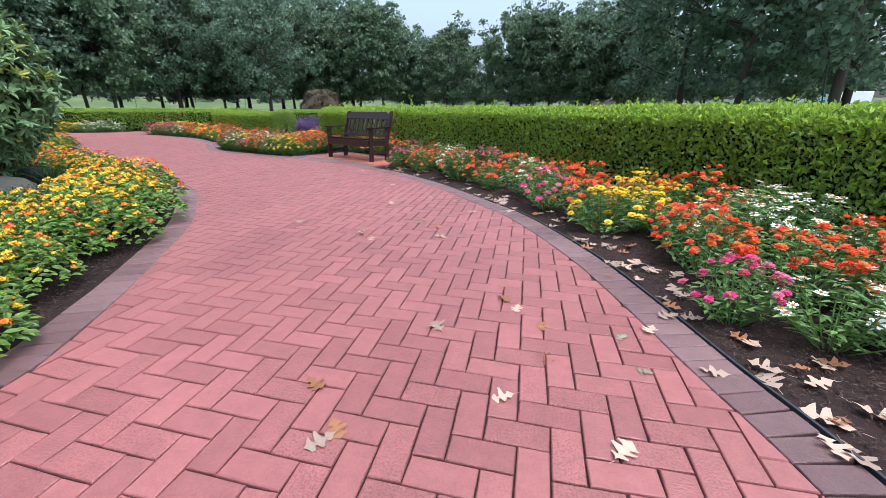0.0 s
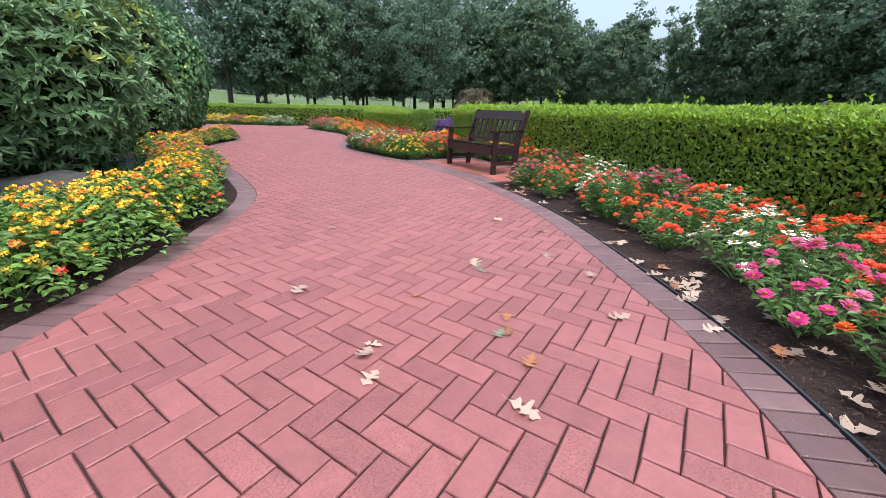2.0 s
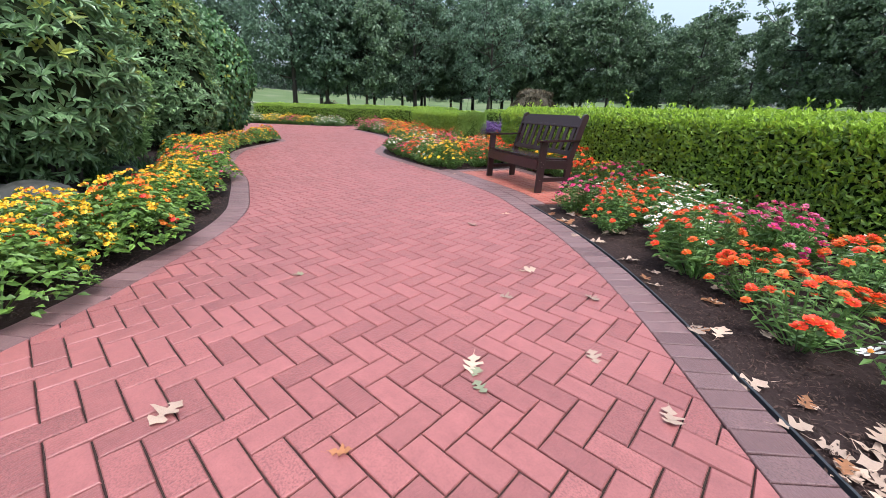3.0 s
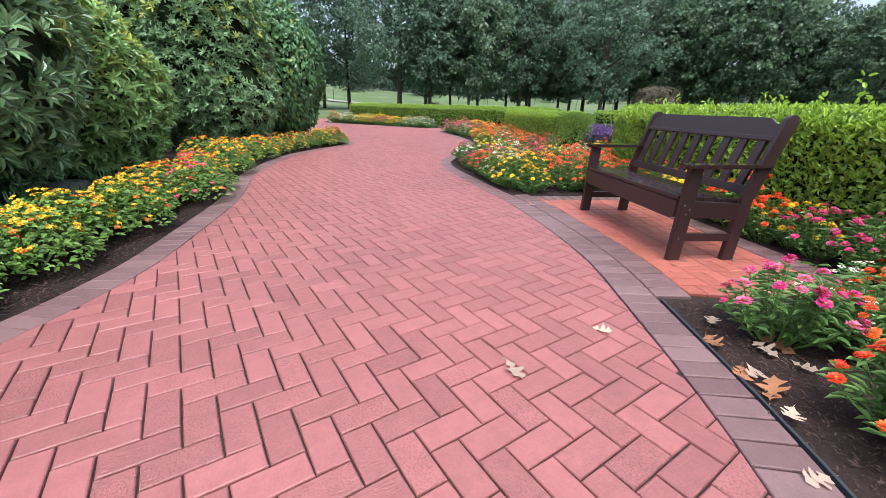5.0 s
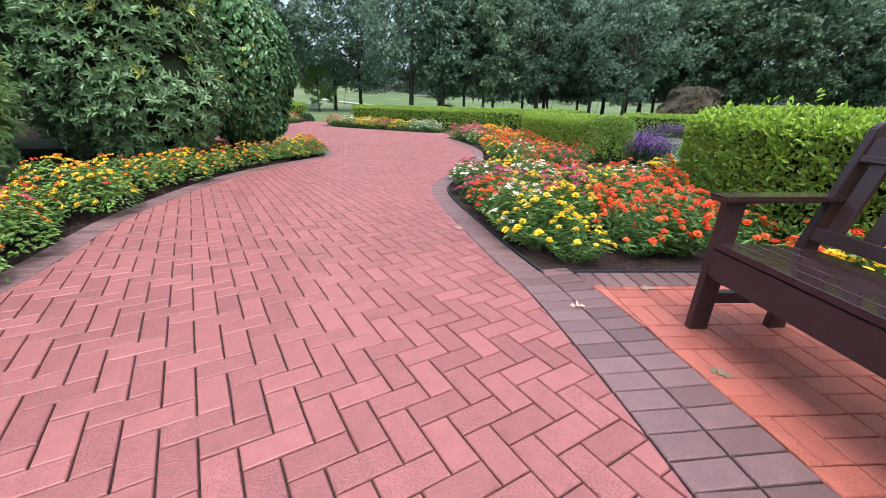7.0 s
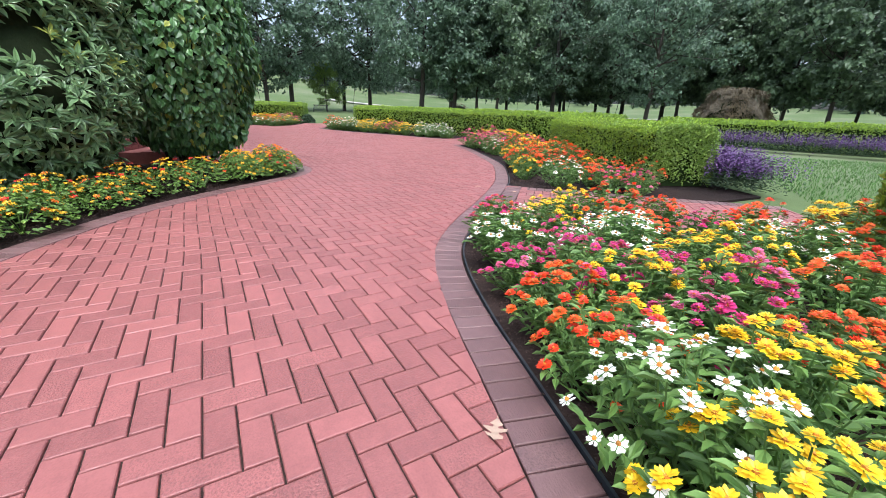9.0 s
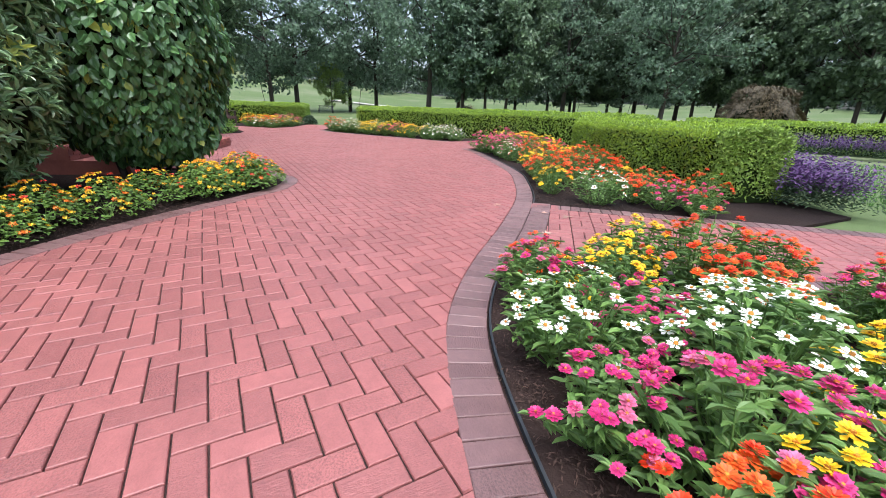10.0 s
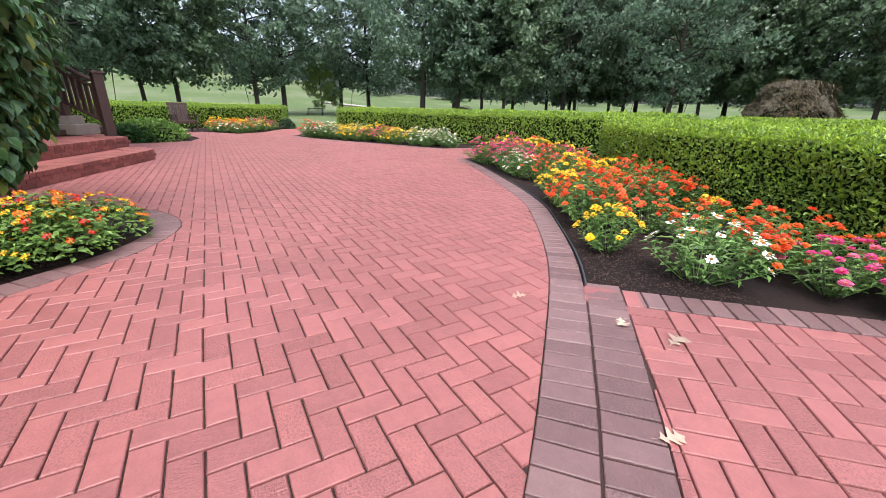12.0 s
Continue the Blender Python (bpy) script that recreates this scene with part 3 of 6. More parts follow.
def zinnia(kind, seed, apart):
    """A bushy zinnia: stems, lance leaves in pairs, and heads over the dome."""
    r = np.random.default_rng(seed)
    wide, high = r.uniform(0.23, 0.27), r.uniform(0.29, 0.34)
    root = thing("zinnia", "bushy zinnia plant with %s flowers on mulch" % WORDS[kind], "flower", "zinnias in the beds")
    stems, pos, way, ups = [], [], [], []
    tops = []
    for s in range(46 if apart else 34):
        a, rad = r.uniform(0, 2 * math.pi), math.sqrt(r.uniform(0, 1))
        end = np.array([math.cos(a) * rad * wide, math.sin(a) * rad * wide, high * (1.02 - 0.62 * rad ** 2.4) * r.uniform(0.9, 1.04)])
        base = np.array([math.cos(a) * rad * 0.05, math.sin(a) * rad * 0.05, -0.02])
        mid = (base + end) / 2 + np.array([0, 0, 0.03]) + np.array([*end[:2], 0]) * 0.18
        line = np.array([base, mid, end])
        stems.append(tube_arrays(line, [0.004, 0.003, 0.002], 3))
        tops.append((end, unit(end - mid + np.array([0, 0, 0.05]))))
        for f in np.linspace(0.3, 1.0, 6 if apart else 5):
            p = (1 - f) ** 2 * base + 2 * f * (1 - f) * mid + f * f * end
            b = r.uniform(0, math.pi)
            for q in (b, b + math.pi):
                pos.append(p); way.append((math.cos(q), math.sin(q), r.uniform(-0.1, 0.55))); ups.append((math.cos(q) * -0.4 + r.normal(0, 0.2), math.sin(q) * -0.4 + r.normal(0, 0.2), 1))
    n = len(pos)
    lv, lf = leaf_cloud(np.array(pos), np.array(way), np.array(ups), r.uniform(0.04, 0.07, n), r.uniform(0.016, 0.026, n), bend=0.2, fine=apart)
    sv, sf = join(stems)
    part("foliage", build("foliage", np.vstack([lv, sv]), [np.vstack([lf, sf + len(lv)])], [M["zinnia_leaf"]]), root, "mid-green lance-shaped leaves")
    petals, eyes, mats = {}, [], []
    for k, (p, d) in enumerate(tops):
        if r.uniform() < 0.1:
            continue
        mat, pet, eye, me = HEADS[kind][r.integers(len(HEADS[kind]))] if kind != "M" or r.uniform() < 0.6 else HEADS[kind][0]
        m = Matrix.Translation(p + d * 0.02) @ rotation_to(d + r.normal(0, 0.12, 3) + np.array([0, 0, 0.3]), r.uniform(0, 6)) @ Matrix.Scale(r.uniform(0.62, 0.92) if apart else r.uniform(0.75, 1.06), 4)
        if apart:
            part("flower_head", me, root, "", "", m)
        else:
            a = np.array(m)
            petals.setdefault(mat, []).append((pet[0] @ a[:3, :3].T + a[:3, 3], pet[1]))
            eyes.append((eye[0] @ a[:3, :3].T + a[:3, 3], eye[1]))
    if not apart:
        vs, ps, idx, ms, off = [], [], [], [], 0
        for mat in petals:
            v, f = join(petals[mat]); vs.append(v); ps.append(f + off); off += len(v); idx += [len(ms)] * len(f); ms.append(M[mat])
        v, f = join(eyes); vs.append(v); ps.append(f + off); idx += [len(ms)] * len(f); ms.append(M["eye"])
        part("blossom", build("blossom", np.vstack(vs), ps, ms, idx), root, WORDS[kind] + " flowers with small eyes", "stuff")
    return root


SEEDS = {
    "W": [(-6.02, 8.42), (-7.58, 9.0), (1.4, 1.87), (-7.26, 9.77), (-9.65, 11.37), (-2.27, 7.43), (-0.04, 4.91), (-6.78, 10.64), (1.88, 2.99), (-1.45, 6.83), (0.19, 6.98), (-8.34, 10.4), (-11.69, 15.69), (-11.51, 15.04), (-19.01, 14.01),
          (-22.61, 12.52), (-26.2, 9.5), (-26.6, 10.3), (-13.6, 13.3), (-20.6, 13)],
    "M": [(-8.02, 9.23), (-6.26, 8.89), (-6.88, 8.99), (-7.19, 8.8), (-6.66, 9.28), (-7.4, 9.25), (-2.41, 6.95), (1.06, 2.04), (0.16, 4.35), (-9.24, 11.93), (-7.06, 10.46), (-2.56, 7.86), (-2.6, 9.03), (2.7, 4.37), (-0.86, 7.91),
          (-0.75, 7.06), (-2.6, 7.58), (-15.08, 14.33), (-20.97, 12.99), (-28.2, 11.2), (-14.2, 13.9)],
    "O": [(-6.34, 8.51), (-6.32, 8.82), (-6.7, 8.27), (-6.54, 8.5), (-6.73, 8.66), (-2.04, 6.4), (0.24, 3.86), (-2.54, 6.72), (-5.13, 7.9), (-6.47, 9.86), (-9.89, 11.06), (-4.74, 8.48), (-8.24, 9.39), (-7.77, 10.24), (-5.3, 8.9), (0.35, 5.08),
          (1.22, 2.97), (-5.17, 9.18), (-0.53, 5.33), (2.01, 2.79), (-9.64, 12.51), (-10.13, 12.32), (-5.96, 9.2), (-7.06, 11.26), (-7.8, 11), (-3.3, 8.39), (-10.63, 12.32), (0.54, 3.96), (-11.21, 12.18), (0.18, 6.13),
          (0.7, 6.11), (-5.19, 10.37), (-11.02, 13.36), (-11.46, 13.19), (2.07, 4.64), (-6.44, 11.13), (-5.78, 11.76), (-7.6, 10.71), (-1.52, 8.39), (-13.51, 13.43), (-7.79, 11.96), (-2.13, 7.17), (-15.88, 15.46), (-17.05, 13.99),
          (-19.18, 13.06), (-24.57, 12.16), (-26.4, 8.8), (-26.6, 9.7)],
    "Y": [(-5.89, 8.4), (-5.92, 8.81), (-7.87, 9.56), (-6.73, 9.78), (-6.7, 10.12), (-5.41, 8.35), (-5.73, 8.35), (-10.45, 11.59), (-8.14, 10.14), (0.94, 3.7), (-7.51, 11.27), (-6.61, 8.97), (-2.88, 9.21), (-10.2, 13.31), (-10.77, 13.98), (-0.24, 7.4), (-12.43, 12.99),
          (1.71, 5.26), (-6.63, 11.84), (1.8, 8.21), (-16, 14.6), (-14.75, 14.5), (-23.64, 13), (-28, 9.5), (-27.4, 10.2), (-20.2, 13.5), (-21.6, 12.9)],
}
seed_at = np.array([p for k in SEEDS for p in SEEDS[k]]); seed_kind = [k for k in SEEDS for p in SEEDS[k]]
ZINNIA = {(k, i, a): zinnia(k, 100 + 7 * i + ord(k), a) for k in "OYWM" for i in range(3) for a in (True, False)}
used = set()
bed_band = np.vstack([(WALK_RIGHT + OUT_R * np.interp(np.arange(len(WALK_RIGHT)), [0, i_pad0 - 22, i_pad0 - 8], [0.64, 0.62, 0.42])[:, None])[:i_pad0 - 2], [BENCH_AT + BU * 2.2 - BV * 0.1, BENCH_AT + BU * 2.15 + BV * 1.25, BENCH_AT - BU * 0.85 + BV * 1.25, BENCH_AT - BU * 0.9 - BV * 0.25],
                      (WALK_RIGHT + OUT_R * np.interp(np.arange(len(WALK_RIGHT)), [i_pad1, i_pad1 + 9, i_pad1 + 13], [0.52, 0.5, 0.31])[:, None])[i_pad1 + 2:i_side0 - 2], [SIDE_NEAR + SIDE_N * 0.25 + SIDE * 0.35, SIDE_NEAR + SIDE_N * 0.25 + SIDE * 2.6, (-6.7, 11.5)],
                      (HEDGE_A + normals(HEDGE_A) * 0.2)[::-1]])
bed_band_f = np.vstack([(WALK_RIGHT + OUT_R * 0.36)[i_side1 + 3:-4], [(-16.2, 15.0), (-14.8, 15.2)], (HEDGE_B + normals(HEDGE_B) * 0.3)[::-1], [SIDE_AT + SIDE * 2.0 - SIDE_N * 0.3]])
bed_band_e = np.vstack([FAR_EDGE + OUT_F * 0.5, [(-24.7, 12.3), (-23.8, 13.3), (-18.9, 15.3), (-18.5, 14.9)]])
bed_band_d = np.array([(-26.9, 8.9), (-25.85, 9.8), (-26.6, 10.4), (-28.7, 11.4), (-29.3, 11.2), (-29.2, 8.8)])
flowers = []
plots = ((bed_band, 0.33, 1), (bed_band_f, 0.33, 2), (bed_band_e, 0.31, 3), (bed_band_d, 0.31, 4))
for q in seed_at:
    off_walk = np.sqrt(((WALK_RIGHT - q) ** 2).sum(1).min())
    on_pad = (q - BENCH_AT) @ np.column_stack([BU, BV])
    clear = not (-0.92 < on_pad[0] < 2.25 and on_pad[1] < 1.2)
    in_bed = inside(q[None], BED_A)[0] and off_walk > 0.44 and clear
    apart_enough = not flowers or ((np.array(flowers) - q) ** 2).sum(1).min() > 0.22 ** 2
    if q[0] > -14 and apart_enough and (in_bed or any(inside(q[None], poly)[0] for poly, gap, sd in plots)):
        flowers.append(tuple(q))
sown = np.array(flowers)
for poly, gap, sd in plots:
    flowers += [tuple(p) for p in scattered(poly, gap, sd) if p[1] > -1.0 and ((sown - p) ** 2).sum(1).min() > (gap * 0.85) ** 2]
flowers.append((-8.9, 12.25))
flowers += [tuple(BENCH_AT + BU * q + BV * (1.2 + 0.06 * math.sin(5 * q))) for q in np.arange(-0.5, 2.1, 0.37)]
apart_left = 58
for x, y in sorted(flowers, key=lambda p: min((p[0] + 7) ** 2 + (p[1] - 9) ** 2, 1.5 * ((p[0] + 2.3) ** 2 + (p[1] - 6.9) ** 2))):
    p = np.array((x, y))
    kind = seed_kind[int(np.argmin(((seed_at - p - rng.normal(0, 0.07, 2)) ** 2).sum(1)))]
    apart = apart_left > 0
    apart_left -= 1
    i = int(rng.integers(3))
    m = pose(x, y, -0.015, rng.normal(0, 3), rng.normal(0, 3), rng.uniform(0, 360))
    s = rng.uniform(0.82, 1.18) * (1.12 if x > -14 else 1.3) * (0.88 if math.hypot(x + 8.35, y - 9.5) < 0.7 else 1.0)
    src = ZINNIA[(kind, i, apart)]
    if (kind, i, apart) in used:
        src = copy_thing(src, m)
    used.add((kind, i, apart))
    src.matrix_basis = m @ Matrix.Diagonal((s, s, s * rng.uniform(0.9, 1.15), 1))
for key, ob in ZINNIA.items():
    if key not in used:
        for o in [*ob.children_recursive, ob]:
            bpy.data.objects.remove(o)

CLUSTERS = []
for mat in ("L_yellow", "L_orange", "L_red", "L_pink"):
    t = np.arange(15) * 2.4
    h = 1 - np.arange(15) / 18
    c = np.column_stack([np.cos(t) * np.sqrt(1 - h * h), np.sin(t) * np.sqrt(1 - h * h), h]) * np.array([0.017, 0.017, 0.011])
    cv, cf = leaf_cloud(c - unit(c) * 0.004, np.column_stack([np.cos(t * 2), np.sin(t * 2), 0.2 * np.ones(15)]), unit(c), 0.015, 0.014, fine=False, fold=0.05)
    v, f = cv, cf
    CLUSTERS.append((mat, v, f, build("flower_head", v, [f], [M[mat]])))


def lantana(mix, seed, apart, word):
    """A low spreading lantana: crinkled oval leaves and small round flower clusters."""
    r = np.random.default_rng(seed)
    root = thing("lantana", "low spreading lantana with %s flower clusters on mulch" % word, "flower", "lantanas along the walk")
    wide, high = 0.33, 0.39
    n = 820
    a, rad = r.uniform(0, 2 * math.pi, n), np.sqrt(r.uniform(0, 1, n))
    depth = r.uniform(0.5, 1.0, n) ** 0.6
    z = (high * (1.0 - 0.75 * rad ** 2.5)) * depth + r.normal(0, 0.012, n)
    pos = np.column_stack([np.cos(a) * rad * wide, np.sin(a) * rad * wide, np.maximum(z, 0.02)])
    b = a + r.normal(0, 1.0, n)
    way = np.column_stack([np.cos(b), np.sin(b), r.uniform(-0.35, 0.35, n)])
    ups = np.column_stack([np.cos(a) * rad * 0.7 + r.normal(0, 0.25, n), np.sin(a) * rad * 0.7 + r.normal(0, 0.25, n), np.ones(n)])
    lv, lf = leaf_cloud(pos, way, ups, r.uniform(0.034, 0.06, n), r.uniform(0.021, 0.034, n), bend=0.2, fine=apart)
    stems = []
    for k in range(9):
        t = r.uniform(0, 6.28)
        stems.append(tube_arrays([(0, 0, -0.02), (math.cos(t) * 0.1, math.sin(t) * 0.1, 0.1), (math.cos(t) * 0.24, math.sin(t) * 0.24, 0.19)], [0.005, 0.004, 0.002], 3))
    sv, sf = join(stems)
    part("foliage", build("foliage", np.vstack([lv, sv]), [np.vstack([lf, sf + len(lv)])], [M["lantana_leaf"]]), root, "bright green oval leaves")
    got = {}
    for k in range(48):
        t, q = r.uniform(0, 2 * math.pi), math.sqrt(r.uniform(0, 1)) * 0.97
        p = np.array([math.cos(t) * q * wide, math.sin(t) * q * wide, high * (1.0 - 0.75 * q ** 2.5) + r.uniform(0.0, 0.03)])
        c = CLUSTERS[r.choice(4, p=mix)]
        m = Matrix.Translation(p) @ rotation_to((p[0] * 2.5 + r.normal(0, 0.15), p[1] * 2.5 + r.normal(0, 0.15), 1), 0) @ Matrix.Scale(r.uniform(0.95, 1.5), 4)
        if apart:
            part("flower_head", c[3], root, "", "", m)
        else:
            mm = np.array(m)
            got.setdefault(c[0], []).append((c[1] @ mm[:3, :3].T + mm[:3, 3], c[2]))
    if not apart:
        vs, ps, idx, ms, off = [], [], [], [], 0
        for mat in got:
            v, f = join(got[mat]); vs.append(v); ps.append(f + off); off += len(v); idx += [len(ms)] * len(f); ms.append(M[mat])
        part("blossom", build("blossom", np.vstack(vs), ps, ms, idx), root, word + " flower clusters", "stuff")
    return root


MIXES = {"yellow": (0.86, 0.12, 0.02, 0.0), "orange and yellow": (0.5, 0.4, 0.1, 0.0), "red and orange": (0.12, 0.42, 0.46, 0.0), "pink and yellow": (0.4, 0.05, 0.05, 0.5)}
LANTANA = {(w, a): lantana(mx, 300 + i * 3 + a, bool(a), w) for i, (w, mx) in enumerate(MIXES.items()) for a in (0, 1)}
k0 = near_line(WALK_LEFT, np.array((-1.8, -1.2)))
tip_i = near_line(WALK_LEFT, np.array((-12.2, 8.66)))
mid_i = near_line(WALK_LEFT, np.array((-7.9, 5.5)))
wide_bed = np.full(len(WALK_LEFT), 1.12)
wide_bed[near_line(WALK_LEFT, np.array((-4.0, 3.9))):] = 0.82
wide_bed[mid_i:] = 0.74
front_l = WALK_LEFT + OUT_L * 0.38
lant_poly = np.vstack([front_l[k0:tip_i - 3], (WALK_LEFT + OUT_L * wide_bed[:, None])[k0:tip_i - 6:6][::-1]])
spots = scattered(lant_poly, 0.33, 9)
names = list(MIXES)
lused = set()
order = sorted([tuple(p) for p in spots] + [(-11.95, 8.0), (-12.3, 8.2), (-11.7, 7.6), (-12.15, 7.75)], key=lambda p: min((p[0] + 2.2) ** 2 + (p[1] - 1.5) ** 2, (p[0] + 5) ** 2 + (p[1] - 4.4) ** 2))
for k, (x, y) in enumerate(order):
    drift = noise.noise(Vector((x * 0.9, y * 0.9, 3.0))) + rng.normal(0, 0.13)
    w = names[0] if drift < 0.0 else names[1] if drift < 0.22 else names[3] if drift < 0.34 else names[2]
    if x < -8:
        w = names[1] if drift < 0.1 else names[2] if drift < 0.25 else names[0]
    key = (w, 1 if k < 16 else 0)
    m = pose(x, y, -0.015, 0, 0, rng.uniform(0, 360))
    s = rng.uniform(0.85, 1.12) * (0.95 if x < -9 else 1.05)
    ob = copy_thing(LANTANA[key], m) if key in lused else LANTANA[key]
    lused.add(key)
    ob.matrix_basis = m @ Matrix.Diagonal((s, s, s * rng.uniform(0.85, 1.1), 1))
for key, ob in LANTANA.items():
    if key not in lused:
        for o in [*ob.children_recursive, ob]:
            bpy.data.objects.remove(o)


# ---- hedges ----
def hedge(front, away, wide, high, density, leaf, label, seed, shoot=0.035, name="hedge"):
    """A clipped hedge along its front line: a near-black shell for inner shade, a skin of leaves, pale new growth on
    top.
    """
    r = np.random.default_rng(seed)
    root = thing(name, label, "hedge")
    nrm = normals(front) * away
    mid = front + nrm * wide / 2
    run = np.concatenate([[0], np.cumsum(np.linalg.norm(np.diff(front, axis=0), axis=1))])
    length = run[-1]

    def at(s, a):
        """Place and outward way at s along and a round the profile (0 front foot, 1 back foot); the ends are closed by the caller."""
        x, y = np.interp(s, run, mid[:, 0]), np.interp(s, run, mid[:, 1])
        ox, oy = np.interp(s, run, nrm[:, 0]), np.interp(s, run, nrm[:, 1])
        girth = 2 * high + wide
        g = a * girth
        h = np.where(g < high, g, np.where(g < high + wide, high, girth - g))
        o = np.where(g < high, -wide / 2, np.where(g < high + wide, g - high - wide / 2, wide / 2))
        # round the shoulders
        edge = np.maximum(0, 0.12 - (wide / 2 - np.abs(o))) * np.maximum(0, 0.12 - (high - h)) / 0.12
        h = h - edge * 0.6
        o = o * (1 - edge * 0.5)
        up = np.clip((h - high + 0.14) / 0.14, 0, 1) * (g >= high * 0.9) * (g <= girth - high * 0.9)
        out = np.column_stack([ox * np.sign(o) * (1 - up), oy * np.sign(o) * (1 - up), up * 1.0 + 0.15])
        lump = np.array([noise.noise(Vector((q * 1.4, w * 5, seed))) for q, w in zip(s, a)]) * 0.05
        p = np.column_stack([x + ox * o, y + oy * o, h]) + unit(out) * lump[:, None]
        return p, unit(out)

    # inside: a closed shell, the shade between the leaves put into its colour
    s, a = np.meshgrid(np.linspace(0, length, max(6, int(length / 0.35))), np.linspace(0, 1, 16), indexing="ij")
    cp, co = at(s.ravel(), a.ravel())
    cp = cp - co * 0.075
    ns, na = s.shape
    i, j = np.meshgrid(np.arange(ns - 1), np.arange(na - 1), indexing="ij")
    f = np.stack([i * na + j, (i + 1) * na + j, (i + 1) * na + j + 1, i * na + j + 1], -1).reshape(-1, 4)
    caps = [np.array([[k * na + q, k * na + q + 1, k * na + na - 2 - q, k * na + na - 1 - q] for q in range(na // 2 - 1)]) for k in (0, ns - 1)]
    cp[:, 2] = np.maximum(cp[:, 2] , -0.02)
    part("core", build("core", cp, [np.vstack([f, *caps])], [M["hedge_shade"]]), root, "dark shell painted as inner shade")
    # leaves on the sides, the top and both ends
    n = int(length * (2 * high + wide) * density * 0.74)
    s, a = r.uniform(0, length, n), r.uniform(0.0, 0.74, n)
    p, o = at(s, a)
    m = int(wide * high * density * 3.2)
    ends_p, ends_o = [], []
    for e, sg in ((0, -1), (length, 1)):
        q, _ = at(np.full(m, float(e)), r.uniform(0, 1, m))
        c, _ = at(np.full(m, float(e)), np.full(m, 0.5))
        k = r.uniform(0, 1, (m, 1)) ** 0.5
        c[:, 2] *= r.uniform(0.02, 1, m)
        d = front[1] - front[0] if e == 0 else front[-1] - front[-2]
        d = np.array([*(d / np.linalg.norm(d) * sg), 0.1])
        ends_p.append(q * k + c * (1 - k) + d * 0.06); ends_o.append(np.tile(d, (m, 1)))
    p, o = np.vstack([p, *ends_p]), np.vstack([o, *ends_o])
    n = len(p)
    p = p + o * r.uniform(-0.07, 0.02, (n, 1)) + r.normal(0, 0.008, (n, 3))
    way = unit(o * 0.55 + r.normal(0, 0.55, (n, 3)) + np.array([0, 0, 0.45]))
    up = unit(o + r.normal(0, 0.45, (n, 3)) + np.array([0, 0, 0.5]))
    lv, lf = leaf_cloud(p, way, up, r.uniform(0.75, 1.25, n) * leaf, r.uniform(0.75, 1.2, n) * leaf * 0.52, fine=leaf == 0.055)
    part("foliage", build("foliage", lv, [lf], [M["hedge_leaf"]]), root, "small dark green leaves")
    # new growth, thick on top, thin down the front
    n = int(length * wide * density * 0.9)
    s, a = r.uniform(0, length, n), r.uniform((high - 0.1) / (2 * high + wide), (high + wide + 0.1) / (2 * high + wide), n)
    low = r.uniform(0, 1, n) < 0.4
    a[low] = high / (2 * high + wide) * r.uniform(0, 1, low.sum()) ** 0.45
    p, o = at(s, a)
    p = p + o * 0.015
    p = p + np.column_stack([r.normal(0, 0.012, (n, 2)), r.uniform(-0.02, shoot, n)])
    # sprays of tall shoots that stand above the clipped top
    ks = int(length * (6 if shoot > 0.03 else 1.0))
    sp, _ = at(r.uniform(0, length, ks), r.uniform(0.42, 0.6, ks))
    tall = r.uniform(0.03, 0.11, ks) * (shoot / 0.035) * np.where(r.uniform(0, 1, ks) < 0.06, 2.0, 1.0)
    p = np.vstack([p] + [sp + np.column_stack([r.normal(0, 0.012, (ks, 2)), tall * q]) for q in (0.3, 0.5, 0.7, 0.85, 1.0, 1.0)])
    n = len(p)
    way = unit(np.column_stack([r.normal(0, 0.6, (n, 2)), r.uniform(0.3, 1.1, n)]))
    up = unit(np.column_stack([r.normal(0, 0.7, (n, 2)), np.full(n, 0.6)]))
    lv, lf = leaf_cloud(p, way, up, r.uniform(0.8, 1.25, n) * leaf, r.uniform(0.8, 1.2, n) * leaf * 0.5, fine=leaf == 0.055)
    part("new_growth", build("new_growth", lv, [lf], [M["hedge_new"]]), root, "pale yellow-green new leaves")
    return root


HA_VIEW = HEDGE_A[near_line(HEDGE_A, np.array((3.1, -0.6))):]
hedge(HA_VIEW, -1, 1.0, 0.97, 1750, 0.055, "clipped privet hedge with tall pale new shoots behind the flowers", 21, shoot=0.055)
hedge(HEDGE_B, 1 if normals(HEDGE_B)[0] @ np.array((0.3, 1)) > 0 else -1, 1.0, 0.87, 1900, 0.044, "clipped dense box hedge with a square end", 22, shoot=0.02)
HEDGE_E = spline([(-13.6, 16.9), (-16.0, 16.6), (-19.0, 16.1), (-22.0, 14.9), (-25.0, 13.2)], 0.2)
hedge(HEDGE_E, -1 if normals(HEDGE_E)[0] @ np.array((0, 1)) < 0 else 1, 1.2, 0.95, 520, 0.07, "long curved clipped hedge behind the far flowers", 23, shoot=0.03)
HEDGE_D = spline([(-29.6, 11.8), (-30.2, 10.0), (-30.0, 7.5), (-29.2, 5.0), (-27.5, 2.0)], 0.2)
hedge(HEDGE_D, -1 if normals(HEDGE_D)[0] @ np.array((-1, 0)) < 0 else 1, 1.2, 0.98, 400, 0.08, "clipped hedge behind the wooden chair", 24, shoot=0.03)
HEDGE_BACK = spline([(-16.0, 23.4), (-12.0, 25.6), (-7.0, 27.4), (0.0, 28.5)], 0.25)
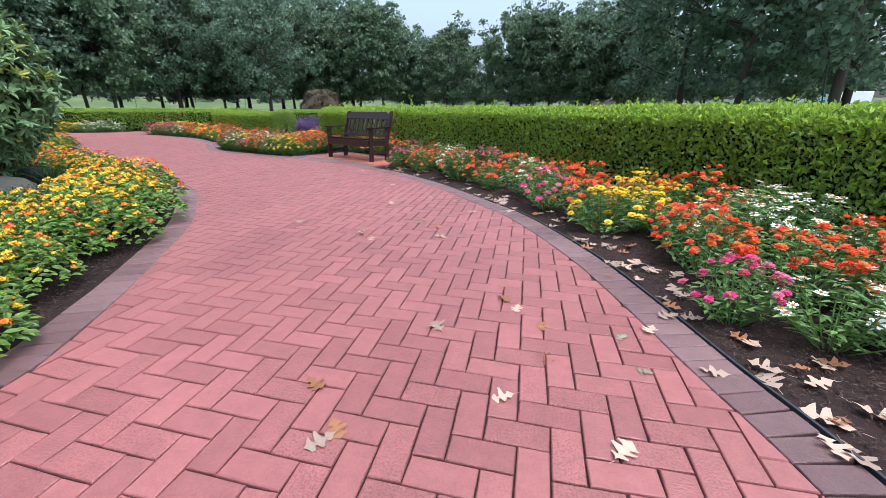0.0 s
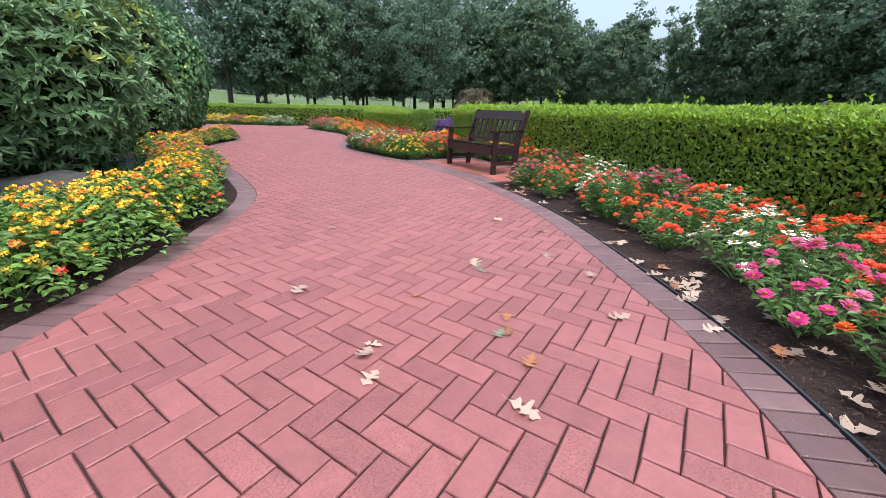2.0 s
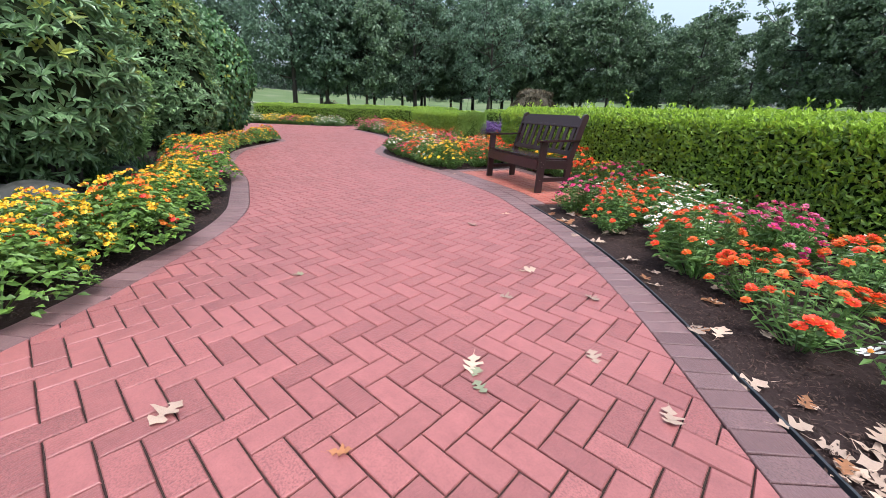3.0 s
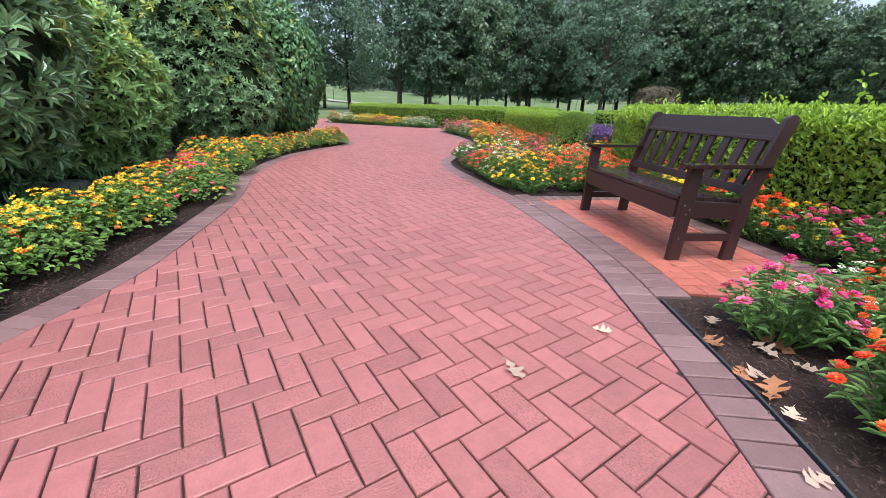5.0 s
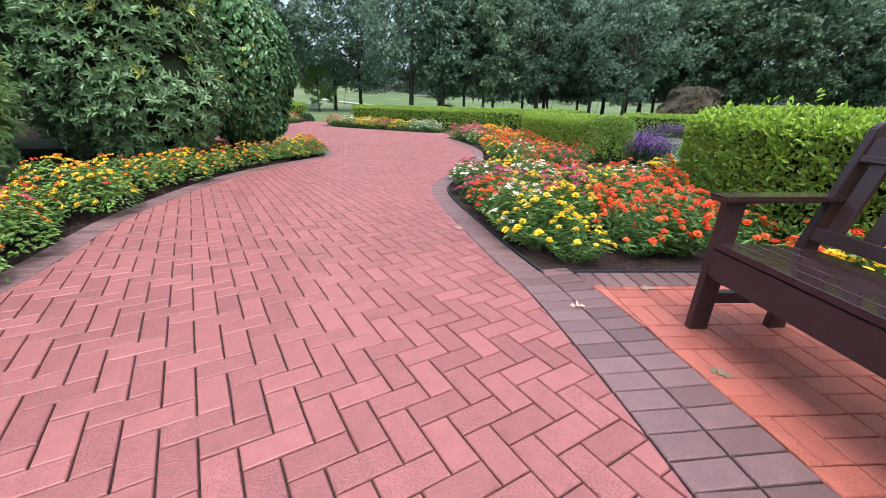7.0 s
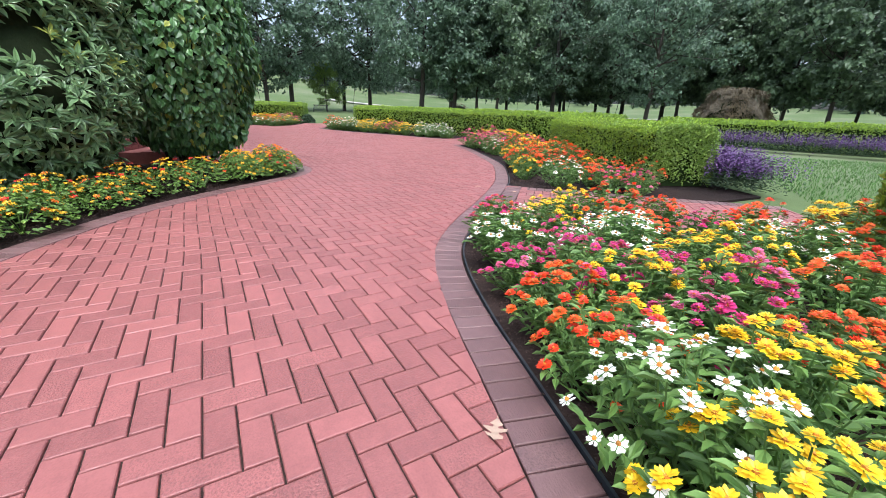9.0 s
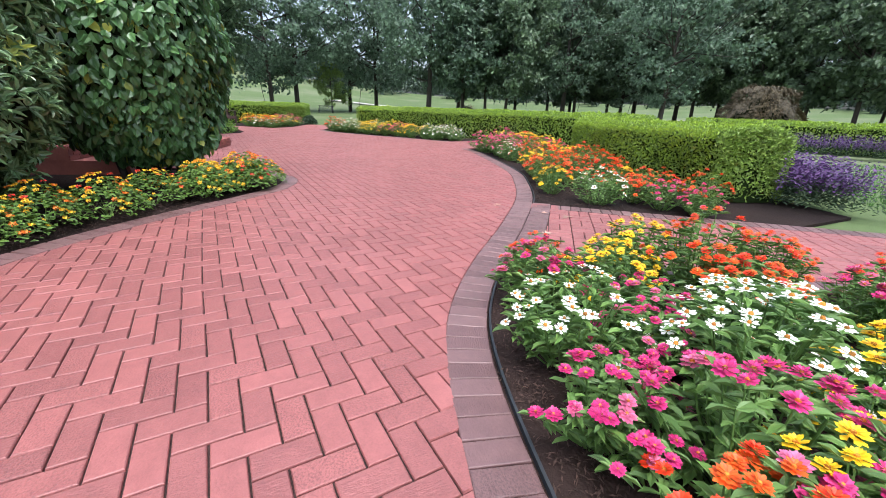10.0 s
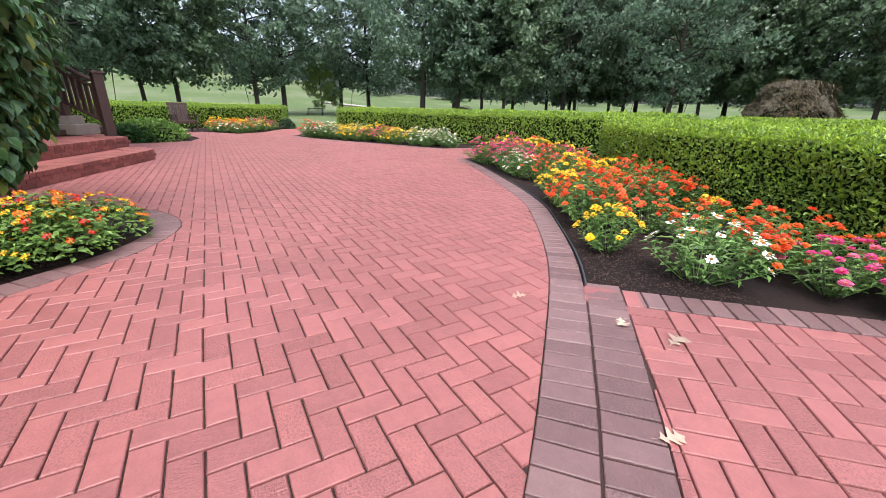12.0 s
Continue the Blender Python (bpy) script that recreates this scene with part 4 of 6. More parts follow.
hedge(HEDGE_BACK, 1 if normals(HEDGE_BACK)[0] @ np.array((0, 1)) > 0 else -1, 1.2, 0.9, 280, 0.09, "clipped hedge round the far side of the lawn", 25, shoot=0.03)


# ---- purple salvia rows on the lawn behind the hedge ----
def salvia_row(line, wide, high, count, label, seed):
    r = np.random.default_rng(seed)
    root = thing("salvia_row", label, "flower")
    n = len(line)
    k = r.integers(0, n, count)
    p = np.column_stack([line[k] + r.normal(0, wide / 4, (count, 2)), np.zeros(count)])
    h = high * r.uniform(0.65, 1.1, count)
    lean = r.normal(0, 0.12, (count, 2))
    fl = []
    for q in np.linspace(0.55, 1.0, 7):
        base = p + np.column_stack([lean * q * 0.4, h * q])
        t = r.uniform(0, 6.28, count)
        fl.append(leaf_cloud(base, np.column_stack([np.cos(t), np.sin(t), np.full(count, 0.8)]), np.column_stack([-np.cos(t), -np.sin(t), np.ones(count)]), 0.05 * (1.4 - 0.6 * q), 0.03, fine=False))
    v, f = join(fl)
    part("blossom", build("blossom", v, [f], [M["lavender"]]), root, "purple flower spikes", "stuff")
    lv = []
    for q in np.linspace(0.1, 0.6, 6):
        t = r.uniform(0, 6.28, count)
        lv.append(leaf_cloud(p + np.column_stack([lean * q * 0.4, h * q]), np.column_stack([np.cos(t), np.sin(t), np.full(count, 0.6)]), np.column_stack([-np.cos(t), -np.sin(t), np.ones(count)]), 0.07, 0.02, fine=False))
    v, f = join(lv)
    part("foliage", build("foliage", v, [f], [M["lavender_leaf"]]), root, "grey-green leaves")


salvia_row(spline([(-8.45, 14.05), (-8.75, 14.2), (-9.6, 14.75), (-10.9, 15.5)], 0.05), 0.9, 0.55, 1500, "clump of purple salvia beside the hedge on the lawn", 31)
salvia_row(spline([(-14.0, 22.6), (-10.8, 24.6), (-6.0, 26.2), (-1.0, 27.2)], 0.05), 1.1, 0.6, 2600, "long row of purple salvia in front of the far hedge", 32)
# coarse blades on the small lawn
lawn_poly = np.array([(-7.0, 13.2), (-8.2, 15.0), (-12.5, 20.5), (-9.0, 24.0), (-1.0, 23.0), (-1.0, 13.0), (-5.0, 11.9), (-6.2, 12.6)])
q = rng.uniform(lawn_poly.min(0), lawn_poly.max(0), (42000, 2)); q = q[inside(q, lawn_poly)]
n = len(q); t = rng.uniform(0, 6.28, n)
gv, gf = leaf_cloud(np.column_stack([q, np.full(n, -0.06)]), np.column_stack([np.cos(t) * 0.5, np.sin(t) * 0.5, np.ones(n)]), np.column_stack([-np.cos(t), -np.sin(t), np.ones(n)]), rng.uniform(0.05, 0.1, n), 0.012, fine=False)
tagged(new("grass_blades", build("grass_blades", gv, [gf], [M["blade"]])), "short green grass blades on the small lawn", "grass", kind="stuff")


# ---- big shrubs beside the left bed ----
def shrub(name, label, lobes, seed, style, density, leaf=None):
    """A rounded evergreen: near-black lobes painted as inner shade and a skin of whorled (or hanging) leaves."""
    r = np.random.default_rng(seed)
    root = thing(name, label, "shrub")
    lobes = np.array(lobes, float)
    cores, ps, os = [], [], []
    for cx, cy, cz, rx, ry, rz in lobes:
        bm = bmesh.new()
        bmesh.ops.create_icosphere(bm, subdivisions=3, radius=1.0)
        v = np.array([w.co for w in bm.verts]); f = np.array([[w.index for w in g.verts] for g in bm.faces]); bm.free()
        d = np.array([noise.noise(Vector(w * 3) + Vector((seed, 0, 0))) for w in v])
        cores.append((v * (0.86 + 0.1 * d[:, None]) * (rx, ry, rz) + (cx, cy, cz), f))
        area = 4 * math.pi * ((rx * ry) ** 1.6 / 3 + (rx * rz) ** 1.6 / 3 + (ry * rz) ** 1.6 / 3) ** (1 / 1.6)
        n = int(area * density)
        w = unit(r.normal(0, 1, (n, 3)))
        ps.append(w * (rx, ry, rz) + (cx, cy, cz)); os.append(unit(w / (rx, ry, rz)))
    p, o = np.vstack(ps), np.vstack(os)
    lump = np.array([noise.noise(Vector(w * 1.6) + Vector((0, seed, 0))) for w in p])
    p = p + o * (0.13 * lump + r.uniform(-0.16, 0.05, len(p)))[:, None]
    buried = np.zeros(len(p), bool)
    for cx, cy, cz, rx, ry, rz in lobes:
        buried |= (((p - (cx, cy, cz)) / (rx, ry, rz)) ** 2).sum(1) < 0.74
    ok = ~buried & (p[:, 2] > 0.12)
    p, o = p[ok], o[ok]
    # solid lobes whose dark colour paints the shade behind the leaves
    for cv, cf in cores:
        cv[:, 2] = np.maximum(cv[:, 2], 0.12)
        part("core", build("core", cv, [cf], [M["shrub_shade"]], smooth=True), root, "dark shell painted as inner shade")
    stems = []
    for cx, cy, cz, rx, ry, rz in lobes:
        for k in range(5):
            t = r.uniform(0, 6.28)
            stems.append(tube_arrays([(cx + math.cos(t) * 0.15, cy + math.sin(t) * 0.15, -0.05), (cx + math.cos(t) * 0.3 * rx, cy + math.sin(t) * 0.3 * ry, cz * 0.4), (cx + math.cos(t) * 0.6 * rx, cy + math.sin(t) * 0.6 * ry, cz)], [0.035, 0.025, 0.012], 6))
    for sv, sf in stems:
        part("stem", build("stem", sv, [sf], [M["bark"]], smooth=True), root)
    n = len(p)
    axis = unit(o * 0.8 + np.array([0, 0, 0.55]) + r.normal(0, 0.25, (n, 3)))
    a = unit(np.cross(axis, np.array([0.3, 0.2, 0.9])))
    b = np.cross(axis, a)
    lp, lw, lu = [], [], []
    if style == "whorl":
        k = 7
        spin = r.uniform(0, 6.28, n)
        for q in range(k):
            t = spin + q * 2 * math.pi / k + r.normal(0, 0.15, n)
            rad = np.cos(t)[:, None] * a + np.sin(t)[:, None] * b
            lp.append(p + rad * 0.008); lw.append(rad + axis * r.uniform(-0.1, 1.5, (n, 1)) - np.array([0, 0, 0.15])); lu.append(axis + rad * -0.3)
        lp, lw, lu = np.vstack(lp), np.vstack(lw), np.vstack(lu)
        m = len(lp)
        ln, wd = r.uniform(0.085, 0.14, m), r.uniform(0.033, 0.048, m)
        young = np.tile((r.uniform(0, 1, n) < (0.3 if seed == 42 else 0.16)) & (o[:, 2] > 0.1), k)
        leaf, lite = leaf or M["rhodo_leaf"], M["rhodo_new"]
    else:
        rnd = r.normal(0, 0.35, (n, 3))
        lp, lw, lu = p, unit(o * 0.35 - np.array([0, 0, 0.8]) + rnd), unit(o + r.normal(0, 0.3, (n, 3)) + np.array([0, 0, 0.35]))
        m = n
        ln, wd = r.uniform(0.08, 0.125, m), r.uniform(0.065, 0.098, m)
        young = (r.uniform(0, 1, n) < 0.05)
        leaf, lite = M["vine_leaf"], M["rhodo_new"]
    v, f = leaf_cloud(lp[~young], lw[~young], lu[~young], ln[~young], wd[~young], bend=0.18)
    part("foliage", build("foliage", v, [f], [leaf]), root, "glossy dark green leaves")
    v, f = leaf_cloud(lp[young], lw[young], lu[young], ln[young], wd[young], bend=0.1)
    part("young_leaves", build("young_leaves", v, [f], [lite]), root, "yellow-green young leaves")
    return root


shrub("rhododendron", "large rounded rhododendron with glossy whorled leaves above a boulder",
      [(-6.75, 2.55, 1.35, 1.25, 1.25, 1.15), (-6.5, 3.3, 1.25, 0.95, 0.85, 0.95), (-6.1, 1.7, 1.3, 1.1, 1.1, 1.05), (-7.6, 3.0, 1.6, 1.1, 1.1, 1.2)], 41, "whorl", 120)
# this shrub looks sky-lit through its brighter leaf colour
shrub("rhododendron", "broad rounded rhododendron with leaves painted sky-lit pale beside the lantanas",
      [(-8.9, 3.7, 1.0, 1.05, 1.0, 1.12), (-8.55, 3.15, 1.0, 1.0, 0.95, 1.05), (-9.6, 3.3, 1.05, 1.0, 1.0, 1.15)], 42, "whorl", 165, M["rhodo_leaf_skylit"])
shrub("rhododendron", "tall dark rhododendron with glossy whorled leaves near the porch",
      [(-11.55, 5.5, 1.7, 1.15, 1.1, 1.8), (-11.15, 5.75, 1.05, 0.85, 0.85, 0.95), (-12.1, 4.9, 1.9, 1.1, 1.1, 1.75)], 43, "whorl", 130)
shrub("climbing_vine", "dense climbing vine with heart-shaped leaves over the porch corner",
      [(-12.5, 6.9, 1.75, 0.98, 1.0, 1.42), (-13.0, 7.1, 1.7, 0.88, 0.88, 1.4), (-12.65, 7.1, 1.0, 0.8, 0.78, 0.7)], 44, "hang", 600)


def boulder(at, size, turn, seed, label):
    bm = bmesh.new()
    bmesh.ops.create_icosphere(bm, subdivisions=4, radius=1.0)
    for v in bm.verts:
        k = noise.noise(v.co * 1.3 + Vector((seed, 0, 0))) * 0.35 + noise.noise(v.co * 4 + Vector((0, seed, 0))) * 0.08
        v.co = v.co * (1 + k)
        v.co.z = max(v.co.z, -0.5)
    bmesh.ops.scale(bm, vec=size, verts=bm.verts)
    ob = new("boulder", bm_mesh("boulder", bm, M["boulder"], smooth=True))
    ob.matrix_basis = pose(*at, 0, 0, turn)
    tagged(ob, label, "rock")


boulder((-5.85, 2.95, 0.06), (0.62, 0.42, 0.22), 25, 3, "flat grey boulder half sunk in mulch under the rhododendron")
boulder((-4.55, 1.95, 0.06), (0.4, 0.3, 0.2), 60, 8, "small grey boulder behind the lantanas")
boulder((-6.7, 3.85, 0.05), (0.4, 0.3, 0.2), 10, 5, "low mossy boulder in the mulch")


def lilyturf(x, y, size, seed, label="tuft of dark green arching lilyturf in the mulch"):
    r = np.random.default_rng(seed)
    root = thing("lilyturf", label, "grass tuft", "grass tufts under the shrubs", at=(x, y, -0.02))
    vs = []
    for k in range(110):
        t, h, o = r.uniform(0, 6.28), r.uniform(0.16, 0.3) * size, r.uniform(0.08, 0.24) * size
        c, s = math.cos(t), math.sin(t)
        b = np.array([c, s, 0]) * r.uniform(0, 0.06)
        w = np.array([-s, c, 0]) * 0.004
        pts = [b, b + np.array([c * o * 0.3, s * o * 0.3, h * 0.7]), b + np.array([c * o * 0.7, s * o * 0.7, h]), b + np.array([c * o * 1.3, s * o * 1.3, h * 0.8])]
        vs.append((np.array([pts[0] - w, pts[0] + w, pts[1] - w, pts[1] + w, pts[2] - w * 0.8, pts[2] + w * 0.8, pts[3] - w * 0.2, pts[3] + w * 0.2]), np.array([[0, 1, 3, 2], [2, 3, 5, 4], [4, 5, 7, 6]])))
    v, f = join(vs)
    part("tuft", build("tuft", v, [f], [M["lily"]]), root, "", "stuff")


for k, (x, y, s) in enumerate(((-4.6, 2.35, 1.2), (-4.15, 1.6, 1.0), (-5.0, 2.8, 1.0), (-5.9, 3.7, 1.1), (-6.2, 4.0, 1.0), (-6.9, 4.1, 1.2), (-9.6, 5.3, 1.2), (-9.9, 5.45, 1.1), (-10.2, 5.75, 1.0), (-6.5, 3.6, 1.1))):
    lilyturf(x, y, s, 60 + k)


# ---- the brown bench ----
def garden_bench():
    root = thing("bench", "dark brown recycled-board garden bench with slatted back, wet seat", "bench", at=(*BENCH_AT, 0.0), turn=BENCH_TURN)
    W = 1.43
    lean = 15.5

    def back_post(x):
        # a straight board that leans back, foot forward of its top, with a rounded head
        bm = bmesh.new()
        prof = [(0.40, 0.0), (0.49, 0.0), (0.515, 0.42), (0.675, 0.93), (0.67, 0.96), (0.645, 0.975), (0.615, 0.97), (0.59, 0.95), (0.43, 0.43)]
        vs = [bm.verts.new((x - 0.02, y, z)) for y, z in prof]
        f = bm.faces.new(vs)
        r = bmesh.ops.extrude_face_region(bm, geom=[f])
        bmesh.ops.translate(bm, vec=(0.04, 0, 0), verts=[v for v in r["geom"] if isinstance(v, bmesh.types.BMVert)])
        bmesh.ops.bevel(bm, geom=bm.edges[:], offset=0.004, segments=2, affect="EDGES")
        return part("back_leg", bm_mesh("back_leg", bm, M["bench"]), root)

    for x in (0.02, W - 0.02):
        leg = part("front_leg", board("front_leg", (0.04, 0.09, 0.63), M["bench"], 0.004, pose(x, 0.05, 0.315, -2)), root)
        sd = 1 if x > 0.5 else -1
        for k, (y, z) in enumerate(((0.03, 0.39), (0.07, 0.36), (0.05, 0.33), (0.04, 0.16))):
            bm = bmesh.new()
            bmesh.ops.create_cone(bm, cap_ends=True, segments=10, radius1=0.007, radius2=0.006, depth=0.004)
            part("screw", bm_mesh("screw", bm, M["screw"]), leg, "small round screw head", m=pose(x + sd * 0.0215, y, z, 0, 90, 0))
        back_post(x)
        part("stretcher", board("stretcher", (0.036, 0.36, 0.055), M["bench"], 0.004, pose(x, 0.26, 0.165)), root)
        part("seat_rail", board("seat_rail", (0.036, 0.36, 0.11), M["bench"], 0.004, pose(x - (0.0 if x < 0.5 else 0), 0.27, 0.355, -3)), root)
        # arm: a board with rounded front
        bm = bmesh.new()
        pts = [(-0.055, -0.035), (-0.05, -0.05), (-0.03, -0.06), (0.03, -0.06), (0.05, -0.05), (0.055, -0.035), (0.055, 0.40), (0.035, 0.55), (-0.035, 0.55), (-0.055, 0.40)]
        f = bm.faces.new([bm.verts.new((a, b, 0)) for a, b in pts])
        r = bmesh.ops.extrude_face_region(bm, geom=[f])
        bmesh.ops.translate(bm, vec=(0, 0, 0.026), verts=[v for v in r["geom"] if isinstance(v, bmesh.types.BMVert)])
        bmesh.ops.bevel(bm, geom=bm.edges[:], offset=0.005, segments=2, affect="EDGES")
        part("armrest", bm_mesh("armrest", bm, M["bench_wet"]), root, "wet rounded armrest", m=pose(x, 0.03, 0.632, 1.0, 0, 0))
        for y in (0.1, 0.485):
            part("bracket", board("bracket", (0.03, 0.03, 0.004), M["steel"], 0.001, pose(x + sd * 0.03, y, 0.003)), root, "small zinc floor bracket")
    # apron: deep front board with cut-away ends
    bm = bmesh.new()
    pts = [(0.045, 0.30), (0.09, 0.285), (W - 0.09, 0.285), (W - 0.045, 0.30), (W - 0.045, 0.415), (0.045, 0.415)]
    f = bm.faces.new([bm.verts.new((a, 0.0, b)) for a, b in pts])
    r = bmesh.ops.extrude_face_region(bm, geom=[f])
    bmesh.ops.translate(bm, vec=(0, 0.036, 0), verts=[v for v in r["geom"] if isinstance(v, bmesh.types.BMVert)])
    bmesh.ops.bevel(bm, geom=bm.edges[:], offset=0.004, segments=2, affect="EDGES")
    part("apron", bm_mesh("apron", bm, M["bench"]), root)
    for k in range(5):
        y = 0.035 + k * 0.094
        part("seat_slat", board("seat_slat", (W - (0.09 if k in (0, 4) else 0.085), 0.089, 0.028), M["bench_wet"], 0.005, pose(W / 2, y + 0.01, 0.432 - 0.005 * k, -3)), root, "rain-wet seat board")
    # back: lower rail, nine slats, deep top rail with scalloped ends, all leaning back
    tilt = pose(0, 0.455, 0.44, -lean - 2.0)
    part("lower_rail", board("lower_rail", (W - 0.08, 0.03, 0.06), M["bench"], 0.004, tilt @ pose(W / 2, 0.0, 0.05)), root)
    for k in range(9):
        x = 0.115 + k * (W - 0.23) / 8
        part("back_slat", board("back_slat", (0.066, 0.022, 0.36), M["bench"], 0.004, tilt @ pose(x, 0.0, 0.235)), root)
    bm = bmesh.new()
    pts = [(0.04, 0.405), (W - 0.04, 0.405), (W - 0.04, 0.495), (W - 0.075, 0.498), (W - 0.11, 0.515), (W - 0.14, 0.535), (0.14, 0.535), (0.11, 0.515), (0.075, 0.498), (0.04, 0.495)]
    f = bm.faces.new([bm.verts.new((a, -0.016, b)) for a, b in pts])
    r = bmesh.ops.extrude_face_region(bm, geom=[f])
    bmesh.ops.translate(bm, vec=(0, 0.034, 0), verts=[v for v in r["geom"] if isinstance(v, bmesh.types.BMVert)])
    bmesh.ops.bevel(bm, geom=bm.edges[:], offset=0.005, segments=2, affect="EDGES")
    bm.transform(tilt)
    part("top_rail", bm_mesh("top_rail", bm, M["bench"]), root, "deep top rail with scalloped ends")
    part("trim_rail", board("trim_rail", (W - 0.08, 0.044, 0.03), M["bench"], 0.004, tilt @ pose(W / 2, 0.0, 0.398)), root)
    return root


garden_bench()


def park_bench(at, turn):
    root = thing("park_bench", "black slatted park bench on the lawn under trees", "bench", at=at, turn=turn)
    for k in range(5):
        part("seat_slat", board("seat_slat", (1.8, 0.08, 0.03), M["black_iron"], 0.005, pose(0, -0.2 + k * 0.1, 0.44)), root)
    for x in (-0.8, 0.8):
        for y in (-0.22, 0.24):
            part("leg", board("leg", (0.05, 0.05, 0.44), M["black_iron"], 0.005, pose(x, y, 0.22)), root)
        part("armrest", board("armrest", (0.05, 0.5, 0.04), M["black_iron"], 0.005, pose(x, 0.0, 0.65)), root)
        part("arm_post", board("arm_post", (0.05, 0.05, 0.22), M["black_iron"], 0.005, pose(x, -0.22, 0.54)), root)
        part("back_post", board("back_post", (0.05, 0.05, 0.55), M["black_iron"], 0.005, pose(x, 0.31, 0.7, -12)), root)
    for k in range(13):
        part("back_slat", board("back_slat", (0.05, 0.025, 0.4), M["black_iron"], 0.004, pose(-0.72 + k * 0.12, 0.32, 0.72, -12)), root)
    part("top_rail", board("top_rail", (1.8, 0.04, 0.07), M["black_iron"], 0.005, pose(0, 0.37, 0.94, -12)), root)


park_bench((-57.5, 19.1, -0.06), 68)


def wooden_chair(at, turn):
    root = thing("garden_chair", "brown wooden garden chair with a slatted back on the paving", "chair", at=at, turn=turn)
    for x in (-0.33, 0.33):
        part("leg", board("leg", (0.06, 0.07, 0.62), M["teak"], 0.005, pose(x, -0.28, 0.31)), root)
        part("leg", board("leg", (0.06, 0.07, 0.55), M["teak"], 0.005, pose(x, 0.3, 0.27)), root)
        part("armrest", board("armrest", (0.11, 0.75, 0.03), M["teak"], 0.006, pose(x, 0.0, 0.635)), root)
        part("side_rail", board("side_rail", (0.04, 0.6, 0.1), M["teak"], 0.005, pose(x, 0.0, 0.36)), root)
    for k in range(6):
        part("seat_slat", board("seat_slat", (0.62, 0.09, 0.025), M["teak"], 0.005, pose(0, -0.25 + k * 0.1, 0.42 - 0.012 * k)), root)
    for k in range(8):
        part("back_slat", board("back_slat", (0.072, 0.022, 0.62), M["teak"], 0.005, pose(-0.28 + k * 0.08, 0.36, 0.68, -14)), root)
    part("top_rail", board("top_rail", (0.7, 0.035, 0.1), M["teak"], 0.006, pose(0, 0.44, 1.0, -14)), root)
    part("front_rail", board("front_rail", (0.62, 0.035, 0.1), M["teak"], 0.005, pose(0, -0.3, 0.37)), root)


wooden_chair((-26.95, 8.0, -0.005), 112)


def low_bush(at, size, seed, label, leaf, count=1500, name="low_bush"):
    r = np.random.default_rng(seed)
    root = thing(name, label, "shrub", at=at)
    w = unit(r.normal(0, 1, (count, 3))); w[:, 2] = np.abs(w[:, 2])
    p = w * size * r.uniform(0.75, 1.02, (count, 1))
    v, f = leaf_cloud(p, unit(w + r.normal(0, 0.6, (count, 3))), unit(w + np.array([0, 0, 0.6])), 0.11, 0.055)
    part("foliage", build("foliage", v, [f], [leaf]), root)
    # dark ball under the leaves, coloured as the bush's inner shade
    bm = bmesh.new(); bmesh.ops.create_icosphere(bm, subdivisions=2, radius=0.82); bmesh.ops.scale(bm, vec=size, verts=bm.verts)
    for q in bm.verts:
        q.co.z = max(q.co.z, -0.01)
    part("core", bm_mesh("core", bm, M["shrub_shade"]), root)


low_bush((-23.0, 7.35, 0), (0.95, 0.95, 0.55), 71, "low green shrub with red-tinged leaves at the plaza edge", M["lantana_leaf"])
low_bush((-24.3, 7.2, 0), (0.9, 0.85, 0.5), 72, "low green shrub beside the wooden chair", M["lantana_leaf"])
low_bush((-22.3, 6.9, 0), (0.55, 0.6, 0.4), 73, "feathery green plant at the plaza edge", M["lily"])
low_bush((-29.4, 12.0, 0), (0.35, 0.35, 0.4), 74, "small grey-green plant at the hedge end", M["lavender_leaf"], 500)

# ---- the porch and its brick steps ----
E_DIR = np.array((-0.948, 0.318)); E_OUT = np.array((0.318, 0.948)); STEP_AT = np.array((-15.26, 7.18))


def porch_m(e, o, z):
    p = STEP_AT + E_DIR * e + E_OUT * o
    return pose(p[0], p[1], z, 0, 0, math.degrees(math.atan2(E_DIR[1], E_DIR[0])))   # local x along the steps, local y away from the walk


porch = thing("porch", "brown timber porch with brick steps and a railing", "porch")
def step_bricks(st, a, b, z0, z1):
    """A rowlock nosing and two courses of stretchers along one edge of a step."""
    a, b = np.array(a), np.array(b)
    ln = np.linalg.norm(b - a); d = (b - a) / ln; back = np.array((-d[1], d[0])); tn = math.degrees(math.atan2(d[1], d[0]))
    for k in range(int(ln / 0.106)):
        p = a + d * (0.055 + k * 0.106)
        for o in (0.085, 0.292):
            q = p + back * o
            part("brick", nosing, st, m=pose(q[0], q[1], z1 - 0.03, 0, 0, tn))
    for row in range(2):
        for k in range(int(ln / 0.206)):
            q = a + d * (0.1 + k * 0.206 + (0.09 if row else 0)) + back * 0.043
            part("brick", stretcher, st, m=pose(q[0], q[1], z0 + 0.03 + row * 0.058, 0, 0, tn))


nosing, stretcher = board("brick", (0.098, 0.2, 0.062), M["brick_step"], 0.004), board("brick", (0.196, 0.1, 0.052), M["brick_step"], 0.004)
STEPS = (((-13.6, 6.62), (-17.73, 7.97), (-19.6, 6.85), 0.0, 0.18), ((-13.8, 5.95), (-18.5, 7.5), (-20.2, 6.45), 0.18, 0.36))
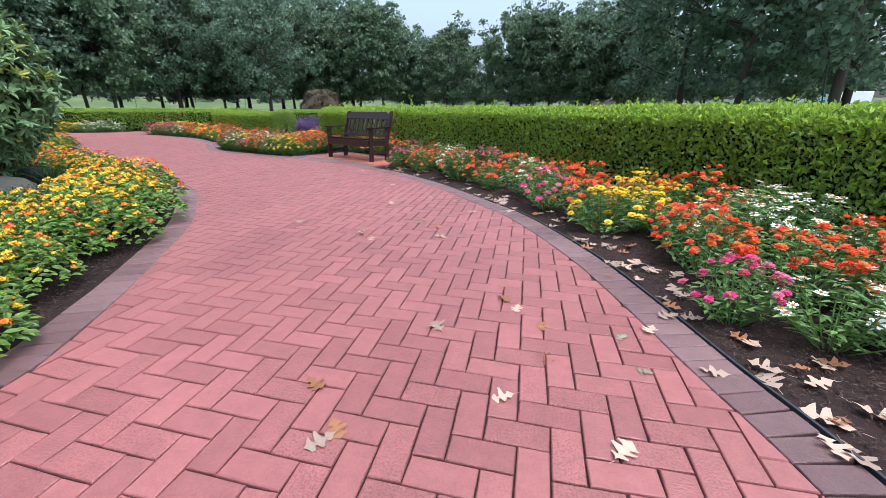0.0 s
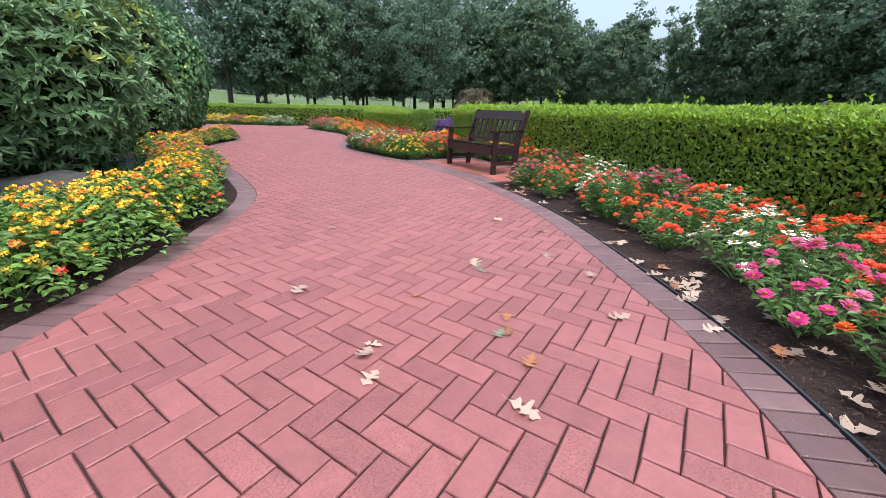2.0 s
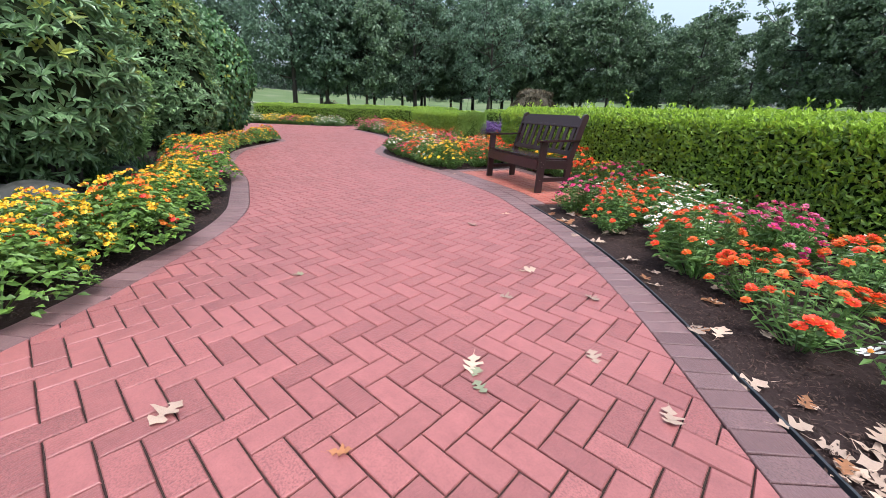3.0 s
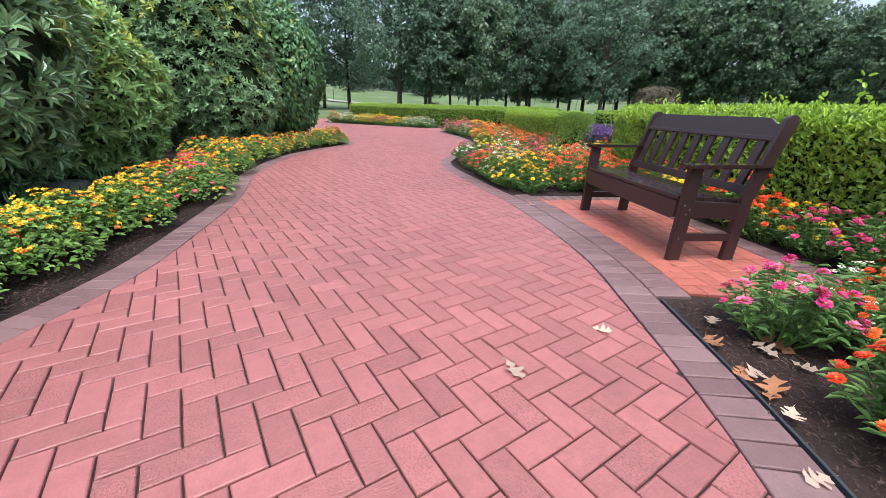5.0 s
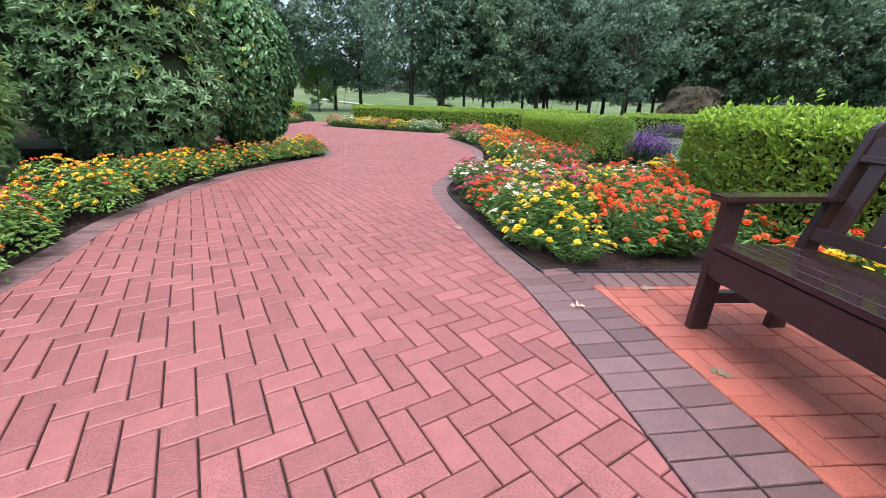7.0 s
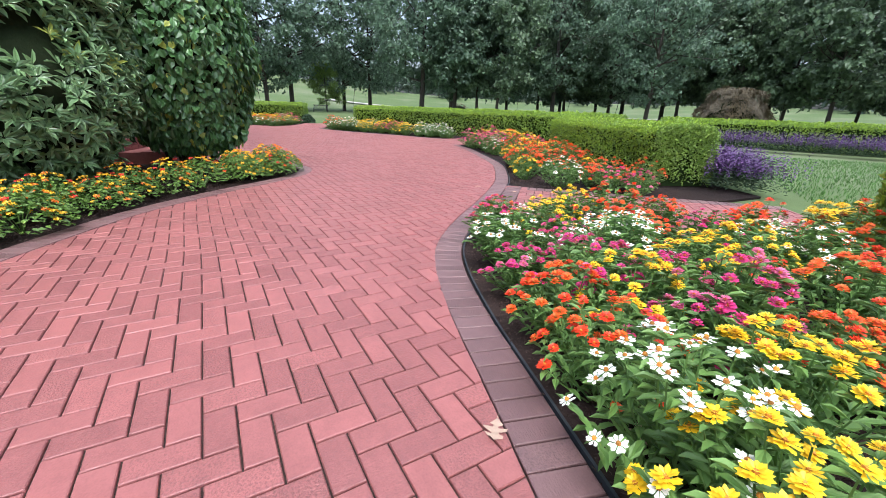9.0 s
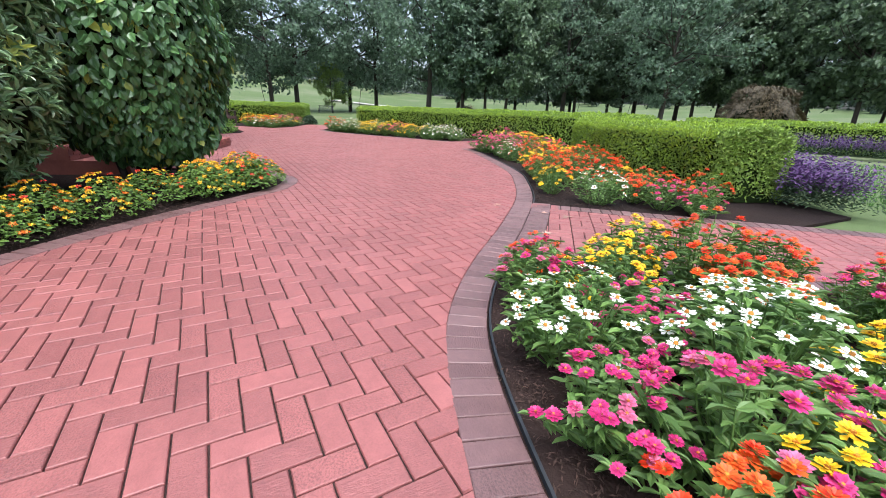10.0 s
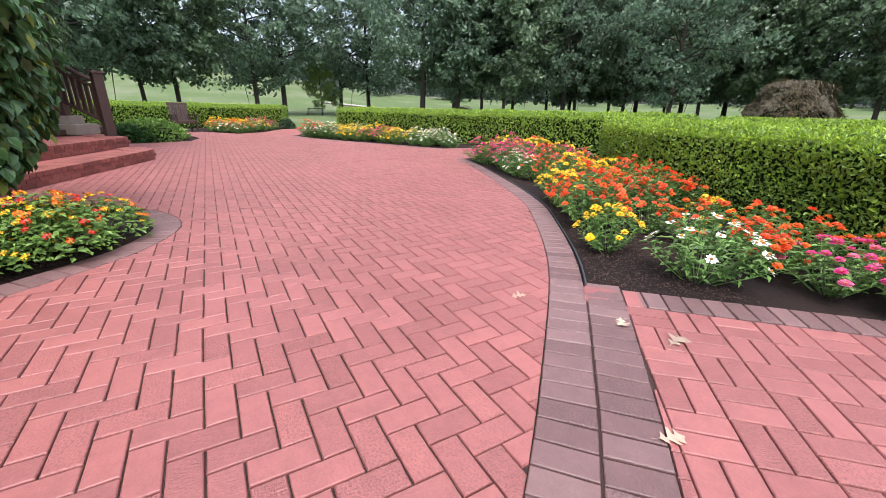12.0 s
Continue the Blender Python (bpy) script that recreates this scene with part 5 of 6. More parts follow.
for a, b, c, z0, z1 in STEPS:
    st = part("step", prism("step", [a, b, c, (-20.6, 5.4), (-14.1, 5.0)], z0 - 0.02, z1 - 0.012, M["brick_step"]), porch, "weathered red brick step")
    step_bricks(st, a, b, z0, z1)
    step_bricks(st, b, c, z0, z1)
part("deck", board("deck", (9.0, 2.6, 0.1), M["porch_wood"], 0.01, porch_m(0.6, -3.2, 0.42)), porch, "brown timber deck")
for e in (3.77, 0.9, -2.2):
    base = part("column", board("column", (0.2, 0.2, 2.7), M["porch_wood"], 0.012, porch_m(e, -2.09, 2.05)), porch, "square brown porch column")
    part("plinth", board("plinth", (0.7, 0.7, 0.2), M["stone_cap"], 0.012, porch_m(e, -2.05, 0.46)), base, "cast stone plinth")
    part("plinth_cap", board("plinth_cap", (0.42, 0.42, 0.16), M["stone_cap"], 0.012, porch_m(e, -2.07, 0.64)), base, "smaller cast stone block")
newel = part("newel_post", board("newel_post", (0.16, 0.16, 1.14), M["porch_wood"], 0.008, pose(-18.8, 7.2, 0.36 + 0.57, 0, 0, 30)), porch, "square brown newel post")
part("post_cap", board("post_cap", (0.2, 0.2, 0.04), M["porch_wood"], 0.008, pose(-18.8, 7.2, 1.52, 0, 0, 30)), newel)
p0, p1 = Vector((-18.85, 7.14, 1.36)), Vector((-19.45, 6.45, 1.72))
for dz, h in ((0.0, 0.07), (-0.12, 0.05), (-0.72, 0.06)):
    v, f = tube_arrays([(*p0.xy, p0.z + dz), (*((p0 + p1) / 2).xy, (p0.z + p1.z) / 2 + dz), (*p1.xy, p1.z + dz)], [h * 0.6] * 3, 8)
    part("rail", build("rail", v, [f], [M["porch_wood"]]), porch)
for k in range(6):
    q = p0.lerp(p1, (k + 0.6) / 6.4)
    part("baluster", board("baluster", (0.09, 0.03, 0.66), M["porch_wood"], 0.005, pose(q.x, q.y, q.z - 0.4, 0, 0, 49)), porch)
wall = part("wall", board("wall", (9.0, 0.2, 3.2), M["porch_wall"], 0.0, porch_m(0.6, -4.6, 2.1)), porch, "brown board wall")
for k in range(18):
    part("plank", board("plank", (9.0, 0.024, 0.165), M["porch_wall"], 0.004, porch_m(0.6, -4.485, 0.62 + k * 0.172)), wall)
part("wall", board("wall", (0.2, 5.0, 3.2), M["porch_wall"], 0.0, porch_m(-4.0, -7.1, 2.1)), porch, "brown board wall")
roof = part("roof", prism("roof", [tuple(STEP_AT + E_DIR * e + E_OUT * o) for e, o in ((-3.9, -1.3), (5.6, -1.3), (5.6, -8.5), (-3.9, -8.5))], 3.35, 3.55, M["porch_wood"], 0.01), porch, "brown roof with a plain fascia")
part("roof_cover", prism("roof_cover", [tuple(STEP_AT + E_DIR * e + E_OUT * o) for e, o in ((-4.0, -1.2), (5.7, -1.2), (5.7, -8.6), (-4.0, -8.6))], 3.552, 3.66, M["roof_dark"], 0.01), porch, "dark shingle roof")


# ---- trees ----
def tree(seed, high, spread, bare, leaf, clumps, per, leaf_size, label, name="tree", droop=0.0, trunk_r=0.2):
    """A tapering trunk, forking limbs, and leaf clumps gathered round the limb ends with gaps between."""
    r = np.random.default_rng(seed)
    root = thing(name, label, "tree", "trees round the garden")
    wood, ends = [], []
    lean = r.normal(0, 0.3, 2)
    trunk = np.array([(0, 0, -0.1), (lean[0] * 0.2, lean[1] * 0.2, bare), (lean[0] * 0.6, lean[1] * 0.6, high * 0.5), (lean[0], lean[1], high * 0.93)])
    wood.append(tube_arrays(spline(trunk, high / 14), np.linspace(trunk_r, 0.03, len(spline(trunk, high / 14))), 8))
    for k in range(22):
        f = r.uniform(0.0, 1.0)
        z = bare + (high * 0.9 - bare) * f
        start = np.array([np.interp(z, trunk[:, 2], trunk[:, 0]), np.interp(z, trunk[:, 2], trunk[:, 1]), z])
        a = k * 2.4 + r.normal(0, 0.4)
        reach = spread * math.sin(math.pi * (0.2 + 0.72 * f)) ** 0.8 * r.uniform(0.75, 1.1)
        rise = r.uniform(0.35, 0.75) * reach * (1 - droop)
        end = start + np.array([math.cos(a) * reach, math.sin(a) * reach, rise])
        mid = (start + end) / 2 + np.array([0, 0, -0.08 * reach]) + r.normal(0, 0.15, 3)
        wood.append(tube_arrays([start, mid, end], [trunk_r * (0.42 - 0.25 * f), trunk_r * 0.2, 0.02], 5))
        ends += [end, mid * 0.35 + end * 0.65, mid]
        for q in range(2):
            e2 = mid + (end - mid) * r.uniform(0.2, 0.8) + r.normal(0, 0.22 * spread, 3)
            wood.append(tube_arrays([mid, (mid + e2) / 2, e2], [trunk_r * 0.15, 0.03, 0.015], 4))
            ends.append(e2)
    ends = np.array(ends + [trunk[-1], trunk[-1] + (0, 0, 0.3)])
    heart = np.array([lean[0] * 0.6, lean[1] * 0.6, bare + (high - bare) * 0.46])
    girth = np.array([spread, spread, (high - bare) * 0.54])
    shell = unit(r.normal(0, 1, (clumps, 3)))
    lobes = np.array([noise.noise(Vector(q * 2.2) + Vector((seed, 0, 0))) for q in shell])
    shell = heart + shell * girth * (r.uniform(0.5, 1.0, clumps) ** 0.5 * (0.93 + 0.3 * lobes))[:, None]
    limb = ends[r.integers(0, len(ends), clumps)] + r.normal(0, spread * 0.09, (clumps, 3))
    centre = np.where((r.uniform(0, 1, clumps) < (0.62 if not droop else 0.0))[:, None], shell, limb)
    size = r.uniform(0.4, 1.0, clumps) * spread * 0.2
    k = np.repeat(np.arange(clumps), per)
    n = len(k)
    d = unit(r.normal(0, 1, (n, 3)))
    d[:, 2] = np.where(r.uniform(0, 1, n) < 0.6, np.abs(d[:, 2]), d[:, 2])
    d = d * (r.uniform(0, 1, n) ** 0.4)[:, None]
    p = centre[k] + d * size[k][:, None] * np.array([1.15, 1.15, 0.8])
    p[:, 2] -= droop * r.uniform(0, 1.6, n) * size[k]
    ok = p[:, 2] > bare * 0.62
    p, d = p[ok], d[ok]
    n = len(p)
    face = unit(unit(d) + 0.5 * unit((p - heart) / girth) + np.array([0, 0, 0.35]))
    way = unit(r.normal(0, 0.7, (n, 3)) + np.array([0, 0, -0.35 - droop]))
    up = unit(face + r.normal(0, 0.35, (n, 3)))
    v, f = leaf_cloud(p, way, up, r.uniform(0.7, 1.3, n) * leaf_size, r.uniform(0.7, 1.3, n) * leaf_size * (0.8 if not droop else 0.25), fine=False)
    wv, wf = join(wood)
    part("trunk", build("trunk", wv, [wf], [M["bark"]], smooth=True), root, "dark grey-brown trunk and limbs")
    part("crown", build("crown", v, [f], [leaf]), root, "uneven leafy crown")
    return root


KINDS = [tree(80 + i, h, s, b, M[l], int(c * (1.05 if i in (0, 3) else 1.5)), 40, 0.36, lab, trunk_r=tr) for i, (h, s, b, l, c, per, lab, tr) in enumerate((
    (16.0, 5.4, 2.6, "tree_leaf", 190, 38, "tall broad dark green tree on the lawn", 0.24),
    (14.0, 4.9, 2.4, "tree_leaf", 180, 38, "tall dark green tree with forking limbs", 0.2),
    (13.0, 4.5, 2.5, "tree_leaf_pale", 170, 38, "lighter green tree in the row", 0.18),
    (17.5, 6.2, 2.9, "tree_leaf", 210, 38, "large spreading dark green tree", 0.28),
    (13.0, 4.6, 2.3, "tree_leaf", 165, 38, "smaller dark green tree in the row", 0.17)))]
TREES = [(-31.8, 44.8), (-24.5, 54.7), (-20.8, 54.1), (-16.2, 57.7), (-12.0, 53.6), (-3.4, 49.8), (-1.2, 51.9), (1.0, 47.9), (4.7, 59.8), (4.8, 45.7), (8.0, 44.3), (9.3, 47.1), (10.1, 34.5),
         (17.6, 52.1), (11.2, 27.8), (22.5, 44.6), (14.6, 25.4), (19.4, 32.7), (-51.8, -3.2), (-47.7, 0.8), (-53.2, 3.9), (-53.4, 6.4), (-58.3, 13.3), (-60.0, 16.3), (-66.5, 24.6),
         (-65.4, 28.2), (-50.0, 29.1), (-48.1, 32.5), (-45.9, 34.2), (-43.8, 35.4), (-49.1, 46.2), (-49.3, 50.3), (-44.4, 52.0), (-41.9, 51.5), (-38.5, 57.4), (-35.0, 55.0), (-28.0, 60.0), (-44.0, 44.0),
         (-33.5, 65.0), (-22.5, 66.0), (-14.0, 68.0), (-8.0, 62.0), (-2.0, 66.0), (6.0, 70.0), (14.0, 62.0), (-62.0, 40.0), (-57.0, 47.0), (-55.0, 56.0), (-48.0, 62.0),
         (-28.5, 54.5), (-31.5, 60.5), (-36.0, 62.0), (-18.5, 60.0), (-41.0, 58.0), (-46.5, 48.5)]
tused = set()
for k, (x, y) in enumerate(TREES):
    i = (k * 3 + k // 5) % 5
    near = math.hypot(x, y) < 40
    if near or x < -55:
        i = 3 if k % 2 else 0
    elif x > -35 and y > 40 and i in (1, 3):
        i = 2
    m = pose(x, y, float(ground_height(np.float64(x), np.float64(y))), 0, 0, k * 77 % 360)
    ob = copy_thing(KINDS[i], m) if i in tused else KINDS[i]
    tused.add(i)
    s = 0.94 + 0.17 * ((k * 37 % 100) / 100) + (0.1 if x < -45 else 0.0)
    if x > -20 and y > 40:
        s *= 0.8
    ob.matrix_basis = m @ Matrix.Diagonal((s, s, s, 1))
willow = tree(95, 7.0, 2.6, 1.6, M["willow_leaf"], 110, 50, 0.3, "small pale green weeping willow on the lawn", droop=0.6, trunk_r=0.12)
willow.matrix_basis = pose(-63.0, 21.2, -0.06)
weep = tree(96, 8.0, 3.4, 1.5, M["tree_leaf_pale"], 130, 60, 0.3, "weeping conifer beside the lawn", droop=0.8, trunk_r=0.18)
weep.matrix_basis = pose(-44.0, -1.5, -0.06)


def weeping_maple(at, wide, high, seed):
    r = np.random.default_rng(seed)
    root = thing("japanese_maple", "low dome-shaped bronze weeping maple behind the hedge", "tree", at=at)
    n = 12000
    w = unit(r.normal(0, 1, (n, 3))); w[:, 2] = np.abs(w[:, 2])
    lump = np.array([noise.noise(Vector(q * 2.6)) for q in w])
    ring = np.sin(w[:, 2] * 16 + lump * 5) * 0.035
    w2 = np.sign(w) * np.abs(w) ** 0.86
    p = w2 * (wide / 2, wide / 2, high) * 0.9 * (0.93 + 0.16 * lump + ring + r.uniform(-0.06, 0.02, n))[:, None]
    p[:, 2] += 0.15
    v, f = leaf_cloud(p, unit(w * (1, 1, 0.2) - np.array([0, 0, 0.7]) + r.normal(0, 0.3, (n, 3))), w, r.uniform(0.1, 0.2, n), 0.06, fine=False)
    part("crown", build("crown", v, [f], [M["maple_leaf"]]), root, "fine bronze-brown hanging leaves")
    # dark dome under the crown, its colour standing for shade
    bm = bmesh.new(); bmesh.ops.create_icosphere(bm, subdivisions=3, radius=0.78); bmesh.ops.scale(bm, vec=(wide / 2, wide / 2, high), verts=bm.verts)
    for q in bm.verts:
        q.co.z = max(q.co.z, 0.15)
    part("core", bm_mesh("core", bm, M["shrub_shade"]), root)
    tv, tf = tube_arrays([(0, 0, -0.1), (0.1, 0, 0.8), (0.2, 0.1, 1.6)], [0.14, 0.12, 0.08], 8)
    part("trunk", build("trunk", tv, [tf], [M["bark"]]), root)


weeping_maple((-17.1, 30.7, -0.06), 3.75, 2.85, 97)
low_bush((-68.4, 45.4, -0.06), (2.2, 2.2, 2.0), 98, "round dark red shrub far across the lawn", M["red_leaf"], 1200, "red_shrub")

# far woodland beyond the lawns; distance haze is mixed into its leaf colour
pieces = []
for a in np.arange(35, 205, 1.1):
    d = 135 + 22 * math.sin(a * 0.7) + rng.uniform(-10, 10)
    cx, cy = d * math.cos(radians(a)) - 10, d * math.sin(radians(a)) + 10
    h = rng.uniform(6.0, 11.0)
    n = 520
    w = unit(rng.normal(0, 1, (n, 3))) * rng.uniform(0.55, 1, (n, 1))
    p = w * (2.6, 2.6, h / 2) + (cx, cy, h / 2 + float(ground_height(np.float64(cx), np.float64(cy))))
    pieces.append(leaf_cloud(p, unit(rng.normal(0, 1, (n, 3))), unit(rng.normal(0, 0.5, (n, 3)) + (0, 0, 1)), 0.95, 0.7, fine=False))
v, f = join(pieces)
tagged(new("far_woodland", build("far_woodland", v, [f], [M["far_haze_leaf"]])), "belt of distant woodland with haze painted into its grey-green", "woods", kind="stuff")


# ---- across the lawns: drive, fence, houses, truck, tables ----
def strip_road(name, pts, wide, label):
    line = spline(pts, 2.0)
    n = normals(line)
    a, b = line + n * wide / 2, line - n * wide / 2
    z = ground_height(line[:, 0], line[:, 1]) + 0.06
    k = len(line)
    i = np.arange(k - 1)
    v = np.vstack([np.column_stack([a, z]), np.column_stack([b, z]), np.column_stack([b - n * 0.02, z - 0.1]), np.column_stack([a + n * 0.02, z - 0.1])])
    f = np.vstack([np.column_stack([i, i + 1, i + 1 + k, i + k]), np.column_stack([i + k, i + 1 + k, i + 1 + 2 * k, i + 2 * k]), np.column_stack([i + 3 * k, i + 1 + 3 * k, i + 1, i])])
    tagged(new(name, build(name, v, [f], [M["gravel"]])), label, "drive", kind="structure")


strip_road("road", [(-95, 30), (-80, 45), (-66, 60), (-52, 74), (-30, 82), (0, 86), (40, 78)], 7.0, "pale gravel drive across the lawn")


def rail_fence(pts, label):
    line = spline(pts, 2.4)
    root = thing("white_fence", label, "fence")
    post = board("post", (0.14, 0.14, 1.2), M["white_paint"], 0.01)
    for x, y in line:
        part("post", post, root, m=pose(x, y, 0.6 + float(ground_height(x, y))))
    for (x0, y0), (x1, y1) in zip(line[:-1], line[1:]):
        ln, tn = math.hypot(x1 - x0, y1 - y0), math.degrees(math.atan2(y1 - y0, x1 - x0))
        me = board("rail", (ln, 0.05, 0.16), M["white_paint"], 0.008)
        for z in (0.45, 0.95):
            part("rail", me, root, m=pose((x0 + x1) / 2, (y0 + y1) / 2, z + 0.06 + float(ground_height((x0 + x1) / 2, (y0 + y1) / 2)), 0, 0, tn))


rail_fence([(-14, 76), (4, 75), (22, 70), (34, 60)], "white two-rail fence far across the lawn")


def far_house(at, turn, size, wall_mat, roof_mat, label, windows):
    w, d, h = size
    root = thing("house", label, "house", at=at, turn=turn)
    body = part("wall", board("wall", (w, d, h), wall_mat, 0.02, pose(0, 0, h / 2)), root)
    bm = bmesh.new()
    v = [bm.verts.new(c) for c in ((-w / 2 - 0.4, -d / 2 - 0.4, h), (w / 2 + 0.4, -d / 2 - 0.4, h), (w / 2 + 0.4, d / 2 + 0.4, h), (-w / 2 - 0.4, d / 2 + 0.4, h), (-w / 2 - 0.4, 0, h + d * 0.42), (w / 2 + 0.4, 0, h + d * 0.42))]
    for c in ((0, 1, 5, 4), (2, 3, 4, 5), (0, 4, 3), (1, 2, 5), (3, 2, 1, 0)):
        bm.faces.new([v[i] for i in c])
    part("roof", bm_mesh("roof", bm, roof_mat), root)
    for k in range(windows):
        x = -w / 2 + (k + 0.5) * w / windows
        win = part("window", board("window", (1.1, 0.1, 1.5), M["white_paint"], 0.01, pose(x, -d / 2 - 0.02, h * 0.55)), root)
        part("pane", board("pane", (0.9, 0.05, 1.3), M["glass"], 0.0, pose(x, -d / 2 - 0.06, h * 0.55)), win)
    part("door", board("door", (1.0, 0.1, 2.05), M["porch_wood"], 0.01, pose(w * 0.32, -d / 2 - 0.03, 1.02)), root)


far_house((-5.5, 118.0, float(ground_height(-5.5, 118.0)) - 0.3), 8, (9, 6, 2.6), M["house_wall"], M["roof_metal"], "low white house with a pale metal roof beyond the trees", 5)
far_house((13.0, 100.0, float(ground_height(13.0, 100.0)) - 0.3), -4, (11, 7, 5.0), M["house_stone"], M["roof_dark"], "two-storey stone house beyond the trees", 4)


def truck(at, turn):
    root = thing("box_truck", "white box truck with a teal cab parked far off", "truck", at=at, turn=turn)
    part("box", board("box", (5.0, 2.3, 2.4), M["truck_white"], 0.04, pose(0.8, 0, 1.95)), root)
    cab = part("cab", board("cab", (1.7, 2.1, 1.7), M["truck_teal"], 0.15, pose(-2.6, 0, 1.3)), root, "teal painted cab")
    part("windscreen", board("windscreen", (0.06, 1.8, 0.7), M["glass"], 0.01, pose(-3.44, 0, 1.7)), cab)
    for x in (-2.5, 2.2):
        for y in (-1.0, 1.0):
            bm = bmesh.new(); bmesh.ops.create_cone(bm, cap_ends=True, segments=20, radius1=0.45, radius2=0.45, depth=0.28)
            bmesh.ops.bevel(bm, geom=bm.edges[:], offset=0.03, segments=2, affect="EDGES")
            tyre = part("wheel", bm_mesh("wheel", bm, M["rubber"]), root, m=pose(x, y, 0.45, 90))
            bm = bmesh.new(); bmesh.ops.create_cone(bm, cap_ends=True, segments=16, radius1=0.24, radius2=0.2, depth=0.31)
            part("rim", bm_mesh("rim", bm, M["steel"]), tyre)


truck((33.0, 57.0, float(ground_height(33.0, 57.0))), 25)


def picnic_table(at, turn):
    root = thing("picnic_table", "brown wooden picnic table on the far lawn", "table", "picnic tables", at=at, turn=turn)
    for k in range(5):
        part("top_board", board("top_board", (1.9, 0.14, 0.04), M["teak"], 0.005, pose(0, -0.3 + 0.15 * k, 0.75)), root)
    for y in (-0.7, 0.7):
        part("seat", board("seat", (1.9, 0.26, 0.04), M["teak"], 0.005, pose(0, y, 0.45)), root)
    for x in (-0.7, 0.7):
        part("seat_beam", board("seat_beam", (0.05, 1.6, 0.1), M["teak"], 0.005, pose(x, 0, 0.39)), root)
        for s in (-1, 1):
            part("leg", board("leg", (0.05, 0.1, 0.85), M["teak"], 0.005, pose(x, s * 0.42, 0.38, s * 28)), root)


picnic_table((-63.6, 32.9, -0.06), 40)
picnic_table((-58.0, 36.5, -0.06), 60)
picnic_table((-70.0, 40.0, -0.06), 20)


# ---- fallen oak leaves and a twig ----
def oak_leaf_mesh(seed, mat):
    """A lobed oak leaf, cupped and twisted, with a stalk."""
    r = np.random.default_rng(seed)
    half = [(0.0, 0.006), (0.1, 0.012), (0.2, 0.1), (0.27, 0.2), (0.33, 0.19), (0.38, 0.07), (0.45, 0.09), (0.52, 0.3), (0.6, 0.33), (0.63, 0.22), (0.66, 0.09), (0.72, 0.11), (0.78, 0.24), (0.85, 0.22), (0.9, 0.1), (1.0, 0.0)]
    bm = bmesh.new()
    mids, tops, bots = [], [], []
    for t, w in half:
        j = 1 + r.normal(0, 0.12)
        mids.append((t, 0)); tops.append((t + r.normal(0, 0.01), w * j)); bots.append((t + r.normal(0, 0.01), -w * (1 + r.normal(0, 0.12))))
    curl, twist, cup = r.uniform(-0.25, 0.45), r.normal(0, 0.5), r.uniform(0.1, 0.9)

    def put(q):
        x, y = q
        z = curl * (x - 0.45) ** 2 + cup * y * y * 1.3 + twist * y * (x - 0.5) * 0.8 + 0.03 * math.sin(9 * x + 14 * y)
        return bm.verts.new((x - 0.5, y, z))
    a, b, c = [put(q) for q in mids], [put(q) for q in tops], [put(q) for q in bots]
    for i in range(len(half) - 1):
        bm.faces.new((a[i], a[i + 1], b[i + 1], b[i])); bm.faces.new((a[i + 1], a[i], c[i], c[i + 1]))
    low = min(v.co.z for v in bm.verts)
    for v in bm.verts:
        v.co.z -= low
    s = [bm.verts.new(q) for q in ((-0.5, -0.008, 0.03), (-0.5, 0.008, 0.03), (-0.72, 0.03, 0.05), (-0.72, 0.04, 0.05))]
    bm.faces.new((s[0], s[1], s[3], s[2]))
    return bm_mesh("fallen_leaf", bm, mat, smooth=True)


PALE = [oak_leaf_mesh(500 + i, M["dry_leaf"]) for i in range(6)]
BROWN = [oak_leaf_mesh(520 + i, M["brown_leaf"]) for i in range(4)]
GREEN = [oak_leaf_mesh(540 + i, M["green_leaf"]) for i in range(2)]
LEAVES_PALE = [(-0.39, 1.6), (-0.03, 1.17), (0.35, 1.0), (-0.58, 0.83), (-0.02, 1.88), (0.79, 1.51), (0.62, 1.81), (0.75, 1.98), (0.67, 2.64), (0.7, 2.45), (0.89, 2.25), (1.04, 1.78), (1.01, 1.59),
               (1.16, 1.53), (1.0, 1.18), (1.05, 1.15), (-2.11, 3.15), (-1.38, 2.93), (-1.25, 2.83), (-0.71, 3.01), (0.25, 3.75), (0.53, 3.66), (0.63, 3.33), (-0.17, 4.16), (-1.54, 4.1), (-0.58, 3.89),
               (-1.4, 2.99), (-0.85, 4.35), (-1.19, 4.5), (-1.44, 5.06), (-0.32, 4.32), (-0.19, 4.04), (-0.53, 4.6), (-0.83, 5.14), (-0.91, 5.77)]
LEAVES_PALE_2 = [(-1.22, 5.87), (-1.79, 4.72), (-1.92, 5.14), (-2.87, 6.29), (-2.86, 5.73), (-2.39, 6.78), (-2.26, 6.77), (-2.18, 6.39), (-2.64, 6.84), (-2.04, 6.14), (-4.88, 7.82), (-4.84, 8.36),
                 (-6.39, 8.03), (-6.15, 8.45), (-6.15, 8.35), (-10.08, 10.44), (-9.38, 10.79), (-9.04, 10.21), (-9.61, 10.7), (0.6, 3.1), (0.45, 3.2), (0.2, 4.1), (0.05, 4.35), (-0.3, 4.75), (-0.65, 5.3), (-1.35, 6.1)]
LEAVES_BROWN = [(-0.56, 0.89), (-0.75, 1.08), (0.11, 1.71), (-0.1, 1.98), (0.54, 2.46), (0.46, 3.0), (-0.97, 3.43), (1.14, 1.63), (-1.55, 3.46), (-1.04, 3.55), (-0.5, 4.8), (-0.4, 4.5), (-0.8, 3.28), (-3.15, 7.43), (-6.01, 7.4), (0.8, 2.1)]
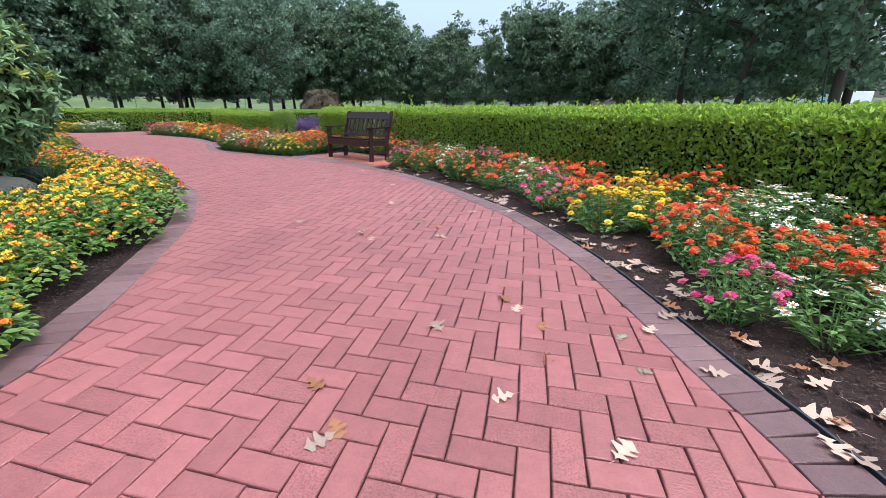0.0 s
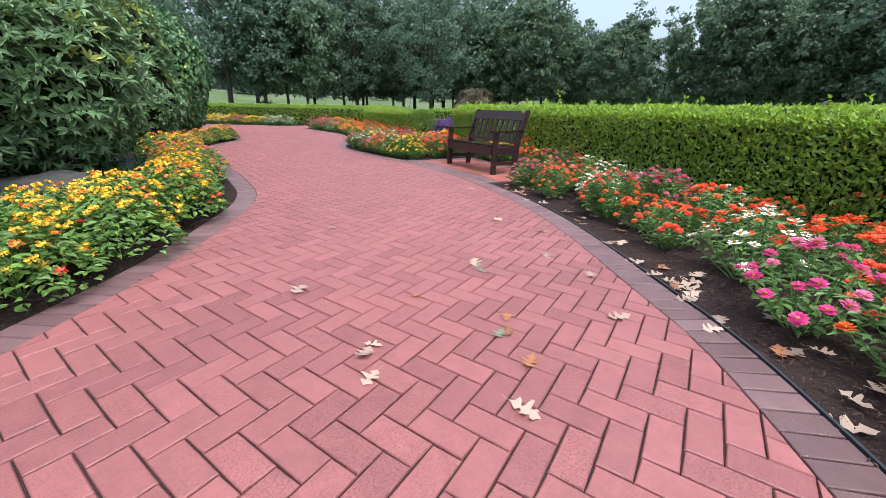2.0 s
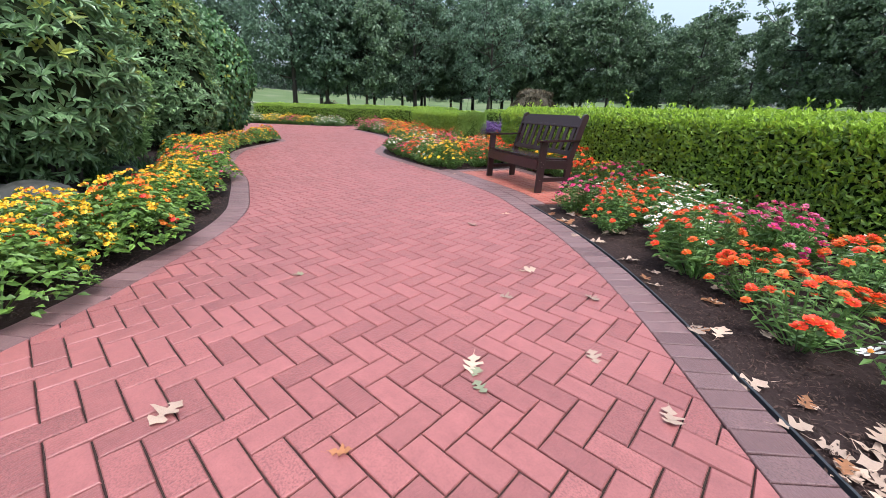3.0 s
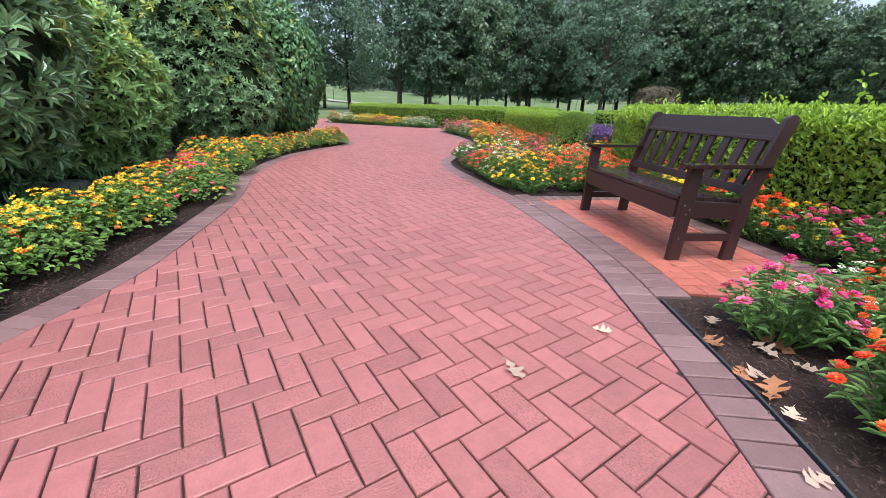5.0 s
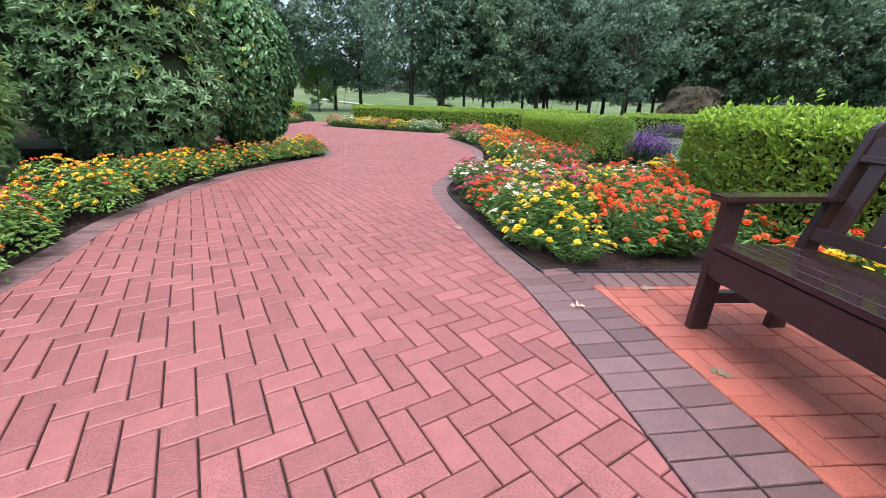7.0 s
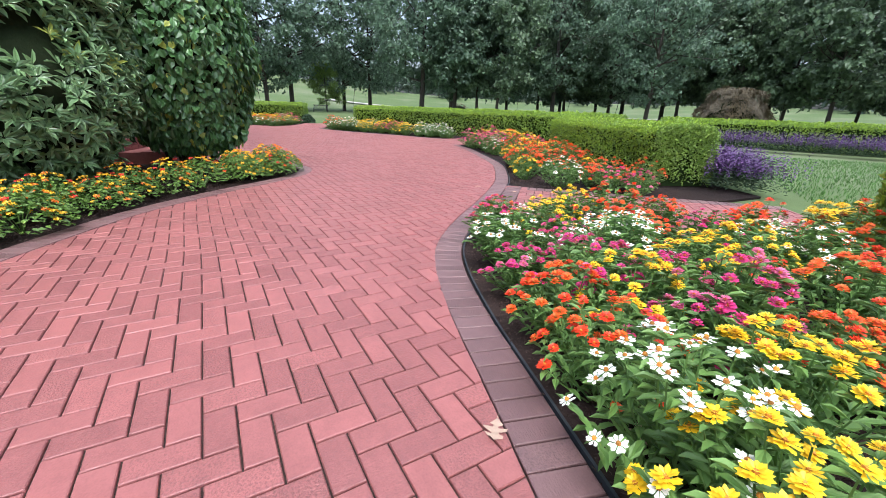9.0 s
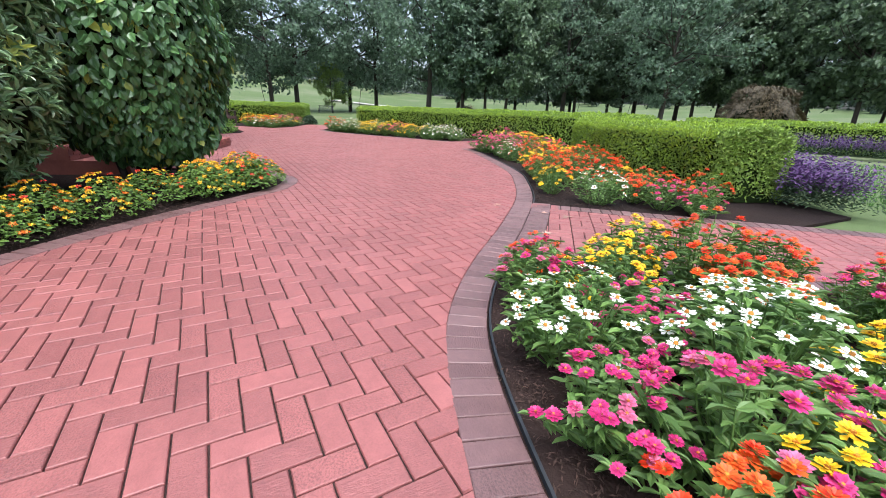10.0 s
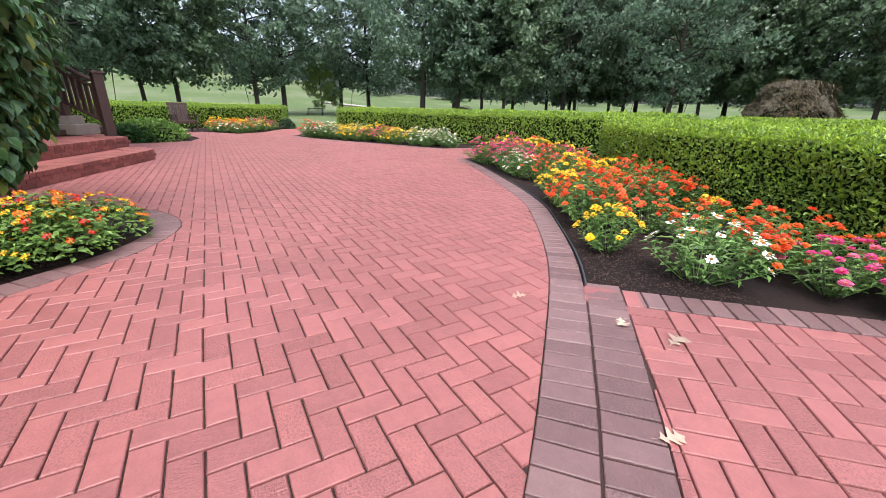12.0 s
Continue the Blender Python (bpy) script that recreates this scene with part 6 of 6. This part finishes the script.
LEAVES_GREEN = [(0.47, 1.7), (0.52, 1.45), (-1.49, 4.06), (-1.42, 4.0), (-2.89, 4.04), (-1.0, 3.4), (-4.2, 7.88)]
for spots_, meshes, word, lo, hi in ((LEAVES_PALE, PALE, "pale dry", 0.09, 0.15), (LEAVES_PALE_2, PALE, "pale dry", 0.09, 0.145), (LEAVES_BROWN, BROWN, "curled brown", 0.07, 0.12), (LEAVES_GREEN, GREEN, "faded green", 0.07, 0.1)):
    for x, y in spots_:
        ob = new("fallen_leaf", meshes[int(rng.integers(len(meshes)))])
        s = rng.uniform(lo, hi)
        ob.matrix_basis = pose(x, y, 0.001, rng.normal(0, 4), rng.normal(0, 4), rng.uniform(0, 360)) @ Matrix.Diagonal((s, s * rng.uniform(0.85, 1.15), s, 1))
        tagged(ob, word + " fallen oak leaf on the brick path", "leaf", "fallen oak leaves")
for k in range(62):
    i = int(rng.integers(near_line(WALK_RIGHT, np.array((0.95, 0.6))), i_pad0 - 3))
    p = WALK_RIGHT[i] + OUT_R[i] * (0.24 + 0.4 * rng.uniform(0, 1) ** 1.5)
    ob = new("fallen_leaf", (PALE + BROWN[:2])[int(rng.integers(8))])
    s = rng.uniform(0.09, 0.17)
    ob.matrix_basis = pose(p[0], p[1], -0.008, rng.normal(0, 8), rng.normal(0, 8), rng.uniform(0, 360)) @ Matrix.Diagonal((s, s, s, 1))
    tagged(ob, "dry fallen oak leaf on the dark mulch", "leaf", "fallen oak leaves")
tw = [tube_arrays([(0, 0, 0.004), (0.01, 0.06, 0.008), (0.03, 0.12, 0.01)], [0.002, 0.002, 0.001], 4)]
for k in range(9):
    t = 0.1 + k * 0.09
    b = np.array((0.03 * t, 0.12 * t, 0.008))
    e = b + np.array((0.035 * math.cos(k * 2.2), 0.03 * math.sin(k * 2.2) + 0.01, 0.006))
    tw += [tube_arrays([b, (b + e) / 2 + (0, 0, 0.004), e], [0.0015, 0.0012, 0.001], 4), tube_arrays([e - (0.004, 0, 0), e, e + (0.004, 0, 0)], [0.001, 0.004, 0.001], 5)]
v, f = join(tw)
ob = new("twig", build("twig", v, [f], [M["twig"]])); ob.matrix_basis = pose(0.12, 1.4, 0.0, 0, 0, 10)
tagged(ob, "dry brown flower twig on the brick path", "twig")


# ---- paving: border courses, bench place, side path, herringbone field ----
def brick_arrays(cx, cy, ux, uy, length, width, r):
    """Bricks with eased top edges: centres, way of the length; tops stand a hair uneven."""
    n = len(cx)
    half = np.array([(-1, -1), (1, -1), (1, 1), (-1, 1)], float)
    z = r.normal(0, 0.0005, n)
    tilt = r.normal(0, 0.0004, (n, 2))
    out = []
    for inset, dz in ((0.0, -0.04), (0.0, -0.0065), (0.0012, -0.0026), (0.0042, 0.0)):
        a = half[:, 0] * (length / 2 - inset); b = half[:, 1] * (width / 2 - inset)
        x = cx[:, None] + ux[:, None] * a - uy[:, None] * b
        y = cy[:, None] + uy[:, None] * a + ux[:, None] * b
        out.append(np.stack([x, y, z[:, None] + dz + tilt[:, :1] * half[:, 0] + tilt[:, 1:] * half[:, 1]], -1))
    v = np.concatenate(out, 1)
    q = np.array([(k * 4 + i, k * 4 + (i + 1) % 4, (k + 1) * 4 + (i + 1) % 4, (k + 1) * 4 + i) for k in range(3) for i in range(4)] + [(12, 13, 14, 15)])
    return v.reshape(-1, 3), (np.arange(n)[:, None, None] * 16 + q[None]).reshape(-1, 4)


def brick_mesh(length, width, mat):
    v, f = brick_arrays(np.zeros(1), np.zeros(1), np.ones(1), np.zeros(1), length, width, np.random.default_rng(1))
    return build("brick", v, [f], [mat])


def course(parent, line, out, first, last, offset, mesh, r, way=1):
    """Border bricks set square to a line."""
    for k in range(first, last):
        p, o = line[k] + out[k] * offset, out[k]
        part("brick", mesh, parent, m=pose(p[0], p[1], r.normal(0, 0.0004), r.normal(0, 0.2), r.normal(0, 0.2), math.degrees(math.atan2(o[1], o[0])) + r.normal(0, 0.8)))


def clip(poly, p, n):
    """Keeps the side of the line through p to which n points."""
    out = []
    for a, b in zip(poly, poly[1:] + poly[:1]):
        da, db = (a[0] - p[0]) * n[0] + (a[1] - p[1]) * n[1], (b[0] - p[0]) * n[0] + (b[1] - p[1]) * n[1]
        if da >= 0:
            out.append(a)
        if da * db < 0:
            t = da / (da - db)
            out.append((a[0] + t * (b[0] - a[0]), a[1] + t * (b[1] - a[1])))
    return out


PITCH = 0.1016


# the laying wanders: at each place along the walk, how far the courses have crept (in bricks' widths) and how open they run
LAID_AT = np.array([(0.03, 0.95), (-0.43, 1.85), (-0.95, 2.65), (-1.4, 3.8), (-2.88, 5.33), (-4.53, 6.72), (-7.0, 7.96), (-8.1, 8.4), (-9.45, 9.5)])
CREEP = np.array([(0.0, -0.05), (-0.36, 0.78), (-0.78, 1.5), (-1.0, 2.2), (-1.26, 2.7), (-1.2, 3.05), (-1.48, 3.22), (-1.48, 2.83), (-1.33, 2.45)]) * PITCH
OPEN = np.array([0.038, 0.042, 0.043, 0.02, -0.008, 0.009, 0.004, 0.0, -0.006])


def crept(p):
    """How far the courses have crept at each place, and how open they run there."""
    axis = unit(LAID_AT[-1] - LAID_AT[0])
    side = np.array((-axis[1], axis[0]))
    dense = spline(np.column_stack([LAID_AT, CREEP, OPEN]), 0.05)
    u, v = p @ axis, p @ side
    du = dense[:, :2] @ axis
    near = np.column_stack([np.interp(u, du, c) for c in (dense[:, :2] @ side, dense[:, 2], dense[:, 3], dense[:, 4])])
    return near[:, 1:3] + side * (near[:, 3] * np.clip(v - near[:, 0], -2.0, 2.0))[:, None], near[:, 3]


def herringbone(outline, origin, turn, r, basket=False):
    """Whole bricks and cut bricks of a 90 degree herringbone (or a basket weave of pairs) inside an outline."""
    c, s = math.cos(radians(turn)), math.sin(radians(turn))
    rot = np.array([(c, s), (-s, c)])
    local = (outline - origin) @ rot.T
    lo, hi = np.floor(local.min(0) / PITCH).astype(int) - 2, np.ceil(local.max(0) / PITCH).astype(int) + 2
    i, j = np.meshgrid(np.arange(lo[0], hi[0]), np.arange(lo[1], hi[1]), indexing="ij")
    i, j = i.ravel(), j.ravel()
    k = (i - j) % 4
    flat, tall = k == 0, k == 3
    cx = np.concatenate([(i[flat] + 1) * PITCH, (i[tall] + 0.5) * PITCH]); cy = np.concatenate([(j[flat] + 0.5) * PITCH, (j[tall] + 1) * PITCH])
    ux = np.concatenate([np.ones(flat.sum()), np.zeros(tall.sum())]); uy = 1 - ux
    if basket:
        i, j = i[(i % 2 == 0) & (j % 2 == 0)], j[(i % 2 == 0) & (j % 2 == 0)]
        flat = ((i + j) // 2) % 2 == 0
        a, b = i[flat], j[flat]
        c2, d2 = i[~flat], j[~flat]
        cx = np.concatenate([a + 1, a + 1, c2 + 0.5, c2 + 1.5]) * PITCH
        cy = np.concatenate([b + 0.5, b + 1.5, d2 + 1, d2 + 1]) * PITCH
        ux = np.concatenate([np.ones(2 * len(a)), np.zeros(2 * len(c2))]); uy = 1 - ux
    corners = np.stack([np.column_stack([cx + a * (ux * 0.1 + uy * 0.05), cy + b * (uy * 0.1 + ux * 0.05)]) for a, b in ((-1, -1), (1, -1), (1, 1), (-1, 1))], 1)
    ins = inside(corners.reshape(-1, 2), local).reshape(-1, 4)
    whole, cutm = ins.all(1), ins.any(1) & ~ins.all(1)
    area = 0.5 * np.sum(local[:, 0] * np.roll(local[:, 1], -1) - np.roll(local[:, 0], -1) * local[:, 1])
    edge = np.roll(local, -1, axis=0) - local
    inward = unit(np.column_stack([-edge[:, 1], edge[:, 0]])) * np.sign(area)
    cuts = []
    for q in np.flatnonzero(cutm):
        w = np.array((cx[q], cy[q])) - local
        along = np.clip((w * edge).sum(1) / np.maximum((edge ** 2).sum(1), 1e-9), 0, 1)
        d = ((w - edge * along[:, None]) ** 2).sum(1)
        sx, sy = 0.0992 * ux[q] + 0.0486 * uy[q], 0.0992 * uy[q] + 0.0486 * ux[q]
        poly = [(cx[q] - sx, cy[q] - sy), (cx[q] + sx, cy[q] - sy), (cx[q] + sx, cy[q] + sy), (cx[q] - sx, cy[q] + sy)]
        e = int(np.argmin(d))
        poly = clip(poly, local[e] + inward[e] * 0.003, inward[e])
        if len(poly) >= 3:
            a = 0.5 * abs(sum(x0 * y1 - x1 * y0 for (x0, y0), (x1, y1) in zip(poly, poly[1:] + poly[:1])))
            if a > 0.0008:
                cuts.append([tuple(np.array(w) @ rot + origin) for w in poly])
    cen = np.column_stack([cx[whole], cy[whole]]) @ rot + origin
    way = np.column_stack([ux[whole], uy[whole]]) @ rot
    return cen, way, cuts


def cut_arrays(cuts, r):
    vs, ps, off = [], {}, 0
    for poly in cuts:
        n = len(poly)
        c = np.mean(poly, axis=0)
        z = r.normal(0, 0.0004)
        p = np.array(poly)
        if sum(a[0] * b[1] - b[0] * a[1] for a, b in zip(poly, poly[1:] + poly[:1])) < 0:
            p = p[::-1]
        d = np.linalg.norm(p - c, axis=1, keepdims=True)
        top = c + (p - c) * np.maximum(0.6, 1 - 0.004 / np.maximum(d, 0.01))
        vs += [np.column_stack([p, np.full(n, z - 0.04)]), np.column_stack([p, np.full(n, z - 0.005)]), np.column_stack([top, np.full(n, z)])]
        for k in range(2):
            ps.setdefault(4, []).extend([(off + k * n + i, off + k * n + (i + 1) % n, off + (k + 1) * n + (i + 1) % n, off + (k + 1) * n + i) for i in range(n)])
        ps.setdefault(n, []).append(tuple(off + 2 * n + i for i in range(n)))
        off += 3 * n
    return np.vstack(vs), [np.array(ps[k]) for k in sorted(ps)]


r = np.random.default_rng(77)
soldier, red, orange = brick_mesh(0.199, 0.098, M["brick_dark"]), brick_mesh(0.1975, 0.096, M["brick"]), brick_mesh(0.1975, 0.096, M["brick_new"])
border = thing("border_course", "course of brown bricks set square along the walk", "brick border", "brick borders"); border["kind"] = "structure"
course(border, WALK_RIGHT, OUT_R, 0, len(WALK_RIGHT), 0.102, soldier, r)
border_l = thing("border_course", "course of brown bricks set square beside the lantanas", "brick border", "brick borders"); border_l["kind"] = "structure"
course(border_l, WALK_LEFT, OUT_L, 0, len(WALK_LEFT), 0.102, soldier, r)
border_f = thing("border_course", "course of brown bricks along the far flower bed", "brick border", "brick borders"); border_f["kind"] = "structure"
course(border_f, FAR_EDGE, OUT_F, 0, len(FAR_EDGE), 0.102, soldier, r)


def frame_row(parent, a, b, out):
    """A straight row of square-set brown bricks from a to b."""
    a, b = np.array(a), np.array(b)
    k = int(np.linalg.norm(b - a) / 0.1035)
    line = a + (b - a) * ((np.arange(k) + 0.5) / k)[:, None]
    course(parent, line, np.tile(np.array(out), (k, 1)), 0, k, 0.0, soldier, r)


second = WALK_RIGHT + OUT_R * 0.412
pad_back, pad_l, pad_r = 0.98, -0.66, 1.98
pad_line = second[i_pad0:i_pad1 + 1]
pad_field = np.vstack([pad_line[::-1], [BENCH_AT + BU * pad_r + BV * 0.05, BENCH_AT + BU * pad_r + BV * (pad_back - 0.21), BENCH_AT + BU * (pad_l + 0.21) + BV * (pad_back - 0.21), BENCH_AT + BU * (pad_l + 0.21) - BV * 0.25]])
pad = sheet("bench_pavement", np.vstack([(WALK_RIGHT + OUT_R * 0.2)[i_pad0:i_pad1 + 1][::-1], [BENCH_AT + BU * pad_r + BV * pad_back, BENCH_AT + BU * pad_l + BV * pad_back]]), -0.0105, M["sand"],
            "small orange-red brick place under the bench", "brick paving", 0.02)
course(pad, WALK_RIGHT, OUT_R, i_pad0, i_pad1 + 1, 0.31, soldier, r)
frame_row(pad, BENCH_AT + BU * (pad_l + 0.1) - BV * 0.3, BENCH_AT + BU * (pad_l + 0.1) + BV * (pad_back - 0.21), BU)
frame_row(pad, BENCH_AT + BU * pad_l + BV * (pad_back - 0.1), BENCH_AT + BU * pad_r + BV * (pad_back - 0.1), BV)
cen, way, cuts = herringbone(pad_field, BENCH_AT, BENCH_TURN, r, True)
for (x, y), (ax, ay) in zip(cen, way):
    part("brick", orange, pad, m=pose(x, y, r.normal(0, 0.0004), r.normal(0, 0.2), r.normal(0, 0.2), math.degrees(math.atan2(ay, ax))))
v, p = cut_arrays(cuts, r)
part("cut_bricks", build("cut_bricks", v, p, [M["brick_new"]]), pad, "cut orange-red bricks at the edge", "stuff")

side_line = second[i_side0:i_side1 + 1]
far_out, near_out = SIDE_AT + SIDE * 3.4, SIDE_NEAR + SIDE * 3.4
side_field = np.vstack([side_line, [SIDE_AT + SIDE_N * 0.21 + SIDE * 0.1, far_out + SIDE_N * 0.21, near_out - SIDE_N * 0.21, SIDE_NEAR - SIDE_N * 0.21 + SIDE * 0.2]])[::-1]
side = sheet("side_pavement", np.vstack([(WALK_RIGHT + OUT_R * 0.2)[i_side0:i_side1 + 1], [SIDE_AT, far_out, near_out, SIDE_NEAR]])[::-1], -0.0105, M["sand"], "side path of red basket-weave bricks between the flower beds", "brick path", 0.02)
course(side, WALK_RIGHT, OUT_R, i_side0, i_side1 + 1, 0.31, soldier, r)
frame_row(side, SIDE_AT + SIDE_N * 0.1 + SIDE * 0.22, far_out + SIDE_N * 0.1, SIDE_N)
frame_row(side, SIDE_NEAR - SIDE_N * 0.1 + SIDE * 0.12, near_out - SIDE_N * 0.1, SIDE_N)
cen, way, cuts = herringbone(side_field, SIDE_AT + SIDE_N * 0.212, math.degrees(math.atan2(SIDE[1], SIDE[0])), r, True)
for (x, y), (ax, ay) in zip(cen, way):
    part("brick", red, side, m=pose(x, y, r.normal(0, 0.0004), r.normal(0, 0.2), r.normal(0, 0.2), math.degrees(math.atan2(ay, ax))))
v, p = cut_arrays(cuts, r)
part("cut_bricks", build("cut_bricks", v, p, [M["brick"]]), side, "cut red bricks at the edge", "stuff")

unlaid = PAVED - crept(PAVED)[0]
cen, way, cuts = herringbone(unlaid, np.array((-0.0725, 0.9575)), 0.85, r)
across = np.column_stack([-way[:, 1], way[:, 0]])
long_way = way + (crept(cen + way * 0.05)[0] - crept(cen - way * 0.05)[0]) / 0.1
wide_way = across + (crept(cen + across * 0.05)[0] - crept(cen - across * 0.05)[0]) / 0.1
longer, wider = np.linalg.norm(long_way, axis=1), np.linalg.norm(wide_way, axis=1)
way = long_way / longer[:, None]
cen = cen + crept(cen)[0]
cuts = [[tuple(q) for q in np.array(c) + crept(np.array(c))[0]] for c in cuts]
single = (cen[:, 0] > -1.6) & (cen[:, 0] < 0.7) & (cen[:, 1] > 0.6) & (cen[:, 1] < 3.2)
pick = np.flatnonzero(single)[:300]
for k in pick:
    m = pose(cen[k, 0], cen[k, 1], r.normal(0, 0.0006), r.normal(0, 0.3), r.normal(0, 0.3), math.degrees(math.atan2(way[k, 1], way[k, 0])) + r.normal(0, 0.25))
    part("brick", red, pavement, m=m @ Matrix.Diagonal((longer[k], wider[k], 1, 1)))
left = np.ones(len(cen), bool)
left[pick] = False
turned = np.arctan2(way[left, 1], way[left, 0]) + r.normal(0, 0.004, left.sum())
v, f = brick_arrays(np.zeros(left.sum()), np.zeros(left.sum()), np.ones(left.sum()), np.zeros(left.sum()), 0.1975, 0.096, r)
c, s, a, b = (np.repeat(q, 16) for q in (np.cos(turned), np.sin(turned), longer[left], wider[left]))
mid = np.repeat(cen[left], 16, axis=0)
v = np.column_stack([mid[:, 0] + c * a * v[:, 0] - s * b * v[:, 1], mid[:, 1] + s * a * v[:, 0] + c * b * v[:, 1], v[:, 2]])
part("bricks", build("bricks", v, [f], [M["brick"]]), pavement, "red herringbone paving bricks", "stuff")
v, p = cut_arrays(cuts, r)
part("cut_bricks", build("cut_bricks", v, p, [M["brick"]]), pavement, "cut red bricks along the borders", "stuff")
